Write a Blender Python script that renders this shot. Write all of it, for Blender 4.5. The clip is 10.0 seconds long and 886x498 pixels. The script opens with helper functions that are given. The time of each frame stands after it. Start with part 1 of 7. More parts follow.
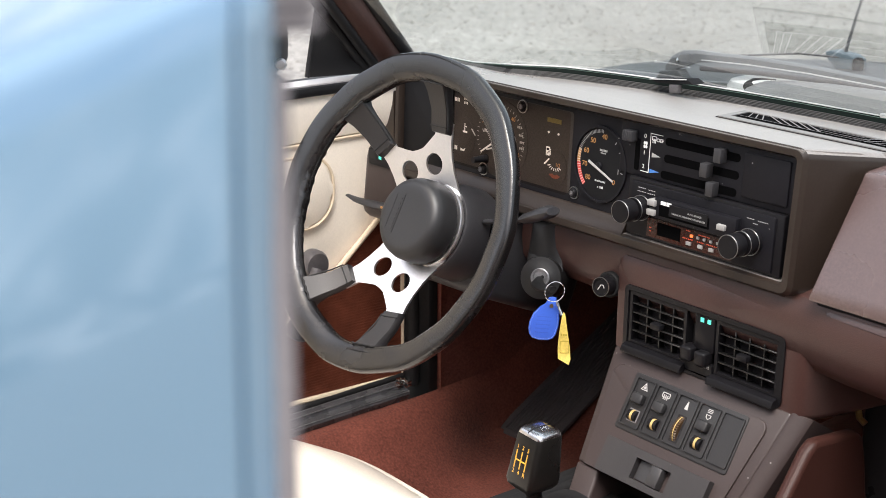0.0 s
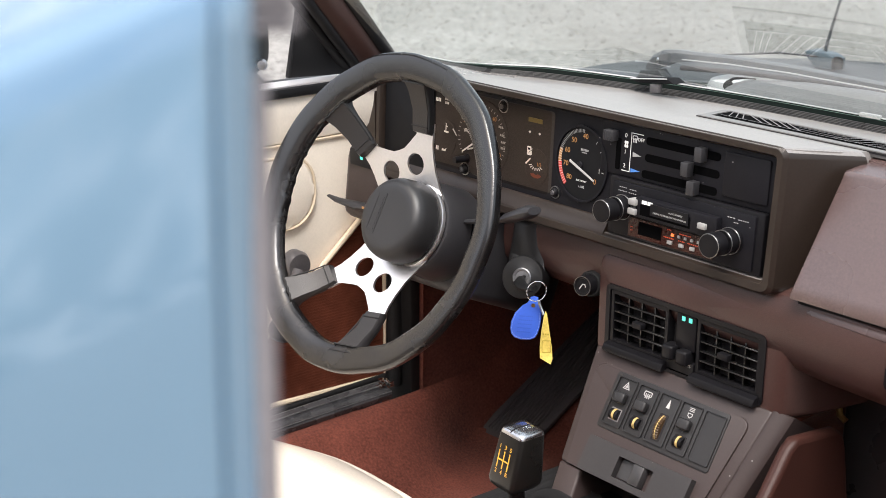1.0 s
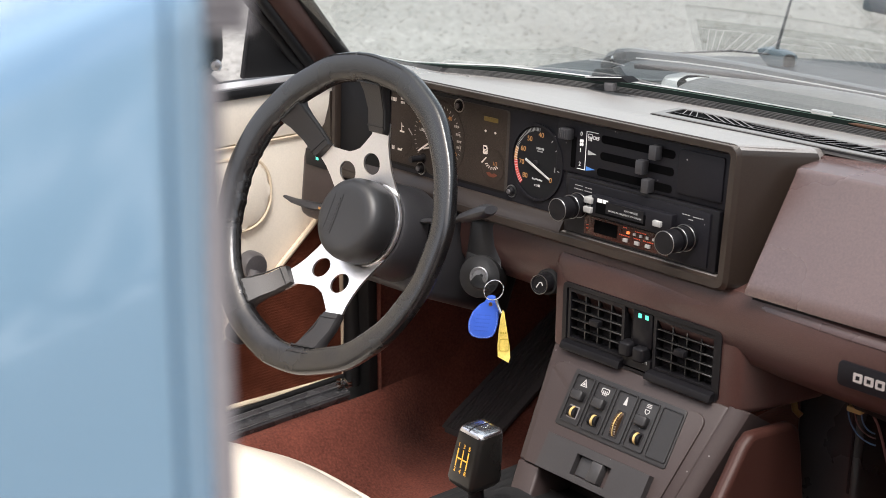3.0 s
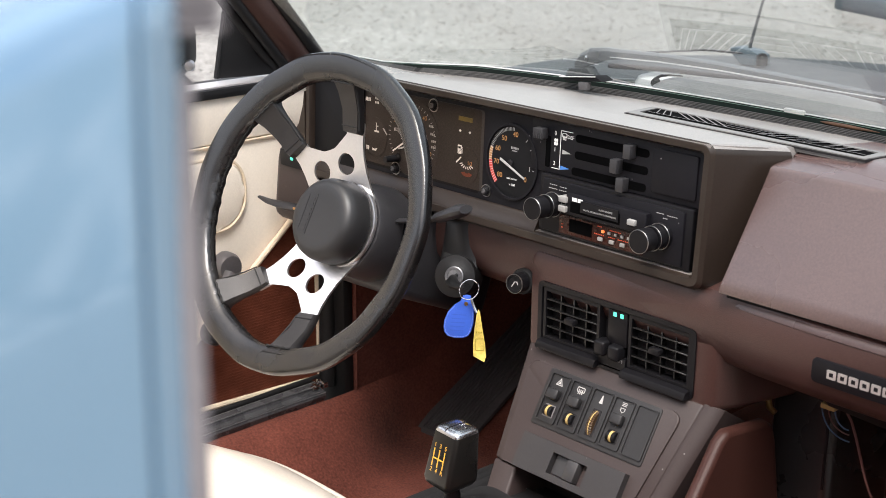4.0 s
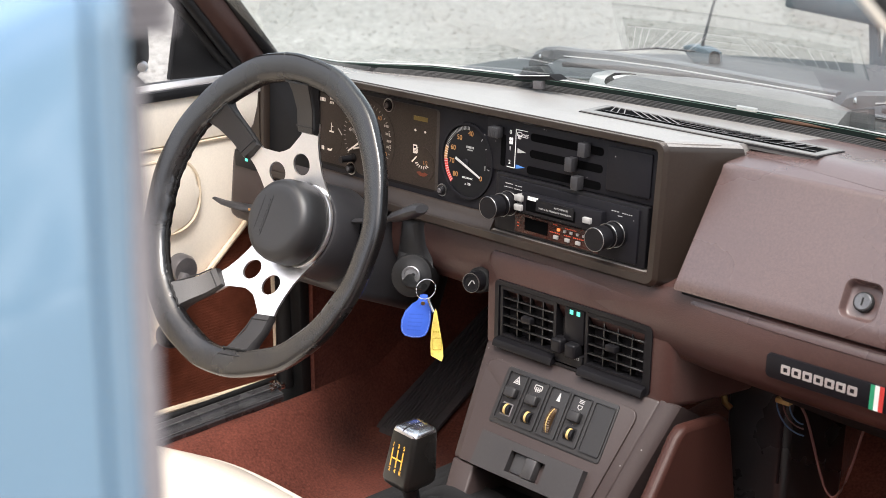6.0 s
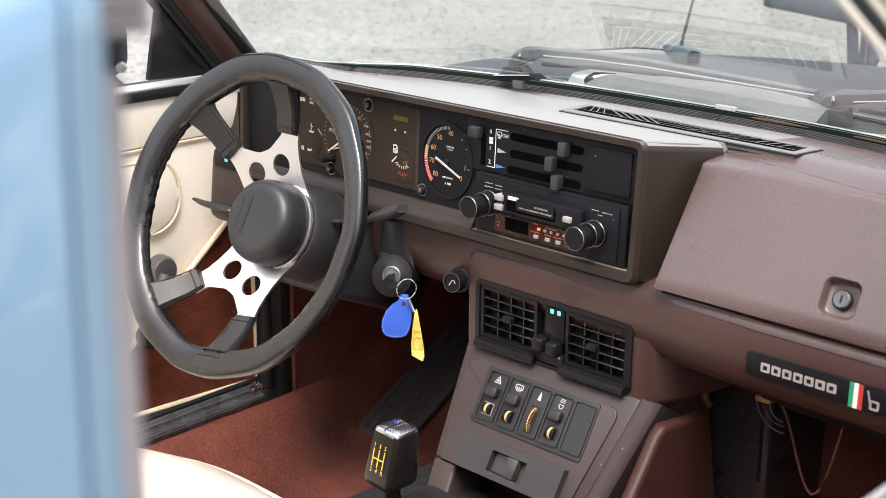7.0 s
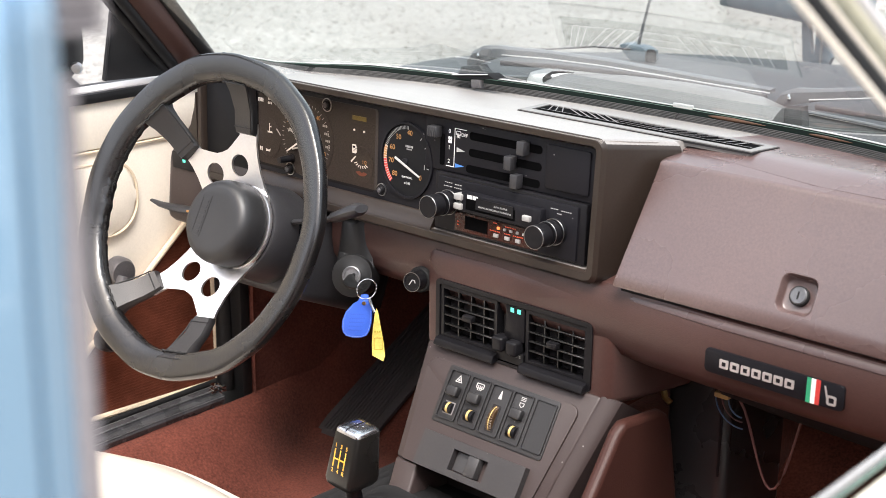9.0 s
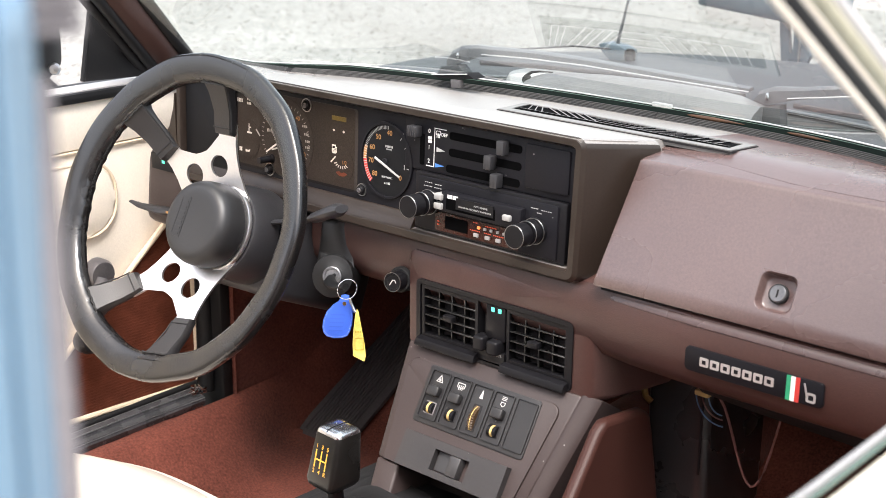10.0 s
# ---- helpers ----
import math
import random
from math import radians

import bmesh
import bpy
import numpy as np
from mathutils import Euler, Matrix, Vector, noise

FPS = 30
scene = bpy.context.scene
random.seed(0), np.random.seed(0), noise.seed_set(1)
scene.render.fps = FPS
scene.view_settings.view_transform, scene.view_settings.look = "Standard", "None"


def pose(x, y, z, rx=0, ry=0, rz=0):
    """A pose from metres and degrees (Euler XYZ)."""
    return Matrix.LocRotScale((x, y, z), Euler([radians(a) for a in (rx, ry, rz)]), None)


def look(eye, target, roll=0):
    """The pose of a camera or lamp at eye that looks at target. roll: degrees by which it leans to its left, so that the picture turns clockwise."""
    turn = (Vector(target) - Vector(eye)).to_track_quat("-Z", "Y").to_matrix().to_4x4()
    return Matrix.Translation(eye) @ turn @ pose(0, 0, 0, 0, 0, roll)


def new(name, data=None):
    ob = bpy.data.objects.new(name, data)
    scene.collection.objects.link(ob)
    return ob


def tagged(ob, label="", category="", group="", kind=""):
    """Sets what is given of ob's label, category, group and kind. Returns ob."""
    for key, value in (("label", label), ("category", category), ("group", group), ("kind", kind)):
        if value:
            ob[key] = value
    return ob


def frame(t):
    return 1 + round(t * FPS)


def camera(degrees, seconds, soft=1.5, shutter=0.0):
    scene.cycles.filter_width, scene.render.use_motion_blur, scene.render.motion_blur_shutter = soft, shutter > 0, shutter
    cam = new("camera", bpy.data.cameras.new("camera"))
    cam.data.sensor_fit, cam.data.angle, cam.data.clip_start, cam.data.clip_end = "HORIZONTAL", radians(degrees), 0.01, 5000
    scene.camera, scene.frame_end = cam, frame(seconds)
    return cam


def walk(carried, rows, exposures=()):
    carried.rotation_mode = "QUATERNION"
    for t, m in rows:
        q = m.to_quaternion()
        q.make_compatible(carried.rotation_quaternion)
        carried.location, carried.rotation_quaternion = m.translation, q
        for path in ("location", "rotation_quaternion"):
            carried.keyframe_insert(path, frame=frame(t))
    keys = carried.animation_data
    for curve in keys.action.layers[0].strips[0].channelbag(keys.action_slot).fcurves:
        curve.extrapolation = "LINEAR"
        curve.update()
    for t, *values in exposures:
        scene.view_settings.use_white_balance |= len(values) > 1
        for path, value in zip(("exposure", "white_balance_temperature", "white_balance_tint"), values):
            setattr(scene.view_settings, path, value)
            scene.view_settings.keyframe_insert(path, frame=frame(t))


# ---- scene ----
cam = camera(37.0, 10.0, soft=0.85)
# seconds, eye, turn in degrees: a slow pan on a tripod beside the car
PATH = [
    (0.0, 0.7992, -1.0108, 1.1200, 72.222, -0.244, 50.060),
    (0.5, 0.7993, -1.0107, 1.1200, 72.224, -0.232, 49.655),
    (1.0, 0.7994, -1.0106, 1.1200, 72.226, -0.254, 49.244),
    (1.5, 0.7994, -1.0106, 1.1200, 72.222, -0.252, 48.763),
    (2.0, 0.7995, -1.0105, 1.1200, 72.217, -0.286, 48.310),
    (2.5, 0.7996, -1.0104, 1.1200, 72.215, -0.287, 47.835),
    (4.0, 0.7999, -1.0101, 1.1200, 72.212, -0.338, 46.214),
    (4.5, 0.8000, -1.0100, 1.1200, 72.204, -0.352, 45.663),
    (5.0, 0.8000, -1.0100, 1.1200, 72.200, -0.381, 45.122),
    (5.5, 0.8001, -1.0099, 1.1200, 72.202, -0.378, 44.678),
    (7.0, 0.8003, -1.0097, 1.1200, 72.202, -0.382, 43.382),
    (7.5, 0.8004, -1.0096, 1.1200, 72.199, -0.421, 42.929),
    (8.0, 0.8005, -1.0095, 1.1200, 72.196, -0.465, 42.499),
    (8.5, 0.8006, -1.0094, 1.1200, 72.195, -0.461, 42.029),
    (9.0, 0.8006, -1.0094, 1.1200, 72.193, -0.499, 41.614),
    (9.5, 0.8007, -1.0093, 1.1200, 72.195, -0.479, 41.156),
    (10.0, 0.8008, -1.0092, 1.1200, 72.194, -0.488, 40.730),
]
cam.data.dof.use_dof = True
cam.data.dof.focus_distance = 1.45
cam.data.dof.aperture_fstop = 11.0
walk(cam, [(t, pose(x, y, z, rx, ry, rz)) for t, x, y, z, rx, ry, rz in PATH],
     exposures=[(0.0, 1.12), (2.5, 1.10), (4.0, 1.12), (5.0, 1.31), (7.5, 1.36), (8.5, 1.46), (10.0, 1.62)])

# ---- light: bright, thinly overcast day ----
world = bpy.data.worlds.new("sky")
scene.world = world
world.use_nodes = True
wn = world.node_tree
wn.nodes.clear()
w_out = wn.nodes.new("ShaderNodeOutputWorld")
w_bg = wn.nodes.new("ShaderNodeBackground")
w_sky = wn.nodes.new("ShaderNodeTexSky")
w_sky.sky_type = "NISHITA"
w_sky.sun_disc = False
w_sky.sun_elevation = radians(65)
w_sky.sun_rotation = radians(170)
w_sky.air_density = 1.0
w_sky.dust_density = 6.0
w_bg.inputs["Strength"].default_value = 0.15
# broken cloud over the sky
w_co = wn.nodes.new("ShaderNodeTexCoord")
w_map = wn.nodes.new("ShaderNodeMapping")
w_map.inputs["Scale"].default_value = (1.0, 1.0, 2.2)
w_noise = wn.nodes.new("ShaderNodeTexNoise")
w_noise.inputs["Scale"].default_value = 18.0
w_noise.inputs["Detail"].default_value = 9.0
w_noise.inputs["Roughness"].default_value = 0.70
w_ramp = wn.nodes.new("ShaderNodeMapRange")
w_ramp.inputs["From Min"].default_value = 0.47
w_ramp.inputs["From Max"].default_value = 0.58
w_ramp.inputs["To Min"].default_value = 0.15
w_ramp.inputs["To Max"].default_value = 1.0
w_mix = wn.nodes.new("ShaderNodeMix")
w_mix.data_type = "RGBA"
w_mix.inputs["B"].default_value = (6.55, 6.45, 6.5, 1)
wn.links.new(w_co.outputs["Generated"], w_map.inputs["Vector"])
wn.links.new(w_map.outputs[0], w_noise.inputs["Vector"])
wn.links.new(w_noise.outputs["Fac"], w_ramp.inputs["Value"])
wn.links.new(w_ramp.outputs[0], w_mix.inputs["Factor"])
wn.links.new(w_sky.outputs[0], w_mix.inputs["A"])
wn.links.new(w_mix.outputs["Result"], w_bg.inputs[0])
wn.links.new(w_bg.outputs[0], w_out.inputs[0])
sun_data = bpy.data.lights.new("sun", "SUN")
sun_data.energy = 2.2
sun_data.angle = radians(28)
sun_data.color = (1.0, 0.955, 0.935)
sun = new("sun", sun_data)
sun.matrix_world = look((2.6, -2.2, 6.4), (0.0, 0.0, 0.0))

# ---- materials ----
def material(name, color, rough=0.5, metal=0.0, coat=0.0, var=0.15, scale=8.0, fine=400.0, bump=0.0, bump_scale=600.0, spec=0.5, tint=None, sheen=0.0, specks=0.0):
    """A surface with colour variation at two scales and a fine relief."""
    m = bpy.data.materials.new(name)
    m.use_nodes = True
    nt = m.node_tree
    b = nt.nodes["Principled BSDF"]
    b.inputs["Roughness"].default_value = rough
    b.inputs["Metallic"].default_value = metal
    b.inputs["Coat Weight"].default_value = coat
    b.inputs["Coat Roughness"].default_value = 0.06
    b.inputs["Specular IOR Level"].default_value = spec
    b.inputs["Sheen Weight"].default_value = sheen
    co = nt.nodes.new("ShaderNodeTexCoord")
    big = nt.nodes.new("ShaderNodeTexNoise")
    big.inputs["Scale"].default_value = scale
    big.inputs["Detail"].default_value = 5.0
    small = nt.nodes.new("ShaderNodeTexNoise")
    small.inputs["Scale"].default_value = fine
    small.inputs["Detail"].default_value = 2.0
    nt.links.new(co.outputs["Object"], big.inputs["Vector"])
    nt.links.new(co.outputs["Object"], small.inputs["Vector"])
    add = nt.nodes.new("ShaderNodeMath")
    add.operation = "ADD"
    nt.links.new(big.outputs["Fac"], add.inputs[0])
    nt.links.new(small.outputs["Fac"], add.inputs[1])
    ramp = nt.nodes.new("ShaderNodeMapRange")
    ramp.inputs["From Min"].default_value = 0.6
    ramp.inputs["From Max"].default_value = 1.4
    nt.links.new(add.outputs[0], ramp.inputs["Value"])
    mix = nt.nodes.new("ShaderNodeMix")
    mix.data_type = "RGBA"
    lo = [c * (1 - var) for c in color]
    hi = [min(1.0, c * (1 + var)) for c in (tint or color)]
    mix.inputs["A"].default_value = (*lo, 1)
    mix.inputs["B"].default_value = (*hi, 1)
    nt.links.new(ramp.outputs[0], mix.inputs["Factor"])
    shade = mix.outputs["Result"]
    if specks:
        # sparse specks of dust
        vor = nt.nodes.new("ShaderNodeTexVoronoi")
        vor.inputs["Scale"].default_value = specks
        dot = nt.nodes.new("ShaderNodeMapRange")
        dot.inputs["From Min"].default_value = 0.045
        dot.inputs["From Max"].default_value = 0.085
        dot.inputs["To Min"].default_value = 1.0
        dot.inputs["To Max"].default_value = 0.0
        patch = nt.nodes.new("ShaderNodeTexNoise")
        patch.inputs["Scale"].default_value = specks * 0.35
        keep = nt.nodes.new("ShaderNodeMapRange")
        keep.inputs["From Min"].default_value = 0.52
        keep.inputs["From Max"].default_value = 0.62
        both = nt.nodes.new("ShaderNodeMath")
        both.operation = "MULTIPLY"
        dust_haze = nt.nodes.new("ShaderNodeMix")
        dust_haze.data_type = "RGBA"
        dust_haze.inputs["B"].default_value = (0.30, 0.29, 0.28, 1)
        nt.links.new(co.outputs["Object"], vor.inputs["Vector"])
        nt.links.new(co.outputs["Object"], patch.inputs["Vector"])
        nt.links.new(vor.outputs["Distance"], dot.inputs["Value"])
        nt.links.new(patch.outputs["Fac"], keep.inputs["Value"])
        nt.links.new(dot.outputs[0], both.inputs[0])
        nt.links.new(keep.outputs[0], both.inputs[1])
        nt.links.new(both.outputs[0], dust_haze.inputs["Factor"])
        nt.links.new(shade, dust_haze.inputs["A"])
        shade = dust_haze.outputs["Result"]
    nt.links.new(shade, b.inputs["Base Color"])
    if bump:
        grain = nt.nodes.new("ShaderNodeTexNoise")
        grain.inputs["Scale"].default_value = bump_scale
        grain.inputs["Detail"].default_value = 3.0
        nt.links.new(co.outputs["Object"], grain.inputs["Vector"])
        bn = nt.nodes.new("ShaderNodeBump")
        bn.inputs["Strength"].default_value = bump
        bn.inputs["Distance"].default_value = 0.001
        nt.links.new(grain.outputs["Fac"], bn.inputs["Height"])
        nt.links.new(bn.outputs["Normal"], b.inputs["Normal"])
    if metal < 0.5 and rough < 0.9:
        rr = nt.nodes.new("ShaderNodeMapRange")
        rr.inputs["From Min"].default_value = 0.3
        rr.inputs["From Max"].default_value = 0.7
        rr.inputs["To Min"].default_value = max(0.03, rough - 0.07)
        rr.inputs["To Max"].default_value = min(1.0, rough + 0.07)
        nt.links.new(big.outputs["Fac"], rr.inputs["Value"])
        nt.links.new(rr.outputs[0], b.inputs["Roughness"])
    return m


def glowing(name, color, strength):
    m = material(name, [c * 0.5 for c in color], 0.4)
    b = m.node_tree.nodes["Principled BSDF"]
    b.inputs["Emission Color"].default_value = (*color, 1)
    b.inputs["Emission Strength"].default_value = strength
    return m


def glass(name, tint=(0.93, 0.97, 0.95), power=3.0, least=0.05, dust_haze=0.0, rough=0.01):
    m = bpy.data.materials.new(name)
    m.use_nodes = True
    nt = m.node_tree
    nt.nodes.clear()
    o = nt.nodes.new("ShaderNodeOutputMaterial")
    tr = nt.nodes.new("ShaderNodeBsdfTransparent")
    tr.inputs[0].default_value = (*tint, 1)
    gl = nt.nodes.new("ShaderNodeBsdfGlossy")
    gl.inputs["Roughness"].default_value = rough
    lw = nt.nodes.new("ShaderNodeLayerWeight")
    lw.inputs[0].default_value = 0.5
    pw = nt.nodes.new("ShaderNodeMath")
    pw.operation = "POWER"
    pw.inputs[1].default_value = power
    fr = nt.nodes.new("ShaderNodeMapRange")
    fr.inputs["To Min"].default_value = least
    nt.links.new(lw.outputs["Facing"], pw.inputs[0])
    nt.links.new(pw.outputs[0], fr.inputs["Value"])
    mx = nt.nodes.new("ShaderNodeMixShader")
    nt.links.new(fr.outputs[0], mx.inputs[0])
    nt.links.new(tr.outputs[0], mx.inputs[1])
    nt.links.new(gl.outputs[0], mx.inputs[2])
    if dust_haze:
        # thin pale film, uneven, painting in part of the reflected veil
        df = nt.nodes.new("ShaderNodeBsdfDiffuse")
        df.inputs[0].default_value = (0.80, 0.82, 0.82, 1)
        co = nt.nodes.new("ShaderNodeTexCoord")
        no = nt.nodes.new("ShaderNodeTexNoise")
        no.inputs["Scale"].default_value = 7.0
        no.inputs["Detail"].default_value = 6.0
        mr = nt.nodes.new("ShaderNodeMapRange")
        mr.inputs["From Min"].default_value = 0.3
        mr.inputs["From Max"].default_value = 0.7
        mr.inputs["To Min"].default_value = dust_haze * 0.75
        mr.inputs["To Max"].default_value = dust_haze * 1.25
        m2 = nt.nodes.new("ShaderNodeMixShader")
        nt.links.new(co.outputs["Object"], no.inputs["Vector"])
        nt.links.new(no.outputs["Fac"], mr.inputs["Value"])
        nt.links.new(mr.outputs[0], m2.inputs[0])
        nt.links.new(mx.outputs[0], m2.inputs[1])
        nt.links.new(df.outputs[0], m2.inputs[2])
        mx = m2
    nt.links.new(mx.outputs[0], o.inputs[0])
    return m



def gravel():
    """Pale loose gravel: stones of mixed greys over sandy dirt."""
    m = material("pale_gravel", (0.226, 0.223, 0.211), 0.95, var=0.16, scale=0.9, fine=5.0, spec=0.1)
    nt = m.node_tree
    b = nt.nodes["Principled BSDF"]
    co = nt.nodes.new("ShaderNodeTexCoord")
    vo = nt.nodes.new("ShaderNodeTexVoronoi")
    vo.inputs["Scale"].default_value = 46.0
    no = nt.nodes.new("ShaderNodeTexNoise")
    no.inputs["Scale"].default_value = 26.0
    no.inputs["Detail"].default_value = 8.0
    no.inputs["Roughness"].default_value = 0.75
    for n in (vo, no):
        nt.links.new(co.outputs["Object"], n.inputs["Vector"])
    bw = nt.nodes.new("ShaderNodeRGBToBW")
    nt.links.new(vo.outputs["Color"], bw.inputs[0])
    mean = nt.nodes.new("ShaderNodeMath")
    mean.operation = "ADD"
    nt.links.new(bw.outputs[0], mean.inputs[0])
    nt.links.new(no.outputs["Fac"], mean.inputs[1])
    rng = nt.nodes.new("ShaderNodeMapRange")
    rng.inputs["From Min"].default_value = 0.55
    rng.inputs["From Max"].default_value = 1.45
    rng.inputs["To Min"].default_value = 0.66
    rng.inputs["To Max"].default_value = 1.34
    nt.links.new(mean.outputs[0], rng.inputs["Value"])
    mul = nt.nodes.new("ShaderNodeVectorMath")
    mul.operation = "SCALE"
    old = b.inputs["Base Color"].links[0].from_socket
    nt.links.new(old, mul.inputs[0])
    nt.links.new(rng.outputs[0], mul.inputs["Scale"])
    nt.links.new(mul.outputs[0], b.inputs["Base Color"])
    bn = nt.nodes.new("ShaderNodeBump")
    bn.inputs["Strength"].default_value = 0.25
    bn.inputs["Distance"].default_value = 0.006
    nt.links.new(mean.outputs[0], bn.inputs["Height"])
    nt.links.new(bn.outputs[0], b.inputs["Normal"])
    return m


DASH = material("brown_grained_vinyl", (0.051, 0.0250, 0.0215), 0.36, var=0.18, scale=6, bump=0.22, bump_scale=900, spec=0.48)
TRIM = material("brown_moulded_plastic", (0.039, 0.0280, 0.0268), 0.46, specks=70, var=0.12, scale=7, bump=0.14, bump_scale=1200, spec=0.4)
FRAME = material("taupe_brown_plastic_frame", (0.0210, 0.0145, 0.0112), 0.34, var=0.20, scale=9, bump=0.1, bump_scale=1200, spec=0.45)
BLACK = material("black_satin_plastic", (0.0075, 0.0072, 0.0085), 0.38, var=0.2, bump=0.08, bump_scale=1500, spec=0.20)
PANEL = material("black_panel_plastic", (0.0080, 0.0077, 0.0100), 0.5, specks=90, var=0.2, bump=0.06, bump_scale=1500, spec=0.18)
SWITCH = material("charcoal_switch_plastic", (0.0085, 0.0082, 0.0095), 0.40, var=0.15, bump=0.08, bump_scale=1500, spec=0.20)
RUBBER = material("black_rubber", (0.012, 0.012, 0.0125), 0.55, var=0.25, bump=0.1, spec=0.25)
DARK = material("dark_void_plastic", (0.022, 0.021, 0.022), 0.95, spec=0.05)
LEATHER = material("black_stitched_leather", (0.0068, 0.0063, 0.0064), 0.25, var=0.3, scale=24, bump=0.16, bump_scale=420, spec=0.75)
ALU = material("brushed_aluminium", (0.78, 0.77, 0.77), 0.38, metal=1.0, var=0.05, bump=0.05, bump_scale=800)
CHROME = material("worn_chrome", (0.7, 0.7, 0.7), 0.14, metal=1.0, var=0.08)
CREAM = material("cream_vinyl", (0.85, 0.77, 0.65), 0.5, var=0.06, scale=5, bump=0.25, bump_scale=450)
CREAM_SEAT = material("cream_leather", (0.70, 0.64, 0.56), 0.48, var=0.07, scale=9, bump=0.35, bump_scale=260)
CARPET = material("rust_brown_carpet", (0.138, 0.043, 0.030), 0.97, var=0.56, scale=10, fine=300, bump=0.9, bump_scale=320, spec=0.1, sheen=0.1)
MAT = material("black_ribbed_rubber_mat", (0.066, 0.060, 0.062), 0.6, var=0.25, bump=0.1)
BLUE = material("light_blue_metallic_paint", (0.158, 0.274, 0.385), 0.18, metal=0.55, coat=1.0, var=0.05, scale=3, fine=3000)
BLUE.node_tree.nodes["Principled BSDF"].inputs["Coat IOR"].default_value = 1.8
DARKBLUE = material("blue_painted_sill", (0.010, 0.022, 0.045), 0.35, coat=0.6, var=0.1)
SILL = material("scuffed_grey_sill_trim", (0.060, 0.060, 0.064), 0.28, var=0.5, scale=22, bump=0.15)
GRAVEL = gravel()
STONES = material("mixed_gravel_stones", (0.240, 0.236, 0.222), 0.95, var=0.1, scale=3, fine=60, spec=0.1)
nt = STONES.node_tree
geo = nt.nodes.new("ShaderNodeNewGeometry")
tone = nt.nodes.new("ShaderNodeMapRange")
tone.inputs["To Min"].default_value = 0.86
tone.inputs["To Max"].default_value = 1.14
scl = nt.nodes.new("ShaderNodeVectorMath")
scl.operation = "SCALE"
base = nt.nodes["Principled BSDF"].inputs["Base Color"]
nt.links.new(geo.outputs["Random Per Island"], tone.inputs["Value"])
nt.links.new(base.links[0].from_socket, scl.inputs[0])
nt.links.new(tone.outputs[0], scl.inputs["Scale"])
nt.links.new(scl.outputs[0], base)
GLASS = glass("windscreen_glass", (0.86, 0.93, 0.92), 7.0, 0.04, 0.065, 0.025)
WHITE = material("white_print", (0.80, 0.80, 0.78), 0.6, var=0.03)
GREYPRINT = material("grey_print", (0.35, 0.35, 0.34), 0.6, var=0.03)
ORANGE = material("orange_print", (0.42, 0.21, 0.07), 0.6, var=0.05)
RED = material("red_print", (0.52, 0.040, 0.034), 0.6, var=0.05)
YELLOW = material("yellow_vinyl", (0.60, 0.45, 0.10), 0.45, var=0.30, scale=70, bump=0.3, bump_scale=200)
BLUETAG = material("cobalt_blue_leather", (0.034, 0.105, 0.52), 0.45, var=0.1, bump=0.2, bump_scale=600)
PILLAR = material("red_brown_vinyl", (0.052, 0.025, 0.020), 0.42, var=0.2, scale=14, bump=0.2, bump_scale=500)
PANELRED = material("red_brown_leathercloth", (0.041, 0.0160, 0.0125), 0.46, var=0.2, scale=7, bump=0.25, bump_scale=500, spec=0.25)
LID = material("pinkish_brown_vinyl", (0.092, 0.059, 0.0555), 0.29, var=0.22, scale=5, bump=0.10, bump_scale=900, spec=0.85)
LIP = material("sheen_brown_vinyl_lip", (0.062, 0.037, 0.034), 0.30, var=0.18, scale=14, bump=0.12, bump_scale=900, spec=0.6)
LENS = bpy.data.materials.new("clear_gauge_lens")
LENS.use_nodes = True
LENS.node_tree.nodes.clear()
clear = LENS.node_tree.nodes.new("ShaderNodeBsdfTransparent")
clear.inputs[0].default_value = (0.92, 0.88, 0.85, 1)
LENS.node_tree.links.new(clear.outputs[0], LENS.node_tree.nodes.new("ShaderNodeOutputMaterial").inputs[0])
# black face browned, to paint in what the lens would reflect
GAUGEFACE = material("reflection_brown_gauge_face", (0.0320, 0.0275, 0.0245), 0.55, var=0.35, scale=9, spec=0.3)
DISPLAY = material("dark_red_display", (0.034, 0.0085, 0.0055), 0.25, var=0.2)
AMBER = glowing("amber_lamp", (1.0, 0.22, 0.06), 0.6)
GREENLED = glowing("green_lamp", (0.10, 0.75, 0.52), 0.6)
COWLGREY = material("dusty_grey_cowl_paint", (0.055, 0.058, 0.060), 0.5, var=0.4, scale=12, fine=120, bump=0.1, bump_scale=200)
KNOBGREY = material("grey_slider_plastic", (0.027, 0.0265, 0.0290), 0.45, var=0.1)
SILVERBTN = material("pale_button_plastic", (0.30, 0.295, 0.285), 0.4, var=0.08)
BUFF = material("buff_yellow_plastic", (0.50, 0.36, 0.14), 0.45, var=0.1)
BRONZE = material("bronze_ribbed_plastic", (0.060, 0.034, 0.016), 0.45, var=0.15)
GILT = material("gilt_print", (0.75, 0.42, 0.05), 0.4, var=0.05)
STITCH = material("black_thread", (0.012, 0.012, 0.012), 0.8)
WIREBLUE = material("blue_wire", (0.06, 0.13, 0.24), 0.45)
WIREPINK = material("brown_wire", (0.12, 0.05, 0.045), 0.45)
FLAGGREEN = material("flag_green", (0.03, 0.30, 0.15), 0.4)
ARROWBLUE = material("blue_print", (0.06, 0.20, 0.55), 0.6)
BRASS = material("brass_metal", (0.6, 0.42, 0.18), 0.3, metal=1.0)
BINDING = material("cream_piping", (0.72, 0.60, 0.44), 0.5, var=0.1, bump=0.2)
GREYRUB = material("weathered_grey_rubber", (0.14, 0.128, 0.132), 0.6, var=0.2, bump=0.1)
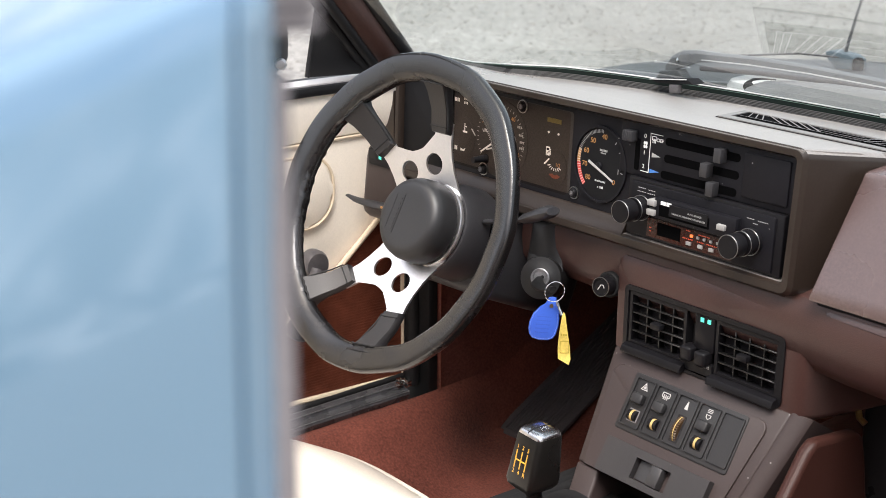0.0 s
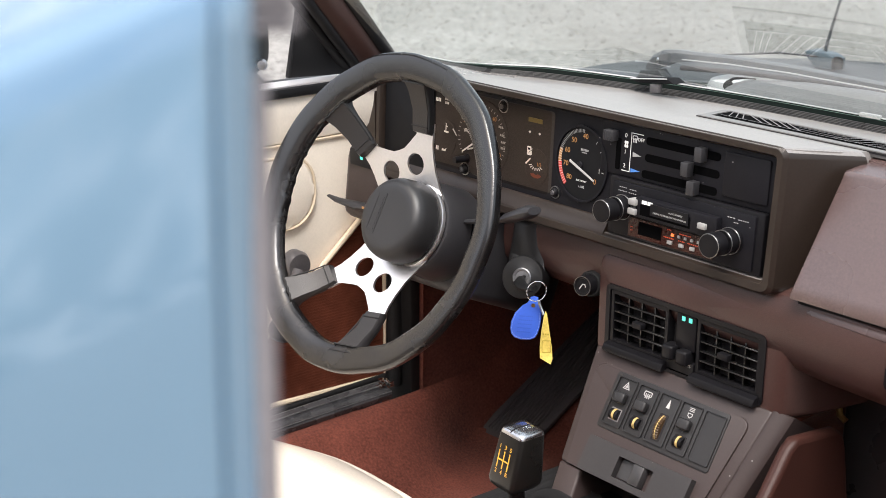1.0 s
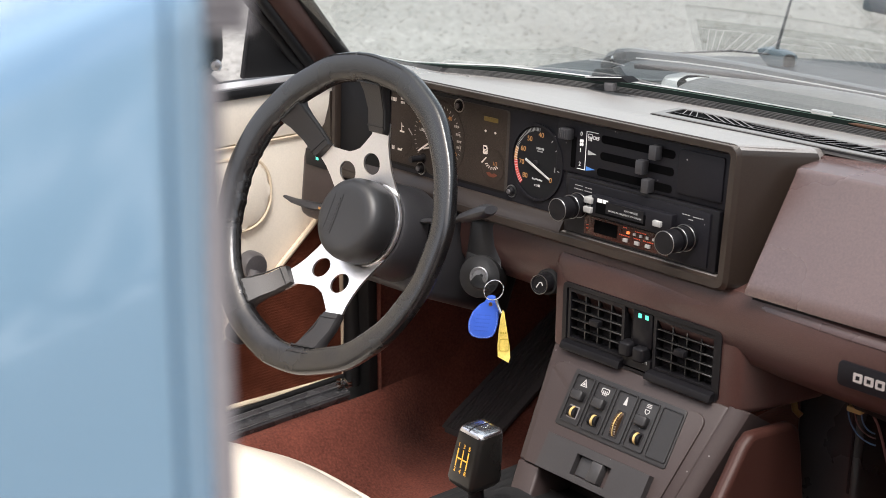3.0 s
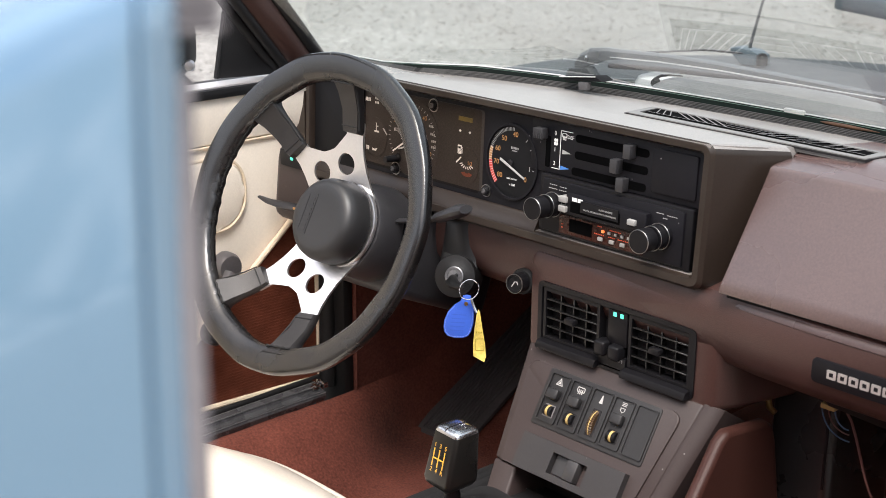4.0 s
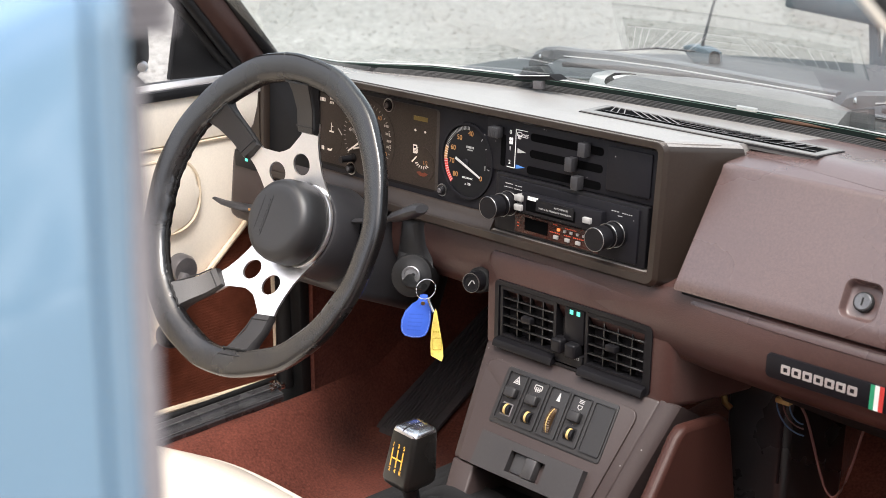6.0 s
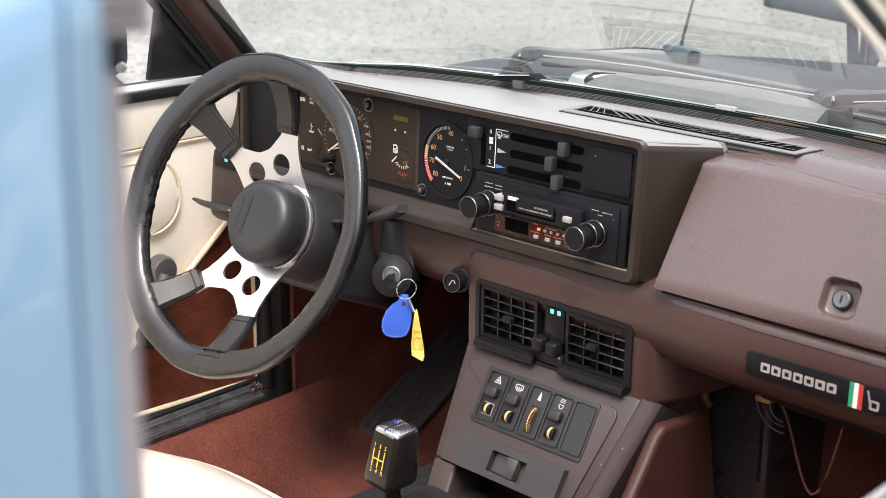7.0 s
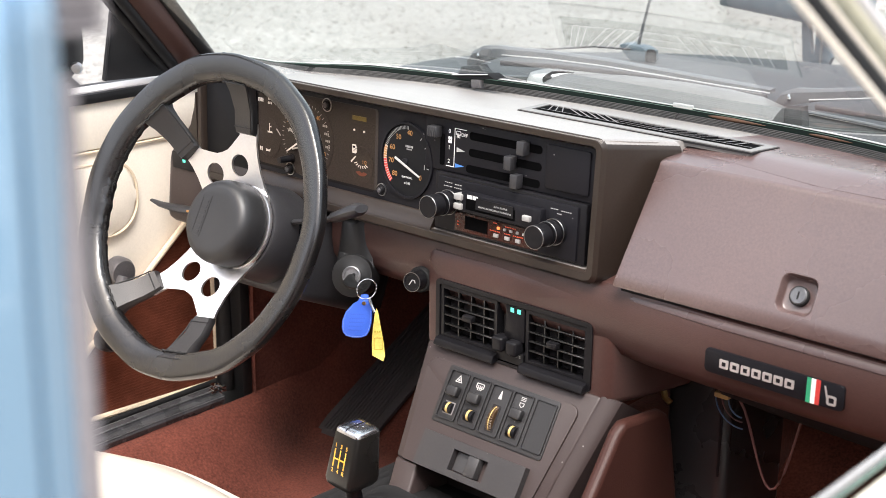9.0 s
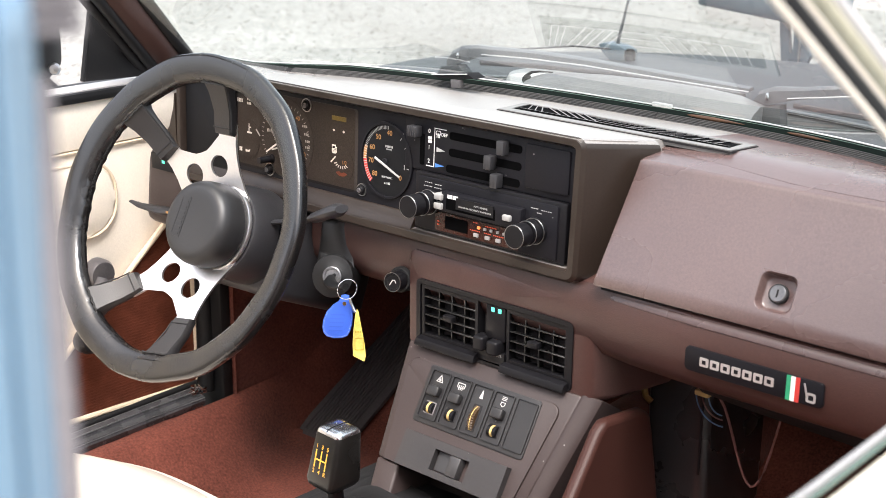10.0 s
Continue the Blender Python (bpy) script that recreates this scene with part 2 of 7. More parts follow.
ARM = material("worn_bright_metal", (0.26, 0.265, 0.27), 0.3, metal=0.6, var=0.2)
SHEET = material("droplet_specked_grey_plastic", (0.165, 0.165, 0.165), 0.4, var=0.25, scale=9, fine=300, bump=0.6, bump_scale=260)
LIDGREY = material("dull_grey_blue_paint", (0.024, 0.028, 0.030), 0.5, var=0.2, scale=4)
SEALGREY = material("dusty_ribbed_rubber", (0.034, 0.032, 0.031), 0.55, var=0.5, scale=20, bump=0.1)
WIPER = material("grey_wiper_metal", (0.10, 0.105, 0.11), 0.4, var=0.15)
SLOT = material("unlit_black_slot", (0.0022, 0.0022, 0.0024), 0.9, spec=0.02)
DIAL = material("matt_black_dial", (0.0055, 0.0055, 0.0065), 0.6, var=0.2, spec=0.2)
FUELLAMP = material("dull_orange_lens", (0.15, 0.035, 0.015), 0.4)
OLIVE = material("dull_olive_lens", (0.13, 0.10, 0.02), 0.4)
AMBERDIM = glowing("amber_print", (1.0, 0.14, 0.06), 0.03)
CHROMEDULL = material("dull_chrome_ring", (0.35, 0.35, 0.35), 0.3, metal=1.0)
COLUMN = material("charcoal_column_plastic", (0.0275, 0.0268, 0.0292), 0.42, var=0.2, scale=20, bump=0.12, bump_scale=900, spec=0.4)
PAD = material("black_soft_plastic", (0.015, 0.0148, 0.0155), 0.46, var=0.15, bump=0.12, bump_scale=1200)
SLEEVE = material("charcoal_leather", (0.017, 0.0155, 0.0155), 0.40, var=0.15, scale=25, bump=0.3, bump_scale=700)
FOBTHREAD = material("pale_blue_thread", (0.25, 0.33, 0.75), 0.8)
FOBPRINT = material("faded_dark_blue_print", (0.03, 0.08, 0.42), 0.7)
TAGPRINT = material("olive_print", (0.35, 0.27, 0.03), 0.7)
SLAT = material("black_gloss_slat_plastic", (0.010, 0.010, 0.010), 0.30, var=0.2)
GRILLE = material("grey_brown_grille_plastic", (0.150, 0.142, 0.136), 0.40, var=0.1)
SILVERPRINT = material("silver_foil", (0.62, 0.61, 0.60), 0.35, metal=0.6, var=0.08)
ASH = material("charcoal_tray_plastic", (0.029, 0.027, 0.028), 0.5, specks=110, var=0.12, scale=20, bump=0.1, bump_scale=1500)
CAVITY = material("dark_brown_tray", (0.022, 0.014, 0.011), 0.7, var=0.2)
SWITCHLIGHT = material("grey_switch_plastic", (0.10, 0.10, 0.10), 0.45, var=0.1)
WELL = material("grey_roller_well", (0.16, 0.15, 0.15), 0.5, var=0.1)
ASHLIGHT = material("worn_grey_catch", (0.034, 0.033, 0.034), 0.35, var=0.15)
KNOB = material("satin_black_knob", (0.008, 0.0075, 0.007), 0.3, var=0.2, spec=0.3)
KNOBCAP = material("sky_reflection_cap_metal", (0.58, 0.59, 0.61), 0.24, metal=1.0, var=0.2, scale=60)
SYMBOL = material("dull_white_print", (0.42, 0.41, 0.40), 0.6)
MODULE = material("worn_charcoal_plastic", (0.021, 0.0205, 0.0215), specks=110, rough= 0.45, var=0.15, bump=0.1, bump_scale=1500, spec=0.4)
GLASSEDGE = material("dark_green_glass_edge", (0.004, 0.007, 0.006), 0.6, spec=0.05)
DOORCARPET = material("rust_ribbed_carpet", (0.135, 0.040, 0.022), 0.95, var=0.45, scale=40, fine=900, bump=0.8, bump_scale=900, spec=0.1)
HEATER = material("black_heater_plastic", (0.020, 0.020, 0.0215), 0.3, var=0.2)
GREENEDGE = material("green_glass_edge", (0.07, 0.11, 0.09), 0.25)
WAISTGREY = material("satin_grey_strip", (0.22, 0.22, 0.22), 0.4)
POSTEDGE = material("pale_metal_edge", (0.62, 0.58, 0.48), 0.3, var=0.15, scale=30)
LOCKMETAL = material("worn_lock_metal", (0.13, 0.13, 0.135), 0.4, metal=0.7, var=0.2)
CAPGREY = material("dark_grey_cap_plastic", (0.085, 0.08, 0.083), 0.35, var=0.2)
# brown vinyl made pale, to carry the sky's sheen on upward faces
PADTOP = material("sky_lit_brown_vinyl", (0.212, 0.196, 0.185), 0.30, var=0.24, scale=4, bump=0.16, bump_scale=900, spec=1.0)
PALETRIM = material("pale_satin_trim", (0.60, 0.58, 0.57), 0.35, metal=0.4, var=0.08)
POSTPALE = material("pale_olive_moulding", (0.34, 0.32, 0.23), 0.35, var=0.35, scale=40)
LOUVRE = material("near_black_louvre_plastic", (0.010, 0.010, 0.011), 0.85, var=0.2, spec=0.1)
STEELBLUE = material("blue_grey_painted_metal", (0.085, 0.115, 0.135), 0.4, var=0.15, scale=20, coat=0.3)
WHITECAP = material("dusty_white_plastic", (0.62, 0.63, 0.63), 0.5, var=0.08, scale=20)
LOCKCASE = material("worn_black_lock_plastic", (0.0092, 0.0090, 0.0095), 0.42, var=0.25, scale=30, bump=0.12, bump_scale=900, spec=0.4)
LOCKRING = material("scratched_lock_ring", (0.24, 0.24, 0.25), 0.42, metal=0.8, var=0.3, scale=120)
RUST = material("rust_brown_stain", (0.055, 0.022, 0.008), 0.5, var=0.5, scale=60)


# ---- mesh tools ----
def part(name, bm, mat, parent=None, label="", smooth=True):
    """Link a bmesh as one mesh object, under a thing or a part."""
    me = bpy.data.meshes.new(name)
    bmesh.ops.recalc_face_normals(bm, faces=bm.faces)
    bm.to_mesh(me)
    bm.free()
    if smooth:
        me.shade_smooth()
        me.set_sharp_from_angle(angle=radians(38))
    for mm in (mat if isinstance(mat, (list, tuple)) else [mat]):
        me.materials.append(mm)
    ob = new(name, me)
    if parent is not None:
        ob.parent = parent
    if label:
        ob["label"] = label
    return ob


def thing(name, label, category, group="", at=(0, 0, 0)):
    ob = new(name)
    ob.location = at
    ob.empty_display_size = 0.02
    return tagged(ob, label, category, group)


def block(bm, a, b, bevel=0.0, seg=2, m=None):
    """A box between two corners, its edges rounded; m places it."""
    made = bmesh.ops.create_cube(bm, size=1.0)["verts"]
    a, b = Vector(a), Vector(b)
    for v in made:
        v.co = Vector([(a[i] + b[i]) / 2 + v.co[i] * (b[i] - a[i]) for i in range(3)])
    edges = list({e for v in made for e in v.link_edges})
    if bevel:
        r = bmesh.ops.bevel(bm, geom=edges, offset=bevel, segments=seg, profile=0.5, affect="EDGES")
        made = list({v for f in r["faces"] for v in f.verts} | {v for v in made if v.is_valid})
    if m is not None:
        bmesh.ops.transform(bm, matrix=m, verts=made)
    return made


def prism(bm, outline, lo, hi, m=None, bevel=0.0, seg=2):
    """A 2D outline (u, v) drawn out along w from lo to hi; default axes u=x, v=z, w=y."""
    low = [bm.verts.new((u, lo, v)) for u, v in outline]
    high = [bm.verts.new((u, hi, v)) for u, v in outline]
    n = len(outline)
    fl = bm.faces.new(low)
    fh = bm.faces.new(list(reversed(high)))
    for i in range(n):
        bm.faces.new((low[(i + 1) % n], low[i], high[i], high[(i + 1) % n]))
    vs = low + high
    if bevel:
        edges = list(set(fl.edges) | set(fh.edges))
        r = bmesh.ops.bevel(bm, geom=edges, offset=bevel, segments=seg, profile=0.5, affect="EDGES")
        vs = list({v for f in r["faces"] for v in f.verts} | {v for v in vs if v.is_valid})
    if m is not None:
        bmesh.ops.transform(bm, matrix=m, verts=vs)
    return vs


def rounded(x0, z0, x1, z1, r, n=5):
    """The outline of a rectangle with round corners."""
    pts = []
    for cx, cz, a0 in ((x1 - r, z1 - r, 0), (x0 + r, z1 - r, 90), (x0 + r, z0 + r, 180), (x1 - r, z0 + r, 270)):
        for i in range(n + 1):
            a = radians(a0 + 90 * i / n)
            pts.append((cx + r * math.cos(a), cz + r * math.sin(a)))
    return pts


def turned(bm, profile, m=None, n=32):
    """A profile of (radius, height) turned round z."""
    rings = []
    for r, h in profile:
        rings.append([bm.verts.new((max(r, 1e-5) * math.cos(2 * math.pi * i / n), max(r, 1e-5) * math.sin(2 * math.pi * i / n), h)) for i in range(n)])
    for a, b in zip(rings, rings[1:]):
        for i in range(n):
            bm.faces.new((a[i], a[(i + 1) % n], b[(i + 1) % n], b[i]))
    bm.faces.new(rings[0])
    bm.faces.new(rings[-1])
    vs = [v for r in rings for v in r]
    if m is not None:
        bmesh.ops.transform(bm, matrix=m, verts=vs)
    return vs


def tube(bm, path, radius, n=10, closed=False, squash=1.0):
    """A tube along a path; radius may be a number or one per point."""
    pts = [Vector(p) for p in path]
    count = len(pts)
    rad = radius if isinstance(radius, (list, tuple)) else [radius] * count
    rings = []
    ref = Vector((0, 0, 1))
    for i, p in enumerate(pts):
        if closed:
            d = pts[(i + 1) % count] - pts[i - 1]
        else:
            d = pts[min(i + 1, count - 1)] - pts[max(i - 1, 0)]
        d.normalize()
        if abs(d.dot(ref)) > 0.95:
            ref = Vector((1, 0, 0)) if abs(d.x) < 0.9 else Vector((0, 1, 0))
        s = d.cross(ref).normalized()
        u = s.cross(d).normalized()
        rings.append([bm.verts.new(p + rad[i] * (s * math.cos(2 * math.pi * k / n) + u * squash * math.sin(2 * math.pi * k / n))) for k in range(n)])
    for i in range(count if closed else count - 1):
        a, b = rings[i], rings[(i + 1) % count]
        for k in range(n):
            bm.faces.new((a[k], a[(k + 1) % n], b[(k + 1) % n], b[k]))
    if not closed:
        bm.faces.new(rings[0])
        bm.faces.new(list(reversed(rings[-1])))


def loft(bm, sections, caps=True, closed=True):
    """Skin a row of outlines of equal length."""
    rings = [[bm.verts.new(p) for p in s] for s in sections]
    n = len(rings[0])
    for a, b in zip(rings, rings[1:]):
        for i in range(n if closed else n - 1):
            bm.faces.new((a[i], a[(i + 1) % n], b[(i + 1) % n], b[i]))
    if caps and closed:
        bm.faces.new(rings[0])
        bm.faces.new(list(reversed(rings[-1])))
    return rings


def soften(ob, width, segments=3, angle=30):
    """Round the sharp edges of a mesh."""
    md = ob.modifiers.new("round", "BEVEL")
    md.width, md.segments, md.limit_method, md.angle_limit = width, segments, "ANGLE", radians(angle)
    md.harden_normals = False
    return ob


def words(name, text, size, m, mat, parent, depth=0.0003, align="LEFT"):
    """Raised or printed lettering in the built-in font, as a mesh. It lies in its own xy plane."""
    cu = bpy.data.curves.new(name, "FONT")
    cu.body, cu.size, cu.extrude, cu.align_x, cu.align_y = text, size, depth, align, "CENTER"
    tmp = bpy.data.objects.new(name, cu)
    me = bpy.data.meshes.new_from_object(tmp)
    bpy.data.objects.remove(tmp)
    me.materials.append(mat)
    ob = new(name, me)
    ob.parent = parent
    ob.matrix_basis = m
    return ob


# ---- ground, body shell ----
def make_ground():
    bm = bmesh.new()
    bmesh.ops.create_grid(bm, x_segments=40, y_segments=40, size=150.0)
    tagged(part("ground", bm, GRAVEL), "pale beige gravel yard around the parked car", "ground", kind="structure")


def make_stones():
    """Loose stones lying on the yard beyond the windscreen."""
    random.seed(11)
    verts, faces = [], []
    for k in range(11000):
        x, y = random.uniform(-7.6, -1.2), random.uniform(2.2, 8.6)
        r = 0.004 + 0.012 * random.random() ** 2.5
        a = random.uniform(0, 6.28)
        n = len(verts)
        ring_pts = []
        for i in range(5):
            b = a + 2 * math.pi * i / 5
            q = r * random.uniform(0.75, 1.25)
            ring_pts.append((x + 1.25 * q * math.cos(b), y + q * math.sin(b), r * random.uniform(0.10, 0.35)))
        verts += ring_pts + [(x + 0.2 * r * random.uniform(-1, 1), y + 0.2 * r * random.uniform(-1, 1), r * random.uniform(0.6, 0.95)), (x, y, -0.3 * r)]
        for i in range(5):
            j = (i + 1) % 5
            faces += [(n + i, n + j, n + 5), (n + j, n + i, n + 6)]
    me = bpy.data.meshes.new("gravel_stones")
    me.from_pydata(verts, [], faces)
    me.materials.append(STONES)
    tagged(new("gravel_stones", me), "small loose pale grey stones on the yard", "gravel", kind="stuff")


def screen_base(x):
    """How far forward the foot of the windscreen lies."""
    return pad_end(x) + 0.013


def pad_end(x):
    """How far forward the dash pad reaches before the ribbed seal."""
    return max(0.110, 0.262 + 0.0125 * x - 0.11 * x * x - 1.70 * abs(x) ** 3)


def pad_top(y):
    return 0.837 - 0.1235 * y


def foot_rise(x):
    """The seal and glass edge narrow towards the far pillar."""
    return max(0.15, min(1.0, 1.0 - 7.0 * (-0.37 - x)))


def make_windscreen():
    root = thing("windscreen", "raked windscreen with black ribbed rubber seal at its foot", "windscreen")
    xs = [-0.56 + 1.12 * i / 64 for i in range(65)]

    def line(dy, dz, radius, mat, name, label="", span=xs, squash=1.0):
        bm = bmesh.new()
        tube(bm, [(x, pad_end(x) + dy, pad_top(pad_end(x)) + dz * foot_rise(x)) for x in span], radius, 8, squash=squash)
        return part(name, bm, mat, root, label)
    bm = bmesh.new()
    cols = []
    for i in range(61):
        x = -0.58 + 1.16 * i / 60
        side = max(0.0, abs(x) - 0.44)
        y0, rake = 0.275 - 0.19 * x * x - 1.5 * max(0.0, -0.2 - x) ** 2, 2.41 - 20.0 * side ** 2
        cols.append([bm.verts.new((x * (1 - 0.27 * h), y0 - rake * h, 0.8165 + h)) for h in [0.20 * j / 16 for j in range(17)]])
    for a, b in zip(cols, cols[1:]):
        for j in range(16):
            bm.faces.new((a[j], b[j], b[j + 1], a[j + 1]))
    # the sheet ends behind the far pillar
    bmesh.ops.bisect_plane(bm, geom=bm.verts[:] + bm.edges[:] + bm.faces[:], plane_co=(-0.5894, 0.0647, 0.862), plane_no=(0.377, 0.647, 0.663), clear_inner=True)
    pane = part("pane", bm, GLASS, root)
    pane.visible_shadow = False
    # ribbed seal in two lengths, butted a little right of the middle
    left, right = [-0.56 + 0.5835 * i / 40 for i in range(41)], [0.0250 + 0.535 * i / 40 for i in range(41)]
    for span in (left, right):
        for k in range(5):
            line(0.0008 + 0.0016 * k, 0.0004 + 0.0013 * k, 0.00072, SEALGREY, "seal_rib", "", span)
    bm = bmesh.new()
    loft(bm, [[(x, pad_end(x) + dy, pad_top(pad_end(x)) + dz * foot_rise(x)) for dy, dz in ((0.0, -0.004), (0.0005, -0.0004), (0.0078, 0.0055), (0.0100, 0.0055), (0.0100, -0.004))] for x in xs])
    part("seal_bed", bm, DARK, root)
    # bonded edge of the glass, with a bright line along its top
    bm = bmesh.new()
    loft(bm, [[(x, pad_end(x) + dy, pad_top(pad_end(x)) + dz * foot_rise(x)) for dy, dz in ((0.0076, 0.0050), (0.0082, 0.0068), (0.0120, 0.0128), (0.0140, 0.0128), (0.0130, 0.0050))] for x in xs])
    part("glass_edge", bm, GLASSEDGE, root, "dark green bonded edge of the glass")
    line(0.0124, 0.0132, 0.0009, PALETRIM, "bright_trim", "thin bright strip along the seal")
    line(0.0108, 0.0112, 0.0004, GREENEDGE, "edge_line", "pale green glint in the glass edge")
    for x0, x1, r in ((0.062, 0.135, 0.0019), (0.190, 0.245, 0.0013)):
        n = 12
        bm = bmesh.new()
        tube(bm, [(x, pad_end(x) + 0.0086, pad_top(pad_end(x)) + 0.0086) for x in [x0 + (x1 - x0) * k / n for k in range(n + 1)]], [0.0003 + r * math.sin(math.pi * (k / n) ** 0.7) for k in range(n + 1)], 8)
        part("rust_stain", bm, RUST, root, "orange-brown stain on the seal")
    bm = bmesh.new()
    block(bm, (0.014, screen_base(0.03) - 0.003, pad_top(pad_end(0.03)) + 0.0115), (0.040, screen_base(0.03) + 0.001, pad_top(pad_end(0.03)) + 0.0165), 0.0010)
    part("clip", bm, PALETRIM, root, "small pale clip at the glass foot")
    # lip of the bracket that reaches over the seal
    bm = bmesh.new()
    prism(bm, [(-0.2606, 0.8268), (-0.2022, 0.8342), (-0.1915, 0.8295), (-0.2180, 0.8272), (-0.2480, 0.8236)], 0.205, 0.226, None, 0.0006)
    lip = part("bracket", bm, LOUVRE, root, "dark bracket at the glass foot")
    bm = bmesh.new()
    prism(bm, [(-0.2280, 0.8250), (-0.2130, 0.8262), (-0.2140, 0.8165), (-0.2268, 0.8150)], 0.203, 0.210, None, 0.0006)
    part("bracket_leg", bm, CAPGREY, lip)
    bm = bmesh.new()
    tube(bm, [(-0.2595, 0.2045, 0.8272), (-0.2030, 0.2045, 0.8344)], 0.0007, 6)
    part("pale_edge", bm, PALETRIM, lip)


def make_pillars():
    for s in (-1, 1):
        root = thing("windscreen_pillar", "windscreen pillar with brown trim and black rubber seals", "pillar", "windscreen pillars")
        lo, hi = Vector((s * 0.622, 0.108, 0.795)), Vector((s * 0.468, -0.265, 1.140))
        bm = bmesh.new()
        secs = []
        for k in range(9):
            c = lo.lerp(hi, k / 8)
            secs.append([c + Vector((s * u, v, 0)) for u, v in ((0.014, -0.028), (-0.004, -0.030), (-0.011, -0.020), (-0.012, 0.004), (-0.006, 0.018), (0.014, 0.018))])
        loft(bm, secs)
        part("inner_trim", bm, PILLAR, root, "reddish-brown vinyl pillar trim")
        for name, dy, dx, r in (("screen_seal", 0.026, -0.004, 0.0095), ("door_seal", -0.035, -0.001, 0.0075), ("outer_seal", -0.045, 0.010, 0.0075)):
            bm = bmesh.new()
            tube(bm, [lo.lerp(hi, k / 8) + Vector((s * dx * 1.0, dy, 0)) for k in range(9)], r, 10)
            part(name, bm, RUBBER, root)


def lid_top(x, y):
    """Height of the front lid: flat at first, then falling away to the nose."""
    v = max(0.0, y - 0.70)
    return 0.801 - 0.13 * x * x - 0.10 * v - 0.16 * v * v


def make_body():
    root = thing("sports_car", "light blue painted sports car body shell", "car")
    # front lid and cowl ahead of the windscreen
    bm = bmesh.new()
    rows = []
    for j in range(17):
        row = []
        for i in range(33):
            x = 0.70 * (-1 + 2 * i / 32)
            y = 0.425 + 0.95 * j / 16 - 0.10 * abs(x / 0.7) ** 3 * (1 - j / 16)
            row.append(bm.verts.new((x, y, lid_top(x, y))))
        rows.append(row)
    for a, b in zip(rows, rows[1:]):
        for i in range(32):
            bm.faces.new((a[i], a[i + 1], b[i + 1], b[i]))
    lid = part("front_lid", bm, LIDGREY, root, "dull grey-blue front lid")
    bm = bmesh.new()
    tube(bm, [(x, 0.425 - 0.10 * abs(x / 0.7) ** 3, lid_top(x, 0.425) + 0.001) for x in [-0.69 + 1.38 * i / 32 for i in range(33)]], 0.0022, 8)
    part("lid_edge", bm, ARM, lid, "bright rear edge of the lid")
    bm = bmesh.new()
    rows = []
    for dy, z in ((0.004, 0.802), (0.020, 0.790), (0.100, 0.782), (0.142, 0.786)):
        rows.append([bm.verts.new((x, screen_base(x * 0.9) + dy, z - 0.06 * x * x)) for x in [-0.69 + 1.38 * i / 24 for i in range(25)]])
    rows.append([bm.verts.new((x, 0.427 - 0.10 * abs(x / 0.7) ** 3, lid_top(x, 0.425) - 0.002)) for x in [-0.69 + 1.38 * i / 24 for i in range(25)]])
    for a, b in zip(rows, rows[1:]):
        for i in range(24):
            bm.faces.new((a[i], a[i + 1], b[i + 1], b[i]))
    part("cowl", bm, COWLGREY, root, "dusty grey cowl panel")
    for s in (-1, 1):
        bm = bmesh.new()
        loft(bm, [[(s * 0.705, y, 0.75 - d), (s * 0.76, y, 0.72 - d), (s * 0.785, y, 0.58), (s * 0.785, y, 0.25), (s * 0.705, y, 0.25)] for y, d in ((0.12, 0.01), (0.6, 0.05), (1.35, 0.24))])
        part("front_wing", bm, BLUE, root)


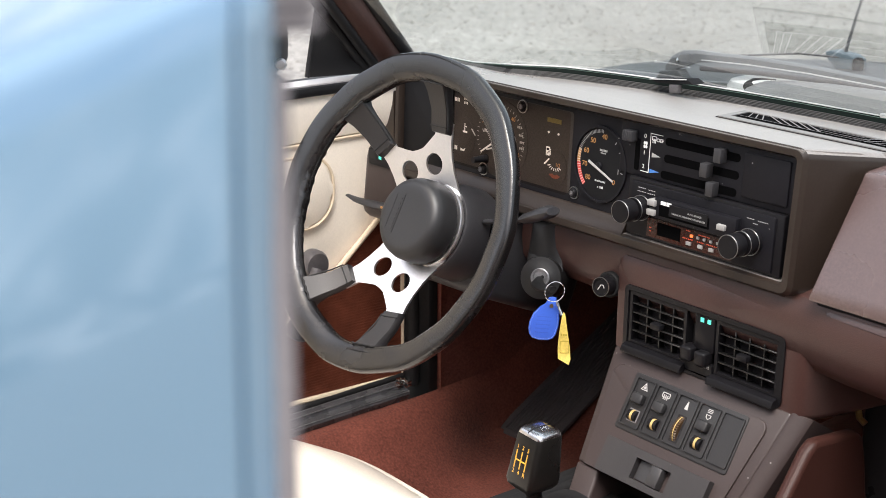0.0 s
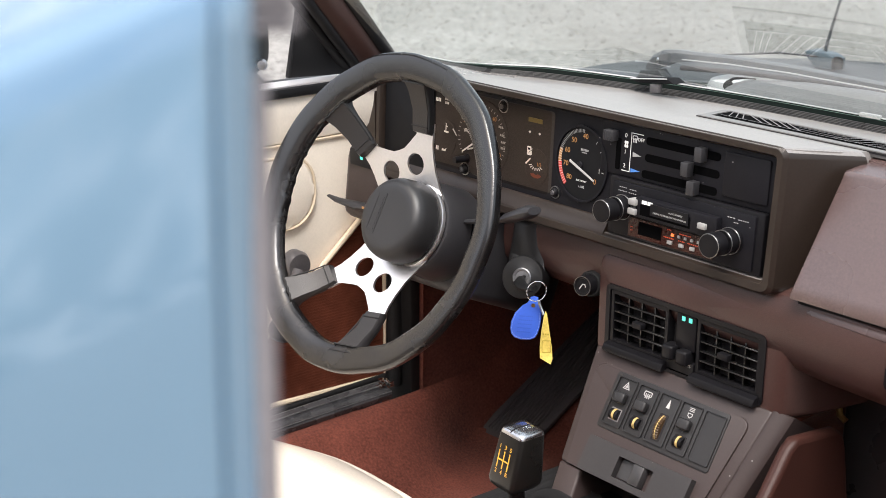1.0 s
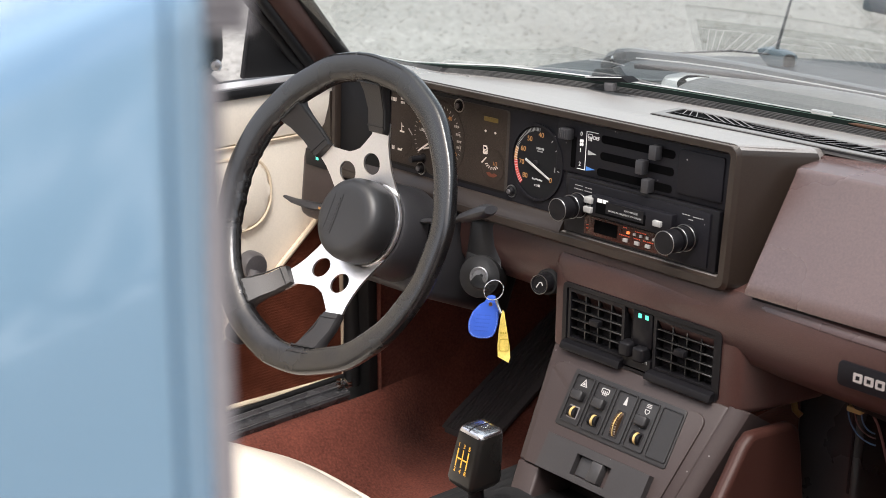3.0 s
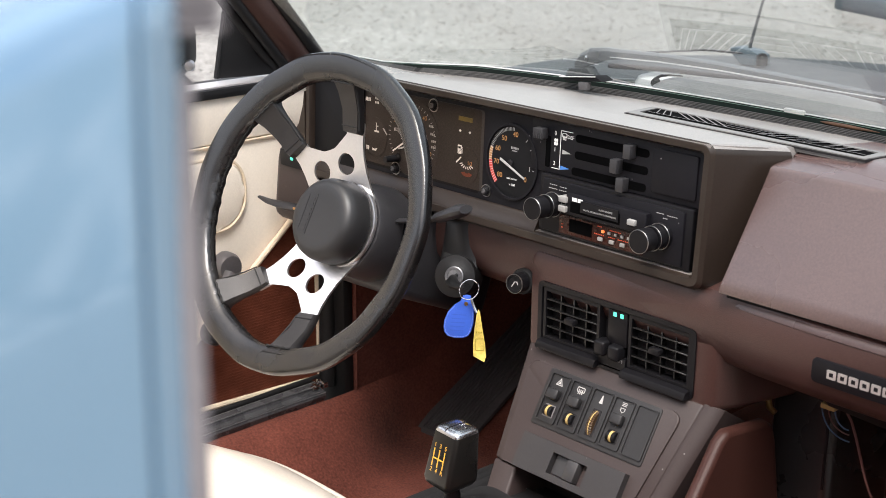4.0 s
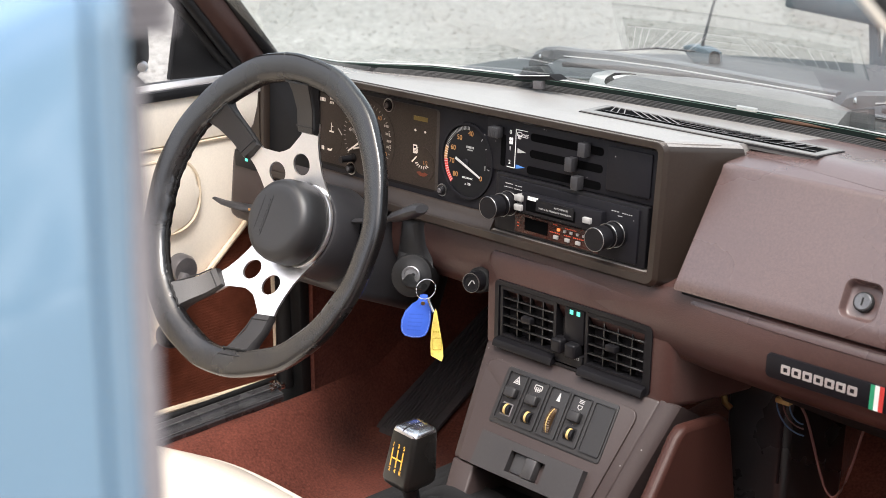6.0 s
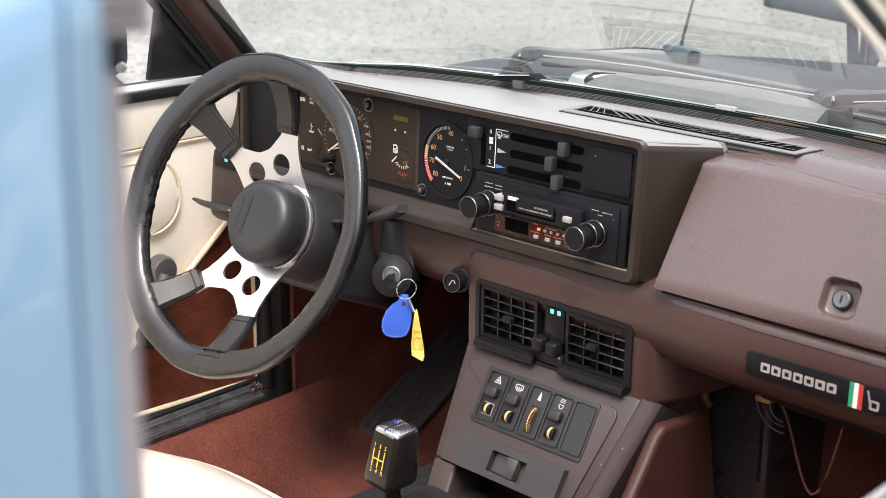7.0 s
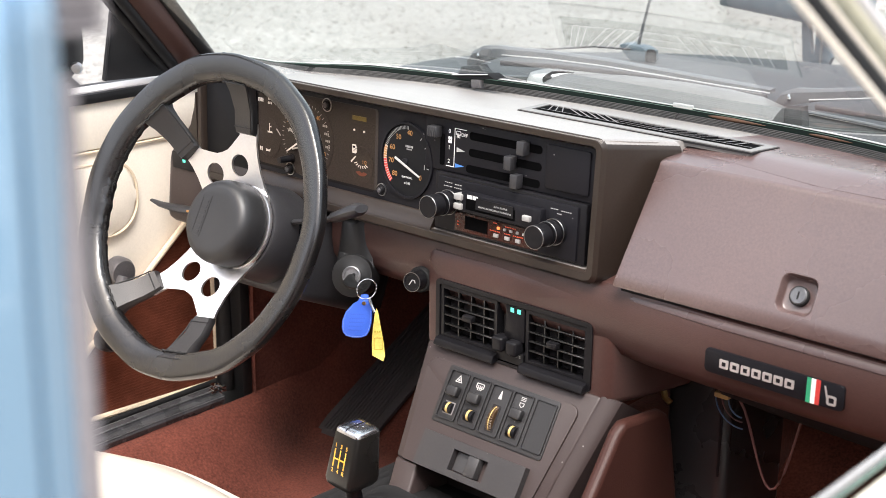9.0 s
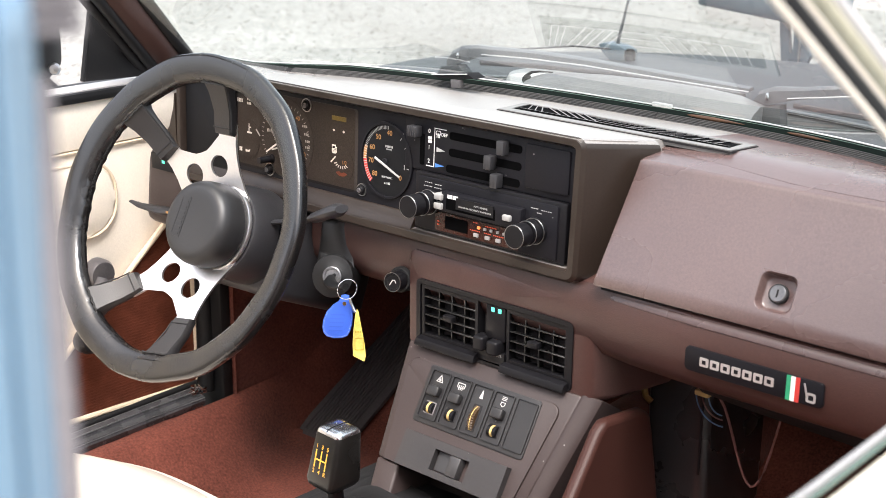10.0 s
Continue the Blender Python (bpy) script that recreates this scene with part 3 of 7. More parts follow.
def make_floor():
    bm = bmesh.new()
    block(bm, (-0.60, -0.85, 0.18), (0.60, 0.28, 0.25))
    tagged(part("floor", bm, CARPET), "rust-brown carpeted car floor", "floor", kind="structure")
    bm = bmesh.new()
    v = [bm.verts.new(p) for p in ((-0.60, 0.27, 0.25), (0.60, 0.27, 0.25), (0.60, 0.58, 0.45), (-0.60, 0.58, 0.45), (0.60, 0.60, 0.70), (-0.60, 0.60, 0.70))]
    bm.faces.new((v[0], v[1], v[2], v[3]))
    bm.faces.new((v[3], v[2], v[4], v[5]))
    tagged(part("wall_footwell", bm, CARPET), "rust-brown carpeted toe board of the footwell", "toe board", kind="structure")
    # loose-laid carpet that sweeps up to the sill and the toe board
    bm = bmesh.new()
    grid = []
    for j in range(81):
        y = -0.84 + 1.42 * j / 80
        row = []
        for i in range(41):
            x = -0.553 + 0.463 * i / 40
            near = max(0.0, min(1.0, (0.24 - y) / 0.26))
            near = near * near * (3 - 2 * near)
            k = max(0.0, min(1.0, (-0.40 - 0.13 * (1 - near) - x) / (0.150 - 0.125 * (1 - near))))
            z = 0.256 + 0.088 * k * k * (3 - 2 * k) + 0.52 * max(0.0, y - 0.24)
            z += 0.0030 * noise.noise(Vector((x * 9, y * 7, 1.0))) + 0.0012 * noise.noise(Vector((x * 40, y * 40, 3.0)))
            row.append(bm.verts.new((x, y, z)))
        grid.append(row)
    for a, b in zip(grid, grid[1:]):
        for i in range(40):
            bm.faces.new((a[i], a[i + 1], b[i + 1], b[i]))
    tagged(part("floor_carpet", bm, CARPET), "rust-brown carpet sweeping up to the door sill", "carpet", kind="structure")
    bm = bmesh.new()
    block(bm, (-0.57, -0.99, 0.2), (0.55, -0.93, 1.06), 0.02)
    tagged(part("wall_rear", bm, CARPET), "carpeted bulkhead behind the seats", "bulkhead", kind="structure")
    bm = bmesh.new()
    block(bm, (-0.09, -0.85, 0.2), (0.12, 0.5, 0.40), 0.04, 4)
    tagged(part("wall_tunnel", bm, CARPET), "rust-brown carpeted centre tunnel", "tunnel", kind="structure")
    for s in (-1, 1):
        bm = bmesh.new()
        block(bm, (s * 0.5545, 0.118, 0.2), (s * 0.64, 0.60, 0.70), 0.006)
        tagged(part("wall_side", bm, CARPET), "carpeted footwell side wall under the dashboard", "side wall", kind="structure")


def strip(bm, pts, depth):
    """A flat tapering bar along points (x, y, z, half height), depth metres thick."""
    secs = []
    for x, y, z, h in pts:
        secs.append([(x, y + depth * u, z + h * v) for u, v in ((-0.5, -0.9), (-0.5, 0.55), (-0.2, 1.0), (0.5, 1.0), (0.5, -0.9))])
    loft(bm, secs)


def make_wipers():
    for arm, edge, blade, nut, stem in (
            ([(-0.380, 0.380, 0.806, 0.007), (-0.372, 0.380, 0.812, 0.011), (-0.355, 0.380, 0.820, 0.012), (-0.330, 0.380, 0.827, 0.0085), (-0.300, 0.380, 0.8295, 0.0060), (-0.240, 0.380, 0.833, 0.0050), (-0.150, 0.380, 0.834, 0.0042), (-0.057, 0.380, 0.832, 0.0036), (0.022, 0.380, 0.830, 0.0030), (0.081, 0.380, 0.829, 0.0022)],
             [(-0.318, 0.373, 0.8245), (-0.240, 0.373, 0.8285), (-0.150, 0.373, 0.8300), (-0.057, 0.373, 0.8285), (0.022, 0.373, 0.8272), (0.081, 0.373, 0.8270)],
             [(-0.317, 0.370, 0.814), (-0.222, 0.370, 0.821), (-0.113, 0.370, 0.8255), (-0.011, 0.370, 0.824), (0.079, 0.370, 0.8225)],
             (-0.358, 0.373, 0.818), ((-0.384, 0.802), (-0.352, 0.807), (-0.336, 0.792), (-0.394, 0.786))),
            ([(0.098, 0.360, 0.818, 0.006), (0.104, 0.360, 0.825, 0.009), (0.120, 0.360, 0.830, 0.010), (0.150, 0.360, 0.836, 0.007), (0.200, 0.360, 0.8455, 0.0055), (0.280, 0.360, 0.858, 0.0045)],
             [(0.140, 0.353, 0.8300), (0.200, 0.353, 0.8400), (0.280, 0.353, 0.8540)],
             [(0.150, 0.350, 0.8245), (0.194, 0.350, 0.8235), (0.300, 0.345, 0.8225)],
             (0.116, 0.353, 0.829), ((0.098, 0.815), (0.135, 0.822), (0.140, 0.790), (0.080, 0.788)))):
        root = thing("windscreen_wiper", "dark grey windscreen wiper parked at the glass foot", "wiper", "windscreen wipers")
        bm = bmesh.new()
        strip(bm, arm, 0.012)
        part("arm", bm, WIPER, root, "grey metal arm")
        bm = bmesh.new()
        tube(bm, edge, 0.0009, 8)
        part("bright_edge", bm, PALETRIM, root, "bright edge of the arm")
        bm = bmesh.new()
        tube(bm, blade, 0.0021, 8, squash=1.6)
        part("blade", bm, CAPGREY, root)
        bm = bmesh.new()
        prism(bm, stem, 0.366 + nut[1] - 0.373, 0.384 + nut[1] - 0.373, None, 0.002)
        part("pivot_stem", bm, COWLGREY, root)
        bm = bmesh.new()
        turned(bm, [(0.0036, 0), (0.0036, 0.002), (0.0026, 0.0038), (0.0005, 0.0042)], Matrix.Translation(nut) @ pose(0, 0, 0, 84, 0, 20) @ Matrix.Diagonal((0.8, 1.35, 1, 1)), 18)
        part("pivot_nut", bm, CHROME, root)


def make_cowl_parts():
    root = thing("cowl_cover", "grey plastic cover with rain drops behind the glass foot", "cover")
    bm = bmesh.new()
    loft(bm, [[(x, 0.305, 0.794), (x, 0.312, 0.803 + d * 0.4), (x, 0.328, 0.812 + d), (x, 0.340, 0.817 + d), (x, 0.352, 0.816 + d), (x, 0.352, 0.794)] for x, d in ((-0.212, -0.006), (-0.190, 0.002), (-0.156, 0.0062), (-0.105, 0.0110), (-0.024, 0.0135), (0.04, 0.0130), (0.085, 0.0100), (0.115, 0.002))])
    part("sheet", bm, SHEET, root)
    bm = bmesh.new()
    random.seed(8)
    for k in range(90):
        x = random.uniform(-0.15, 0.02)
        y = random.uniform(0.309, 0.326)
        z = 0.800 + 0.0007 * (y - 0.309) / 0.001 + 0.0030 * (x + 0.15) / 0.17
        bmesh.ops.create_icosphere(bm, subdivisions=1, radius=random.uniform(0.0006, 0.0015), matrix=Matrix.Translation((x, y, z)))
    tagged(part("rain_drops", bm, PALETRIM, root), kind="stuff")
    root = thing("washer_bottle", "pale oval washer bottle top with a black hose", "washer bottle")
    bm = bmesh.new()
    turned(bm, [(0.060, -0.030), (0.060, -0.004), (0.054, 0.004), (0.030, 0.008), (0.001, 0.009)], Matrix.Translation((-0.213, 0.385, 0.808)) @ pose(0, 0, 0, 10, -6, 0) @ Matrix.Diagonal((1.15, 0.45, 1, 1)), 40)
    part("cap", bm, WHITECAP, root)
    bm = bmesh.new()
    turned(bm, [(0.0062, -0.004), (0.0066, 0.0), (0.0062, 0.004), (0.0005, 0.0045)], Matrix.Translation((-0.213, 0.338, 0.8085)) @ pose(0, 0, 0, 70, 0, 20), 20)
    part("hose_end", bm, RUBBER, root)
    bm = bmesh.new()
    tube(bm, [(-0.216, 0.338, 0.813), (-0.208, 0.340, 0.8185), (-0.196, 0.342, 0.8208), (-0.178, 0.345, 0.8215)], [0.0022, 0.0018, 0.0013, 0.0008], 8)
    part("hose", bm, RUBBER, root)
    root = thing("washer_hose", "thin dark washer hose across the front lid", "hose")
    bm = bmesh.new()
    tube(bm, [(-0.42, 0.500, 0.803), (-0.33, 0.500, 0.8165), (-0.27, 0.520, 0.8245), (-0.262, 0.600, 0.812)], 0.0014, 8)
    part("hose", bm, CAPGREY, root)


def make_antenna():
    root = thing("radio_antenna", "thin metal rod antenna on the front lid", "antenna")
    bm = bmesh.new()
    prism(bm, [(-0.301, 0.8125), (-0.295, 0.8020), (-0.280, 0.7900), (-0.246, 0.7900), (-0.248, 0.8070), (-0.262, 0.8130), (-0.290, 0.8150)], 0.625, 0.652, None, 0.003)
    part("foot", bm, STEELBLUE, root, "blue-grey wedge foot")
    bm = bmesh.new()
    turned(bm, [(0.0070, -0.012), (0.0085, -0.002), (0.0080, 0.006), (0.0050, 0.0095), (0.0005, 0.0105)], Matrix.Translation((-0.246, 0.628, 0.8005)), 20)
    part("swivel", bm, RUBBER, root)
    bm = bmesh.new()
    tube(bm, [(-0.2765, 0.640, 0.800), (-0.2745, 0.640, 0.820), (-0.263, 0.640, 0.870), (-0.160, 0.640, 1.30)], [0.0034, 0.0026, 0.0021, 0.0015], 8)
    part("rod", bm, WIPER, root)


def make_headlamp():
    root = thing("raised_headlamp", "raised pop-up headlamp with grey-blue cover on slotted legs", "headlamp")
    bm = bmesh.new()
    block(bm, (-0.490, 1.235, -0.010), (-0.250, 1.40, 0.034), 0.006, 2)
    bmesh.ops.transform(bm, matrix=Matrix.Translation((0, 0, 0.806)) @ Matrix.Translation((-0.49, 0, 0)) @ Matrix.Rotation(radians(5.0), 4, "Y") @ Matrix.Translation((0.49, 0, 0)), verts=bm.verts)
    part("cover", bm, STEELBLUE, root, "grey-blue lamp cover")
    bm = bmesh.new()
    prism(bm, [(-0.326, 0.792), (-0.309, 0.790), (-0.3010, 0.728), (-0.2970, 0.722), (-0.2925, 0.726), (-0.2935, 0.790), (-0.2860, 0.788), (-0.2800, 0.760), (-0.2640, 0.738), (-0.2580, 0.722), (-0.2700, 0.692), (-0.2680, 0.660), (-0.3090, 0.660)], 1.250, 1.262, None, 0.001)
    part("leg", bm, STEELBLUE, root, "slotted grey-blue leg")
    bm = bmesh.new()
    tube(bm, [(-0.2800, 1.248, 0.775), (-0.2790, 1.248, 0.690)], 0.0022, 8)
    part("link_rod", bm, ARM, root)
    bm = bmesh.new()
    block(bm, (-0.262, 1.235, 0.640), (-0.150, 1.33, 0.712), 0.024, 4)
    part("lamp_bowl", bm, CAPGREY, root, "dark grey lamp bowl")


make_ground()
make_stones()
make_headlamp()
make_windscreen()
make_wipers()
make_antenna()
make_cowl_parts()
make_pillars()
make_body()
make_floor()


# ---- dashboard ----
LOCK_X = 0.3115


def lid_point(s):
    """A point (y, z) at the length s up the sloping face of the glovebox lid."""
    return (0.0005 + 0.4453 * s, 0.7115 + 0.8954 * s)


def lid_back(x):
    """Where the glovebox lid meets the pad behind it."""
    return min(0.099, max(0.060, 0.0835 - 0.24 * (x - 0.20)))


def make_dashboard():
    root = thing("dashboard", "brown moulded dashboard with square instrument housing", "dashboard")

    def shear(ob):
        for v in ob.data.vertices:
            v.co.y += 0.04 * (v.co.z - 0.70)
            if v.co.z > 0.815:
                v.co.z -= 0.1235 * max(0.0, v.co.y) * min(1.0, (v.co.z - 0.815) / 0.015)
            if v.co.x > 0.05:
                v.co.x += 0.035 * min(1.2, max(0.0, v.co.y / 0.084))
        return ob
    # top pad, its pale sky sheen put into the colour
    bm = bmesh.new()
    cols = []
    for x in [-0.535 + 0.0125 * i for i in range(54)] + [0.1350 + 0.0155 * i for i in range(31)]:
        y0 = max(0.006, 0.004 + 2.4 * (x - 0.103)) if x < 0.1349 else lid_back(x) + 0.0010
        y1 = pad_end(x)
        prof = []
        for j in range(9):
            k = j / 8
            y = y0 + (y1 - y0) * k
            z = 0.837 - 0.1235 * y
            if x > 0.1349:
                z = min(z, 0.8168 + 0.24 * (y - y0))
            if x < -0.5:
                z -= 0.030 * (-(x + 0.5) / 0.1) ** 2
            prof.append((x, y, z))
        prof += [(x, y1, prof[-1][2] - 0.006), (x, y0, prof[0][2] - 0.003)]
        cols.append(prof)
    loft(bm, cols[:55])
    part("top_pad", bm, PADTOP, root, "padded dash top with the sky's sheen painted pale")
    # over the glovebox the pad goes without that painted sheen
    bm = bmesh.new()
    loft(bm, cols[54:])
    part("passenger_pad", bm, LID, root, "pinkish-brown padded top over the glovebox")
    # housing round the instruments
    bm = bmesh.new()
    outer = rounded(-0.506, 0.6922, 0.105, 0.8385, 0.011)
    inner = rounded(-0.496, 0.7055, 0.0925, 0.8275, 0.004)
    n = len(outer)
    rings = []
    for o, y in ((inner, 0.016), (inner, 0.004), ([(u * 0.2 + a * 0.8, v * 0.2 + b * 0.8) for (u, v), (a, b) in zip(outer, inner)], 0.0005), ([(u * 0.75 + a * 0.25, v * 0.75 + b * 0.25) for (u, v), (a, b) in zip(outer, inner)], 0.0), (outer, 0.003), (outer, 0.030), (outer, 0.060), (outer, 0.078), ([(u * 0.95 + a * 0.05, v * 0.95 + b * 0.05) for (u, v), (a, b) in zip(outer, inner)], 0.0825), ([(u * 0.6 + a * 0.4, v * 0.6 + b * 0.4) for (u, v), (a, b) in zip(outer, inner)], 0.0855), (inner, 0.087)):
        rings.append([(u, y, v) for u, v in o])
    loft(bm, rings, caps=False)
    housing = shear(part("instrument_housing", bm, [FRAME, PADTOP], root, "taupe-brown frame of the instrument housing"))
    # upward faces get the pale colour, as painted sky light
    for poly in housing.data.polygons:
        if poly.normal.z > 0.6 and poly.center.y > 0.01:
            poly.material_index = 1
    # sloping ledge under the dials, as far as the radio
    bm = bmesh.new()
    ledge = [(0.0016, 0.7040), (0.0028, 0.7072), (0.0104, 0.7188), (0.0122, 0.7198), (0.0150, 0.7198), (0.0150, 0.7040)]
    loft(bm, [[(x, y, z + e) for y, z in ledge] for x, e in ((-0.4955, 0.0), (-0.30, 0.0), (-0.1115, 0.0))])
    part("ledge", bm, FRAME, root)
    # lower roll, along the whole dash
    prof = [(0.05, 0.7025), (0.012, 0.7010), (0.000, 0.6945), (-0.006, 0.680), (-0.008, 0.660), (-0.005, 0.638), (0.004, 0.624), (0.020, 0.616), (0.06, 0.612), (0.22, 0.612), (0.22, 0.70)]
    bm = bmesh.new()
    loft(bm, [[(x, y + d, z) for y, z in prof] for x, d in ((-0.585, 0.035), (-0.55, 0.028), (-0.30, 0.025), (-0.19, 0.024), (-0.12, 0.019), (0.0, 0.016), (0.12, 0.012), (0.17, 0.004), (0.24, 0.0), (0.40, 0.0), (0.60, 0.0))])
    part("lower_roll", bm, DASH, root)
    # left end of the dash with its small lamp
    bm = bmesh.new()
    block(bm, (-0.574, -0.004, 0.622), (-0.490, 0.14, 0.7215), 0.014, 3)
    for v in bm.verts:
        if v.co.x < -0.54 and v.co.z > 0.69:
            v.co.x += 0.010
    part("end_panel", bm, TRIM, root)
    bm = bmesh.new()
    flare = [(-0.5055, 0.800), (-0.5085, 0.782), (-0.5180, 0.757), (-0.5340, 0.738), (-0.5540, 0.7225), (-0.5600, 0.712), (-0.5055, 0.712)]
    loft(bm, [[(u, y, v) for u, v in flare] for y in (0.002, 0.135)])
    part("end_flare", bm, FRAME, root)
    # centre pod that holds the air vents
    bm = bmesh.new()
    outer, hole = rounded(-0.119, 0.569, 0.130, 0.680, 0.010), rounded(-0.1045, 0.5765, 0.1015, 0.6490, 0.005)
    mixed = [(a * 0.8 + c * 0.2, b * 0.8 + d * 0.2) for (a, b), (c, d) in zip(outer, hole)]
    loft(bm, [[(u, y, v) for u, v in o] for o, y in ((hole, 0.030), (hole, 0.0075), (mixed, 0.0065), (outer, 0.0105), ([(u + (0.012 if u > 0.1 else 0), v) for u, v in outer], 0.035), ([(u + (0.034 if u > 0.1 else 0), v) for u, v in outer], 0.12))], caps=False)
    part("centre_pod", bm, DASH, root)
    # glovebox lid
    prof = [(-0.0030, 0.6995), (-0.0035, 0.7035), lid_point(0.0035), lid_point(0.0415), lid_point(0.1060), lid_point(0.1110), (0.0513, 0.8131), (0.0535, 0.8146), (0.0565, 0.8151)]
    bm = bmesh.new()
    loft(bm, [[(x + (0.010 * min(1, (z - 0.7075) / 0.10) if x < 0.2 else 0), y + dy, z) for y, z in prof + [(lid_back(x), 0.8167), (lid_back(x), 0.6995)]] for x, dy in ((0.1290, 0.004), (0.1300, 0.001), (0.1325, 0.0), (LOCK_X - 0.019, 0.0), (LOCK_X + 0.019, 0.0), (0.45, 0.0), (0.598, 0.0))])
    # square opening for the lock recess
    bm.faces.ensure_lookup_table()
    spot = lid_point(0.0225)
    bmesh.ops.delete(bm, geom=[f for f in bm.faces if (f.calc_center_median() - Vector((LOCK_X, spot[0], spot[1]))).length < 0.004], context="FACES_ONLY")
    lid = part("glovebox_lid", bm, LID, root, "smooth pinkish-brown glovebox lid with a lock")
    # rounded lip of the roll in front of the gap, sheen painted as lighter vinyl
    bm = bmesh.new()
    lip = [(0.010, 0.6950), (0.004, 0.6950), (-0.0008, 0.6930), (-0.0030, 0.6900), (-0.0042, 0.6868), (-0.0020, 0.6845)]
    loft(bm, [[(x, y + d, z - e) for y, z in lip] for x, d, e in ((0.128, 0.0140, 0.002), (0.145, 0.0088, 0.0005), (0.17, 0.0045, 0.0), (0.24, 0.0, 0.0), (0.40, 0.0, 0.0), (0.598, 0.0, 0.0))])
    part("roll_lip", bm, LIP, root, "smooth lip below the glovebox lid, lightened for its sheen")
    # dark gap under the lid
    bm = bmesh.new()
    block(bm, (0.135, 0.0030, 0.6945), (0.60, 0.08, 0.7020))
    part("lid_gap", bm, DARK, root)
    return root


def make_air_vents():
    root = thing("centre_air_vents", "pair of black louvred air vents with flaps and sliders", "air vent")
    root.matrix_basis = pose(0, 0.0075, 0.61, 90, 0, 0)
    bm = bmesh.new()
    n = 4
    ring(bm, rounded(-0.1055, -0.0345, 0.1025, 0.0405, 0.006, n), rounded(-0.1000, -0.0310, 0.0975, 0.0355, 0.003, n), -0.012, 0.0022)
    part("surround", bm, BLACK, root)
    plate("well", rect(-0.1040, -0.0330, 0.1015, 0.0390), -0.0125, -0.0115, DARK, root)
    for x0, x1, kx in ((-0.0985, -0.0200, -0.058), (0.0185, 0.0965, 0.055)):
        bm = bmesh.new()
        ring(bm, rect(x0, -0.0245, x1, 0.0345), rect(x0 + 0.0035, -0.0215, x1 - 0.0035, 0.0305), -0.011, 0.0008)
        vent = part("vent_frame", bm, SWITCH, root)
        for k in range(4):
            y = -0.0215 + 0.052 * (k + 1) / 5
            bm = bmesh.new()
            block(bm, (x0 + 0.0035, -0.0008, -0.0040), (x1 - 0.0035, 0.0008, 0.0035), 0.0003, 1, pose(0, y, -0.0035, -14, 0, 0))
            part("slat", bm, SLAT, vent)
        for k in range(3):
            x = x0 + 0.0035 + (x1 - x0 - 0.007) * (k + 1) / 4
            bm = bmesh.new()
            block(bm, (x - 0.0009, -0.0215, -0.0110), (x + 0.0009, 0.0305, -0.0030), 0.0003, 1)
            part("upright_slat", bm, SLAT, vent)
        bm = bmesh.new()
        block(bm, (kx - 0.0065, 0.0015, -0.002), (kx + 0.0065, 0.0085, 0.0065), 0.0012)
        part("tab", bm, SWITCH, vent)
        bm = bmesh.new()
        prof = [(-0.0248, 0.0), (-0.0250, 0.0050), (-0.0262, 0.0085), (-0.0310, 0.0112), (-0.0332, 0.0110), (-0.0338, 0.0100), (-0.0325, 0.0)]
        loft(bm, [[(x, y, z) for y, z in prof] for x in (x0 - 0.002, x0, x1, x1 + 0.002)])
        part("flap", bm, BLACK, root)
    plate("top_strip", rect(-0.1000, 0.0335, 0.0975, 0.0362), -0.0110, 0.0004, BLACK, root)
    plate("lamp_strip", rounded(-0.0085, -0.004, 0.0165, 0.0340, 0.001, 2), -0.0115, 0.0010, BLACK, root, 0.0005)
    for x in (0.0005, 0.0095):
        plate("green_lamp", rect(x - 0.0020, 0.0272, x + 0.0020, 0.0318), 0.0010, 0.0018, GREENLED, root, 0, "small green lamp")
    for x, dy in ((-0.0125, 0.0010), (0.0060, 0.0)):
        bm = bmesh.new()
        block(bm, (x - 0.0072, -0.0185 + dy, -0.006), (x + 0.0072, -0.0025 + dy, 0.0110), 0.0030, 3)
        part("slider", bm, SWITCH, root)
    plate("caption_strip", rect(-0.0180, -0.0290, 0.0175, -0.0165), -0.0115, 0.0030, BLACK, root)
    text_at("caption", "OUTLETS", 0.0042, 0.0055, -0.0195, 0.0032, GREYPRINT, root)


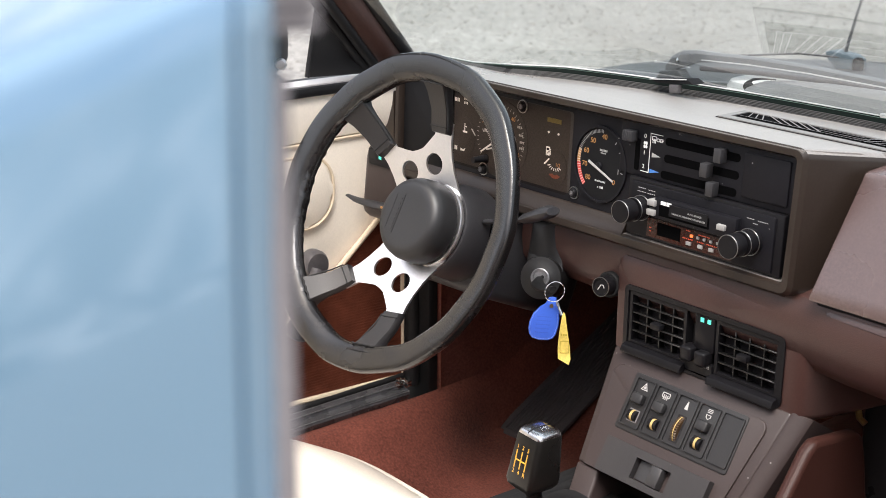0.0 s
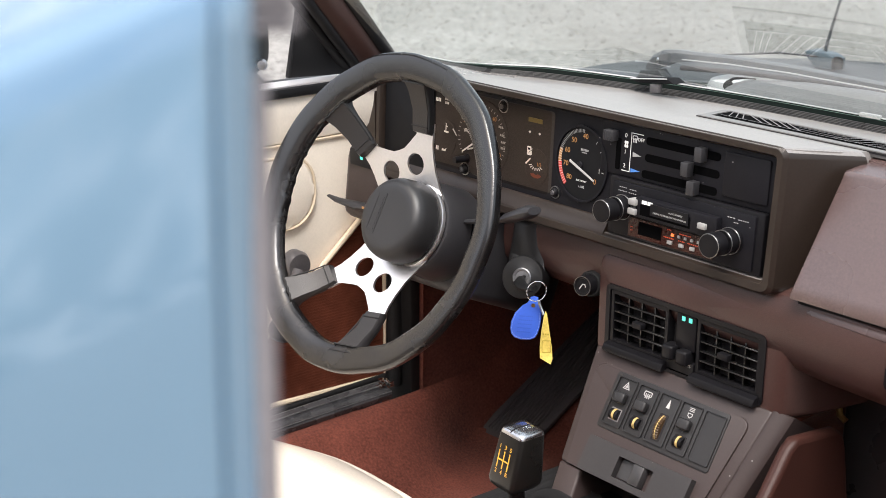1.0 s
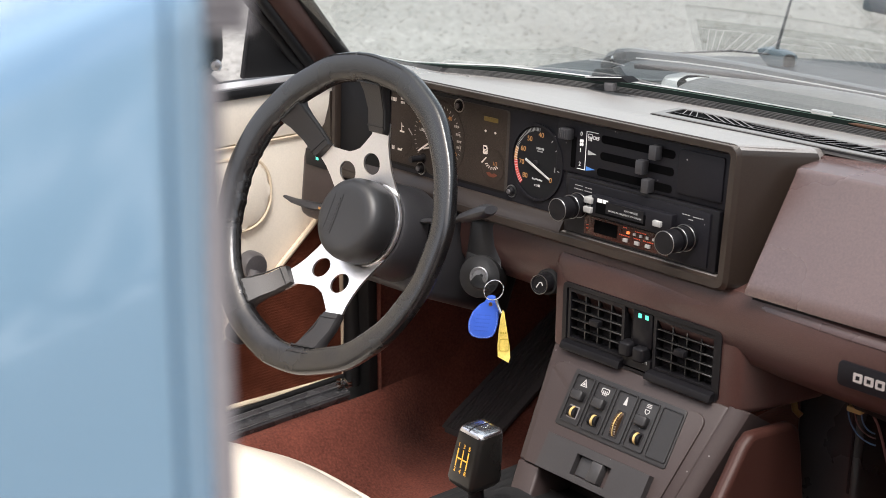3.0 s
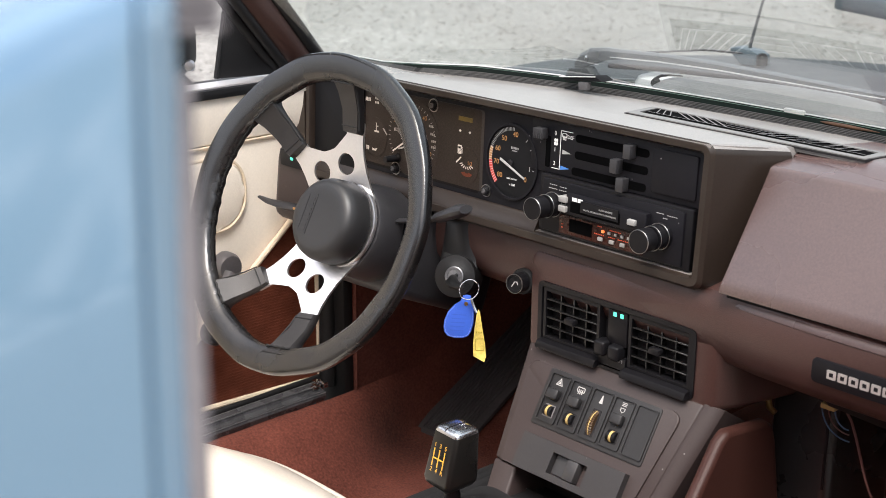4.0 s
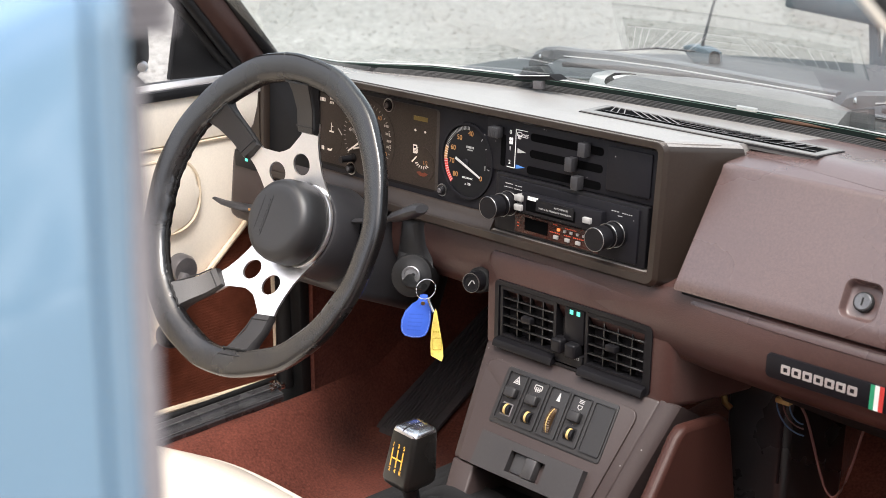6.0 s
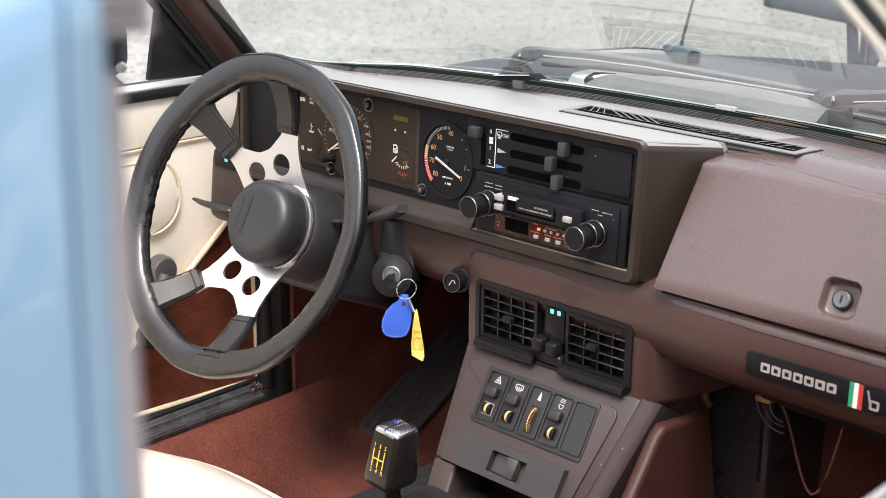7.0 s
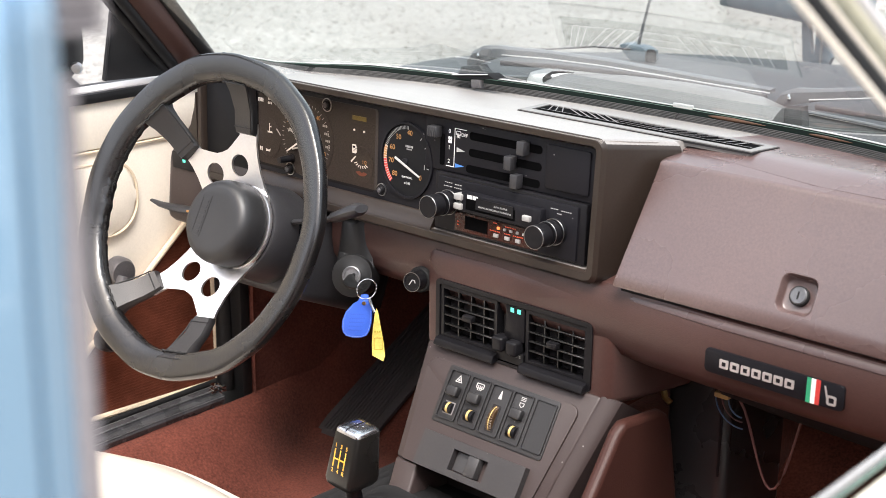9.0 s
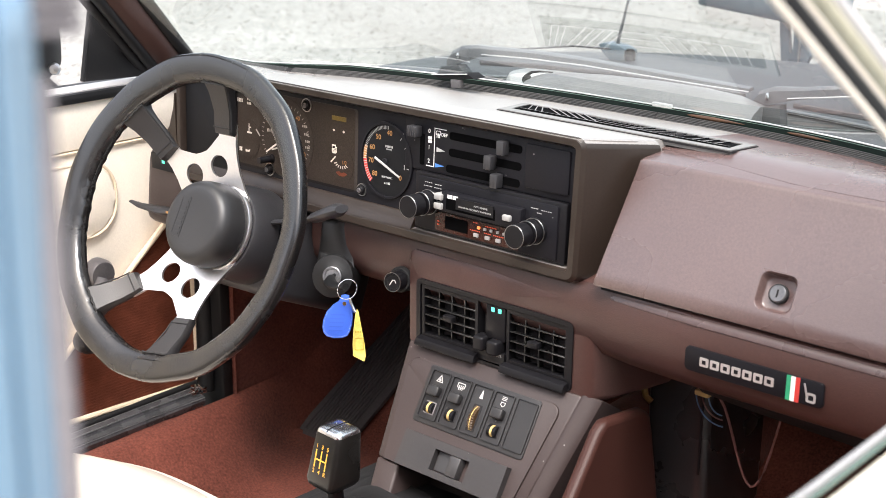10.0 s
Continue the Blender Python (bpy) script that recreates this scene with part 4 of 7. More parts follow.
def make_defroster_grille():
    root = thing("defroster_grille", "slatted black defroster grille set in the dash top", "air vent")
    root.matrix_basis = pose(0.050, 0.153, 0.8199, -7.04, 0, 0)
    out = [(-0.1268, -0.0470), (0.158, -0.0500), (0.1482, 0.0228), (-0.1570, 0.0400)]
    inn = [(-0.1250, -0.0260), (0.1480, -0.0350), (0.1381, 0.0134), (-0.1476, 0.0370)]

    def spot(s, t):
        """A point of the opening: s from end to end, t from the seats to the glass."""
        a, b, c, d = [Vector(p) for p in inn]
        return (a * (1 - s) + b * s) * (1 - t) + (d * (1 - s) + c * s) * t
    bm = bmesh.new()
    ring(bm, out, inn, -0.006, 0.0)
    part("rim", bm, GRILLE, root)
    bm = bmesh.new()
    ring(bm, [(u * 1.010, v * 1.03) for u, v in out], out, -0.0030, -0.0010)
    part("outer_groove", bm, DARK, root)
    bm = bmesh.new()
    slab(bm, inn, -0.0030, -0.0011)
    part("well", bm, SLOT, root)

    def bar(s0, t0, s1, t1, w=0.0022):
        p, q = spot(s0, t0), spot(s1, t1)
        d = (q - p).normalized()
        t = Vector((-d.y, d.x)) * w * 0.40
        bm = bmesh.new()
        slab(bm, [tuple(p + t), tuple(p - t), tuple(q - t), tuple(q + t)], -0.0010, 0.0)
        bar_ob = part("slat", bm, [SLOT, WELL], root)
        # slat sides painted in the unlit black, as shade between the grey tops
        for poly in bar_ob.data.polygons:
            poly.material_index = 1 if poly.normal.z > 0.9 else 0
    bar(0.02, 0.28, 0.99, 0.28, 0.0024)
    for k in range(3):
        bar(0.021 + 0.026 * k, 1.0, 0.060 + 0.035 * k, 0.28, 0.0016)
    for k in range(5):
        bar(0.105 + 0.0445 * k, 1.0, 0.225 + 0.0445 * k, 0.28, 0.0026)
    for k in range(2):
        bar(0.36, 0.52 + 0.24 * k, 0.60 - 0.03 * k, 0.52 + 0.24 * k, 0.0022)
    for k in range(5):
        bar(0.620 + 0.046 * k, 1.0, 0.545 + 0.046 * k, 0.28, 0.0022)
    for k in range(3):
        bar(0.855 + 0.045 * k, 1.0, 0.825 + 0.047 * k, 0.28, 0.0024)


def make_glovebox_lock():
    root = thing("glovebox_lock", "round metal lock in a square recess of the lid", "lock")
    spot = lid_point(0.0225)
    root.matrix_basis = Matrix.Translation((LOCK_X, spot[0], spot[1])) @ pose(0, 0, 0, 63.56, 0, 0)
    n = 5
    bm = bmesh.new()
    levels = ((0.0190, 0.0002, 0.0), (0.0180, 0.0082, 0.0), (0.0177, 0.0081, 0.0), (0.0172, 0.0079, -0.0005), (0.0166, 0.0076, -0.0016), (0.0150, 0.0070, -0.0078), (0.0142, 0.0066, -0.0090), (0.0130, 0.0060, -0.0095))
    rows = loft(bm, [[(u, v, w) for u, v in rounded(-h, -h, h, h, r, n)] for h, r, w in levels], caps=False)
    bm.faces.new(rows[-1])
    part("recess", bm, LID, root)
    bm = bmesh.new()
    turned(bm, [(0.0090, -0.0096), (0.0090, -0.0055), (0.0084, -0.0049), (0.0078, -0.0049)], None, 32)
    part("collar", bm, RUBBER, root, "black lock collar")
    bm = bmesh.new()
    turned(bm, [(0.0079, -0.0052), (0.0079, -0.0043), (0.0070, -0.0035), (0.0058, -0.0035), (0.0004, -0.0039)], None, 32)
    part("cylinder", bm, LOCKMETAL, root)
    plate("keyhole", rect(-0.0007, -0.0035, 0.0007, 0.0035), -0.0037, -0.0032, DARK, root)


def make_badge():
    root = thing("maker_badge", "black badge with silver strokes, green white red stripes", "badge")
    root.matrix_basis = pose(0.306, -0.0088, 0.657, 90, 0, 0)
    plate("plate", rounded(-0.0680, -0.0115, 0.0675, 0.0115, 0.004), -0.004, 0.0012, PANEL, root, 0.0006)
    for k in range(7):
        x = -0.0525 + 0.0108 * k
        bm = bmesh.new()
        slab(bm, rounded(x, -0.0043, x + 0.0090, 0.0043, 0.0010, 2), 0.0012, 0.0018)
        part("silver_stroke", bm, SILVERPRINT, root)
        plate("stroke_core", rect(x + 0.0026, -0.0019, x + 0.0064, 0.0019), 0.0018, 0.0020, PANEL, root)
    for k, mat in enumerate((FLAGGREEN, WHITE, RED)):
        plate("stripe", rect(0.0330 + 0.0042 * k, -0.0115, 0.0372 + 0.0042 * k, 0.0115), 0.0012, 0.0017, mat, root)
    bm = bmesh.new()
    slab(bm, [(0.0490, 0.0080), (0.0505, 0.0080), (0.0535, -0.0030), (0.0520, -0.0040)], 0.0012, 0.0018)
    ring(bm, rounded(0.0520, -0.0085, 0.0610, 0.0005, 0.002, 3), rounded(0.0540, -0.0065, 0.0590, -0.0015, 0.001, 3), 0.0012, 0.0018)
    part("emblem", bm, SILVERPRINT, root)


def make_lighter():
    root = thing("cigarette_lighter", "round black lighter knob with white symbol", "lighter")
    m = Matrix.Translation((-0.130, 0.008, 0.642)) @ Vector((0.15, -1.0, 0.10)).to_track_quat("Z", "Y").to_matrix().to_4x4() @ Matrix.Diagonal((0.88, 0.88, 0.9, 1))
    root.matrix_basis = m
    bm = bmesh.new()
    turned(bm, [(0.0165, -0.018), (0.0165, 0.003), (0.0150, 0.005), (0.0135, 0.005)], None, 36)
    part("socket", bm, RUBBER, root)
    bm = bmesh.new()
    turned(bm, [(0.0125, 0.003), (0.0125, 0.019), (0.0115, 0.0205), (0.0100, 0.0205), (0.0095, 0.0195), (0.0005, 0.0195)], None, 36)
    part("knob", bm, BLACK, root)
    bm = bmesh.new()
    slab(bm, [(-0.0045, -0.0040), (-0.0036, -0.0048), (0.0008, 0.0024), (-0.0004, 0.0030)], 0.0196, 0.0200)
    slab(bm, [(-0.0004, 0.0030), (0.0008, 0.0024), (0.0030, 0.0020), (0.0046, -0.0010), (0.0055, -0.0002), (0.0038, 0.0034)], 0.0196, 0.0200)
    part("symbol", bm, SYMBOL, root)
    bm = bmesh.new()
    ring(bm, oval(0, 0, 0.0124, 0.0124, 36), oval(0, 0, 0.0117, 0.0117, 36), 0.0190, 0.0206)
    part("bright_ring", bm, CHROMEDULL, root, "dull metal ring round the knob")


def make_end_lamp():
    root = thing("dash_end_switch", "small black switch with a green lamp", "switch")
    root.matrix_basis = pose(-0.524, -0.0045, 0.711, 90, 0, 0)
    plate("housing", rounded(-0.025, -0.012, 0.020, 0.0095, 0.002, 3), -0.004, 0.0015, BLACK, root, 0.0006)
    plate("green_lamp", rect(-0.0025, -0.0022, 0.0022, 0.0035), 0.0015, 0.0022, GREENLED, root, 0, "small green lamp")


make_dashboard()


# ---- instruments, heater controls, radio ----
# drawings in the plane of the dash: x across, y up from 0.70 m, z out towards the seats
FACE = pose(0, 0.012, 0.70, 87.7, 0, 0)


def slab(bm, outline, lo, hi, bevel=0.0, seg=2):
    """A 2D outline (x, y) raised from lo to hi."""
    low = [bm.verts.new((u, v, lo)) for u, v in outline]
    high = [bm.verts.new((u, v, hi)) for u, v in outline]
    n = len(outline)
    bm.faces.new(list(reversed(low)))
    top = bm.faces.new(high)
    for i in range(n):
        bm.faces.new((low[i], low[(i + 1) % n], high[(i + 1) % n], high[i]))
    if bevel:
        bmesh.ops.bevel(bm, geom=list(top.edges), offset=bevel, segments=seg, profile=0.5, affect="EDGES")


def ring(bm, outer, inner, lo, hi):
    n = len(outer)
    rows = [[bm.verts.new((u, v, w)) for u, v in o] for o, w in ((outer, lo), (inner, lo), (inner, hi), (outer, hi))]
    for k in range(4):
        a, b = rows[k], rows[(k + 1) % 4]
        for i in range(n):
            bm.faces.new((a[i], a[(i + 1) % n], b[(i + 1) % n], b[i]))


def plate(name, outline, lo, hi, mat, parent, bevel=0.0, label=""):
    bm = bmesh.new()
    slab(bm, outline, lo, hi, bevel)
    return part(name, bm, mat, parent, label)


def rect(x0, y0, x1, y1):
    return [(x0, y0), (x1, y0), (x1, y1), (x0, y1)]


def oval(cx, cy, rx, ry, n=40):
    return [(cx + rx * math.cos(2 * math.pi * i / n), cy + ry * math.sin(2 * math.pi * i / n)) for i in range(n)]


def text_at(name, text, size, x, y, w, mat, parent, align="CENTER", turn=0):
    return words(name, text, size, pose(x, y, w, 0, 0, turn), mat, parent, 0.0001, align)


def dial(parent, name, cx, cy, rx, ry, face=None):
    """A round gauge: well, dial and thin rim."""
    bm = bmesh.new()
    slab(bm, oval(cx, cy, rx, ry), 0.0002, 0.0006)
    d = part(name, bm, face or DIAL, parent)
    bm = bmesh.new()
    ring(bm, oval(cx, cy, rx * 1.06, ry * 1.06), oval(cx, cy, rx, ry), 0.0, 0.0008 if face else 0.0030)
    part("rim", bm, face or PANEL, d)
    return d


def ticks(parent, name, cx, cy, rx, ry, a0, a1, count, inner, mat, w=0.0009, width=0.0007):
    bm = bmesh.new()
    for i in range(count):
        a = radians(a0 + (a1 - a0) * i / (count - 1))
        c, s = math.cos(a), math.sin(a)
        t = (-s * width / 2, c * width / 2)
        pts = [(cx + rx * k * c + j * t[0], cy + ry * k * s + j * t[1]) for k, j in ((inner, 1), (1, 1), (1, -1), (inner, -1))]
        bm.faces.new([bm.verts.new((u, v, w)) for u, v in pts])
    return part(name, bm, mat, parent)


def arc_band(parent, name, cx, cy, rx, ry, a0, a1, inner, mat, w=0.0008):
    bm = bmesh.new()
    n = 16
    row = []
    for i in range(n + 1):
        a = radians(a0 + (a1 - a0) * i / n)
        row.append([bm.verts.new((cx + rx * k * math.cos(a), cy + ry * k * math.sin(a), w)) for k in (inner, 1)])
    for a, b in zip(row, row[1:]):
        bm.faces.new((a[0], a[1], b[1], b[0]))
    return part(name, bm, mat, parent)


def needle(parent, x0, y0, x1, y1, width, mat, w=0.0032):
    d = Vector((x1 - x0, y1 - y0)).normalized()
    t = Vector((-d.y, d.x)) * width / 2
    bm = bmesh.new()
    slab(bm, [(x0 + t.x, y0 + t.y), (x0 - t.x, y0 - t.y), (x1 - t.x * 0.7, y1 - t.y * 0.7), (x1 + t.x * 0.7, y1 + t.y * 0.7)], w, w + 0.0008)
    return part("needle", bm, mat, parent)


def round_knob(parent, name, x, y, r, h, mat, label="", w=0.0):
    bm = bmesh.new()
    turned(bm, [(r * 1.25, w), (r * 1.25, w + 0.001), (r, w + 0.0015), (r, w + h - 0.001), (r * 0.85, w + h), (r * 0.3, w + h)], pose(x, y, 0), 24)
    return part(name, bm, mat, parent, label)


def bars(parent, name, x0, x1, y, height, count, mat, w=0.0008, fill=0.72):
    """Small print that cannot be read: a row of short bars."""
    bm = bmesh.new()
    step = (x1 - x0) / count
    for i in range(count):
        bm.faces.new([bm.verts.new((u, v, w)) for u, v in rect(x0 + i * step, y - height / 2, x0 + (i + fill) * step, y + height / 2)])
    return part(name, bm, mat, parent)


def make_instruments():
    root = thing("instrument_panel", "flat black instrument panel with dials behind a clear lens", "instrument panel")
    root.matrix_basis = FACE
    plate("backplate", rect(-0.497, 0.004, 0.094, 0.130), -0.004, 0.0, PANEL, root)
    # brown field in place of the lens's reflection
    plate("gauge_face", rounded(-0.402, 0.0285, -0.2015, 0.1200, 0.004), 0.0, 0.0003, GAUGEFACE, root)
    # rev counter
    cx, cy, rx, ry = -0.157, 0.071, 0.0365, 0.0400
    tach = dial(root, "rev_counter", cx, cy, rx, ry)
    ticks(tach, "scale_marks", cx, cy, rx * 0.95, ry * 0.95, 88, 160, 22, 0.90, GREYPRINT)
    arc_band(tach, "amber_band", cx, cy, rx * 0.96, ry * 0.96, 160, 184, 0.88, ORANGE)
    arc_band(tach, "red_band", cx, cy, rx * 0.96, ry * 0.96, 184, 226, 0.86, RED)
    ticks(tach, "band_marks", cx, cy, rx * 0.96, ry * 0.96, 162, 224, 15, 0.86, WHITE, 0.0010, 0.0004)
    for txt, x, y in (("80", -0.1745, 0.0535), ("70", -0.1805, 0.0675), ("60", -0.1790, 0.0825), ("50", -0.1700, 0.0950), ("40", -0.1535, 0.1015)):
        text_at("numeral", txt, 0.0078, x, y, 0.0010, ORANGE, tach)
    for txt, x, y, mat in (("1", -0.1310, 0.0670, GREYPRINT), ("0", -0.1365, 0.0545, ORANGE)):
        text_at("numeral", txt, 0.0080, x, y, 0.0010, mat, tach)
    ticks(tach, "far_marks", cx, cy, rx * 0.9, ry * 0.9, -8, 50, 4, 0.90, GREYPRINT)
    bars(tach, "maker_print", -0.1595, -0.1480, 0.0865, 0.0024, 6, GREYPRINT)
    bars(tach, "maker_print", -0.1580, -0.1500, 0.0835, 0.0014, 7, GREYPRINT)
    text_at("caption", "ELECTRONIC", 0.0026, -0.1560, 0.0520, 0.0010, WHITE, tach)
    text_at("caption", "x 100", 0.0038, -0.1555, 0.0455, 0.0010, WHITE, tach)
    needle(tach, -0.1725, 0.0725, -0.1355, 0.0560, 0.0026, SYMBOL)
    bm = bmesh.new()
    turned(bm, [(0.0040, 0.0006), (0.0040, 0.0022), (0.0034, 0.0028), (0.0005, 0.0028)], pose(cx - 0.002, cy - 0.002, 0), 20)
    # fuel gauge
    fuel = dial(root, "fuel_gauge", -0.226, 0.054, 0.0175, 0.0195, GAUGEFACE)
    part("hub", bm, PANEL, tach)
    arc_band(fuel, "warning_lamp", -0.226, 0.047, 0.0095, 0.0060, 200, 340, 0.35, FUELLAMP)
    ticks(fuel, "scale_marks", -0.226, 0.058, 0.0125, 0.0085, 205, 320, 7, 0.62, WHITE, 0.0010, 0.0012)
    text_at("numeral", "1/2", 0.0060, -0.2215, 0.0570, 0.0010, ORANGE, fuel)
    needle(fuel, -0.2400, 0.0560, -0.2330, 0.0630, 0.0016, WHITE)
    icon = bmesh.new()
    slab(icon, rounded(-0.2415, 0.0655, -0.2355, 0.0755, 0.0006, 2), 0.0004, 0.0008)
    slab(icon, rect(-0.2348, 0.0665, -0.2340, 0.0735), 0.0004, 0.0008)
    part("pump_symbol", icon, WHITE, fuel)
    plate("pump_window", rect(-0.2405, 0.0715, -0.2365, 0.0740), 0.0009, 0.0010, PANEL, fuel)
    plate("warning_strip", rect(-0.2420, 0.1035, -0.2200, 0.1085), 0.0003, 0.0008, OLIVE, root, 0, "dim olive warning lamp")
    for x in (-0.2390, -0.2235):
        plate("turn_arrow", [(x - 0.0018, 0.0920), (x, 0.0935), (x + 0.0018, 0.0920), (x, 0.0905)], 0.0003, 0.0008, WHITE, root)
    # speedometer, half hidden by the wheel
    cx, cy = -0.318, 0.070
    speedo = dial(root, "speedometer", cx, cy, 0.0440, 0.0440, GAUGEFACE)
    ticks(speedo, "scale_marks", cx, cy, 0.041, 0.041, 215, -35, 33, 0.92, GREYPRINT)
    for txt, a in (("40", 52), ("20", 150), ("30", 100), ("80", -25)):
        text_at("numeral", txt, 0.0070, cx + 0.0335 * math.cos(radians(a)), cy + 0.0335 * math.sin(radians(a)), 0.0010, ORANGE, speedo)
    for k, (x, y) in enumerate(((-0.2860, 0.0890), (-0.2830, 0.0800), (-0.2810, 0.0720), (-0.2810, 0.0650))):
        bars(speedo, "mile_print", x - 0.004, x + 0.004, y, 0.0028, 3, GREYPRINT)
    needle(speedo, cx, cy, cx - 0.030, cy - 0.020, 0.0022, WHITE)
    # temperature and oil gauges
    cx, cy = -0.378, 0.060
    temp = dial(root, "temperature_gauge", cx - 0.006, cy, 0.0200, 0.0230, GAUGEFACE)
    needle(temp, -0.366, 0.0740, -0.359, 0.0670, 0.0012, GREYPRINT)
    ticks(temp, "scale_marks", -0.345, 0.062, 0.012, 0.016, 20, 110, 9, 0.75, WHITE)
    plate("needle_tip", [(-0.341, 0.0525), (-0.3315, 0.0555), (-0.3315, 0.0575), (-0.341, 0.0545)], 0.0010, 0.0016, WHITE, root)
    for x0, x1, y, h, n in ((-0.4020, -0.3920, 0.1045, 0.0045, 4), (-0.3845, -0.3770, 0.1075, 0.0030, 3), (-0.3845, -0.3770, 0.1025, 0.0028, 3), (-0.3990, -0.3935, 0.0455, 0.0050, 2)):
        bars(root, "warning_symbol", x0, x1, y, h, n, WHITE)
    bm = bmesh.new()
    slab(bm, rect(-0.3822, 0.0680, -0.3812, 0.0780), 0.0003, 0.0008)
    slab(bm, rect(-0.3850, 0.0665, -0.3770, 0.0685), 0.0003, 0.0008)
    slab(bm, rect(-0.3808, 0.0735, -0.3785, 0.0745), 0.0003, 0.0008)
    part("temperature_symbol", bm, WHITE, root)
    bm = bmesh.new()
    slab(bm, [(-0.3880, 0.0435), (-0.3815, 0.0435), (-0.3795, 0.0475), (-0.3835, 0.0455), (-0.3880, 0.0465)], 0.0003, 0.0008)
    part("oil_symbol", bm, WHITE, root)
    # knobs and screws
    for x, y, r, h in ((-0.1940, 0.0315, 0.0050, 0.005), (-0.345, 0.029, 0.0055, 0.006), (-0.283, 0.114, 0.0055, 0.004)):
        k = round_knob(root, "panel_knob", x, y, r, h, SWITCH)
        round_knob(k, "cap", x, y, r * 0.45, 0.001, CAPGREY, "", h)
        bm = bmesh.new()
        ring(bm, oval(x, y, r * 1.42, r * 1.42, 28), oval(x, y, r * 1.24, r * 1.24, 28), 0.0, 0.0016)
        part("collar", bm, CHROMEDULL, k, "dull metal collar")
    k = round_knob(root, "trip_knob", -0.342, 0.042, 0.0048, 0.004, SWITCH)
    bm = bmesh.new()
    tube(bm, [(-0.342, 0.042, 0.002), (-0.343, 0.042, 0.020)], [0.0045, 0.0038], 14)
    part("stem", bm, BLACK, k)
    # clear lens over the dials
    bm = bmesh.new()
    slab(bm, rounded(-0.403, 0.0275, -0.2005, 0.1210, 0.004), 0.0058, 0.0066)
    lens = part("lens", bm, LENS, root, "clear plastic lens")
    lens.visible_shadow = False
    bm = bmesh.new()
    slab(bm, rounded(-0.495, 0.005, -0.405, 0.127, 0.004), 0.0, 0.004, 0.001)
    part("end_blank", bm, DIAL, root)


def make_heater_controls():
    root = thing("heater_controls", "black heater panel with three sliding levers and white symbols", "heater controls")
    root.matrix_basis = FACE
    plate("fascia", rounded(-0.1290, 0.0700, 0.0915, 0.1265, 0.002, 3), 0.0002, 0.0022, PANEL, root, 0.0005)
    w = 0.0022
    for k, (y, x0, x1, kx) in enumerate(((0.1125, -0.068, 0.027, 0.0050), (0.0950, -0.068, 0.027, -0.0105), (0.0775, -0.071, 0.026, -0.0015))):
        plate("lever_slot", rounded(x0, y - 0.0042, x1, y + 0.0042, 0.0035, 3), w + 0.0001, w + 0.0004, SLOT, root)
        bm = bmesh.new()
        block(bm, (kx - 0.0030, y - 0.0072, w + 0.0004), (kx + 0.0062, y + 0.0068, w + 0.0110), 0.0008)
        part("slider_lever", bm, KNOBGREY, root)
    plate("fan_slot", rounded(-0.1080, 0.0755, -0.1015, 0.1090, 0.002, 3), w + 0.0001, w + 0.0004, SLOT, root)
    bm = bmesh.new()
    block(bm, (-0.1190, 0.1055, w), (-0.1055, 0.1170, w + 0.010), 0.0012)
    for i in range(5):
        block(bm, (-0.1185 + 0.0027 * i, 0.1060, w + 0.0095), (-0.1172 + 0.0027 * i, 0.1165, w + 0.0106), 0.0002, 1)
    part("fan_lever", bm, KNOBGREY, root, "ribbed grey fan lever")
    for txt, y in (("0", 0.1130), ("1", 0.0955), ("2", 0.0810)):
        text_at("numeral", txt, 0.0062, -0.0955, y, w + 0.0002, WHITE, root)
    bm = bmesh.new()
    for a in (45, 135, 225, 315):
        slab(bm, oval(-0.0945 + 0.0018 * math.cos(radians(a)), 0.1040 + 0.0026 * math.sin(radians(a)), 0.0014, 0.0019, 10), w, w + 0.0003)
    part("fan_symbol", bm, WHITE, root)
    bm = bmesh.new()
    for r in (rect(-0.0885, 0.0755, -0.0878, 0.1175), rect(-0.0885, 0.1168, -0.0720, 0.1175), rect(-0.0990, 0.0755, -0.0885, 0.0762)):
        slab(bm, r, w, w + 0.0003)
    part("bracket_line", bm, WHITE, root)
    bm = bmesh.new()
    ring(bm, rounded(-0.0866, 0.1102, -0.0797, 0.1150, 0.0018, 3), rounded(-0.0860, 0.1108, -0.0803, 0.1144, 0.0013, 3), w, w + 0.0003)
    for k in range(3):
        slab(bm, rect(-0.0853 + 0.0018 * k, 0.1076, -0.0846 + 0.0018 * k, 0.1122), w, w + 0.0003)
    part("demist_symbol", bm, WHITE, root)
    text_at("caption", "DEF", 0.0052, -0.0748, 0.1115, w + 0.0002, WHITE, root)
    plate("air_arrow", [(-0.0850, 0.0975), (-0.0735, 0.0945), (-0.0850, 0.0925)], w, w + 0.0003, GREYPRINT, root)
    plate("cold_arrow", [(-0.0865, 0.0800), (-0.0740, 0.0785), (-0.0865, 0.0755)], w, w + 0.0003, ARROWBLUE, root)
    plate("blank_cover", rounded(0.0330, 0.0765, 0.0865, 0.1205, 0.002, 3), w, w + 0.0022, PANEL, root, 0.0006)


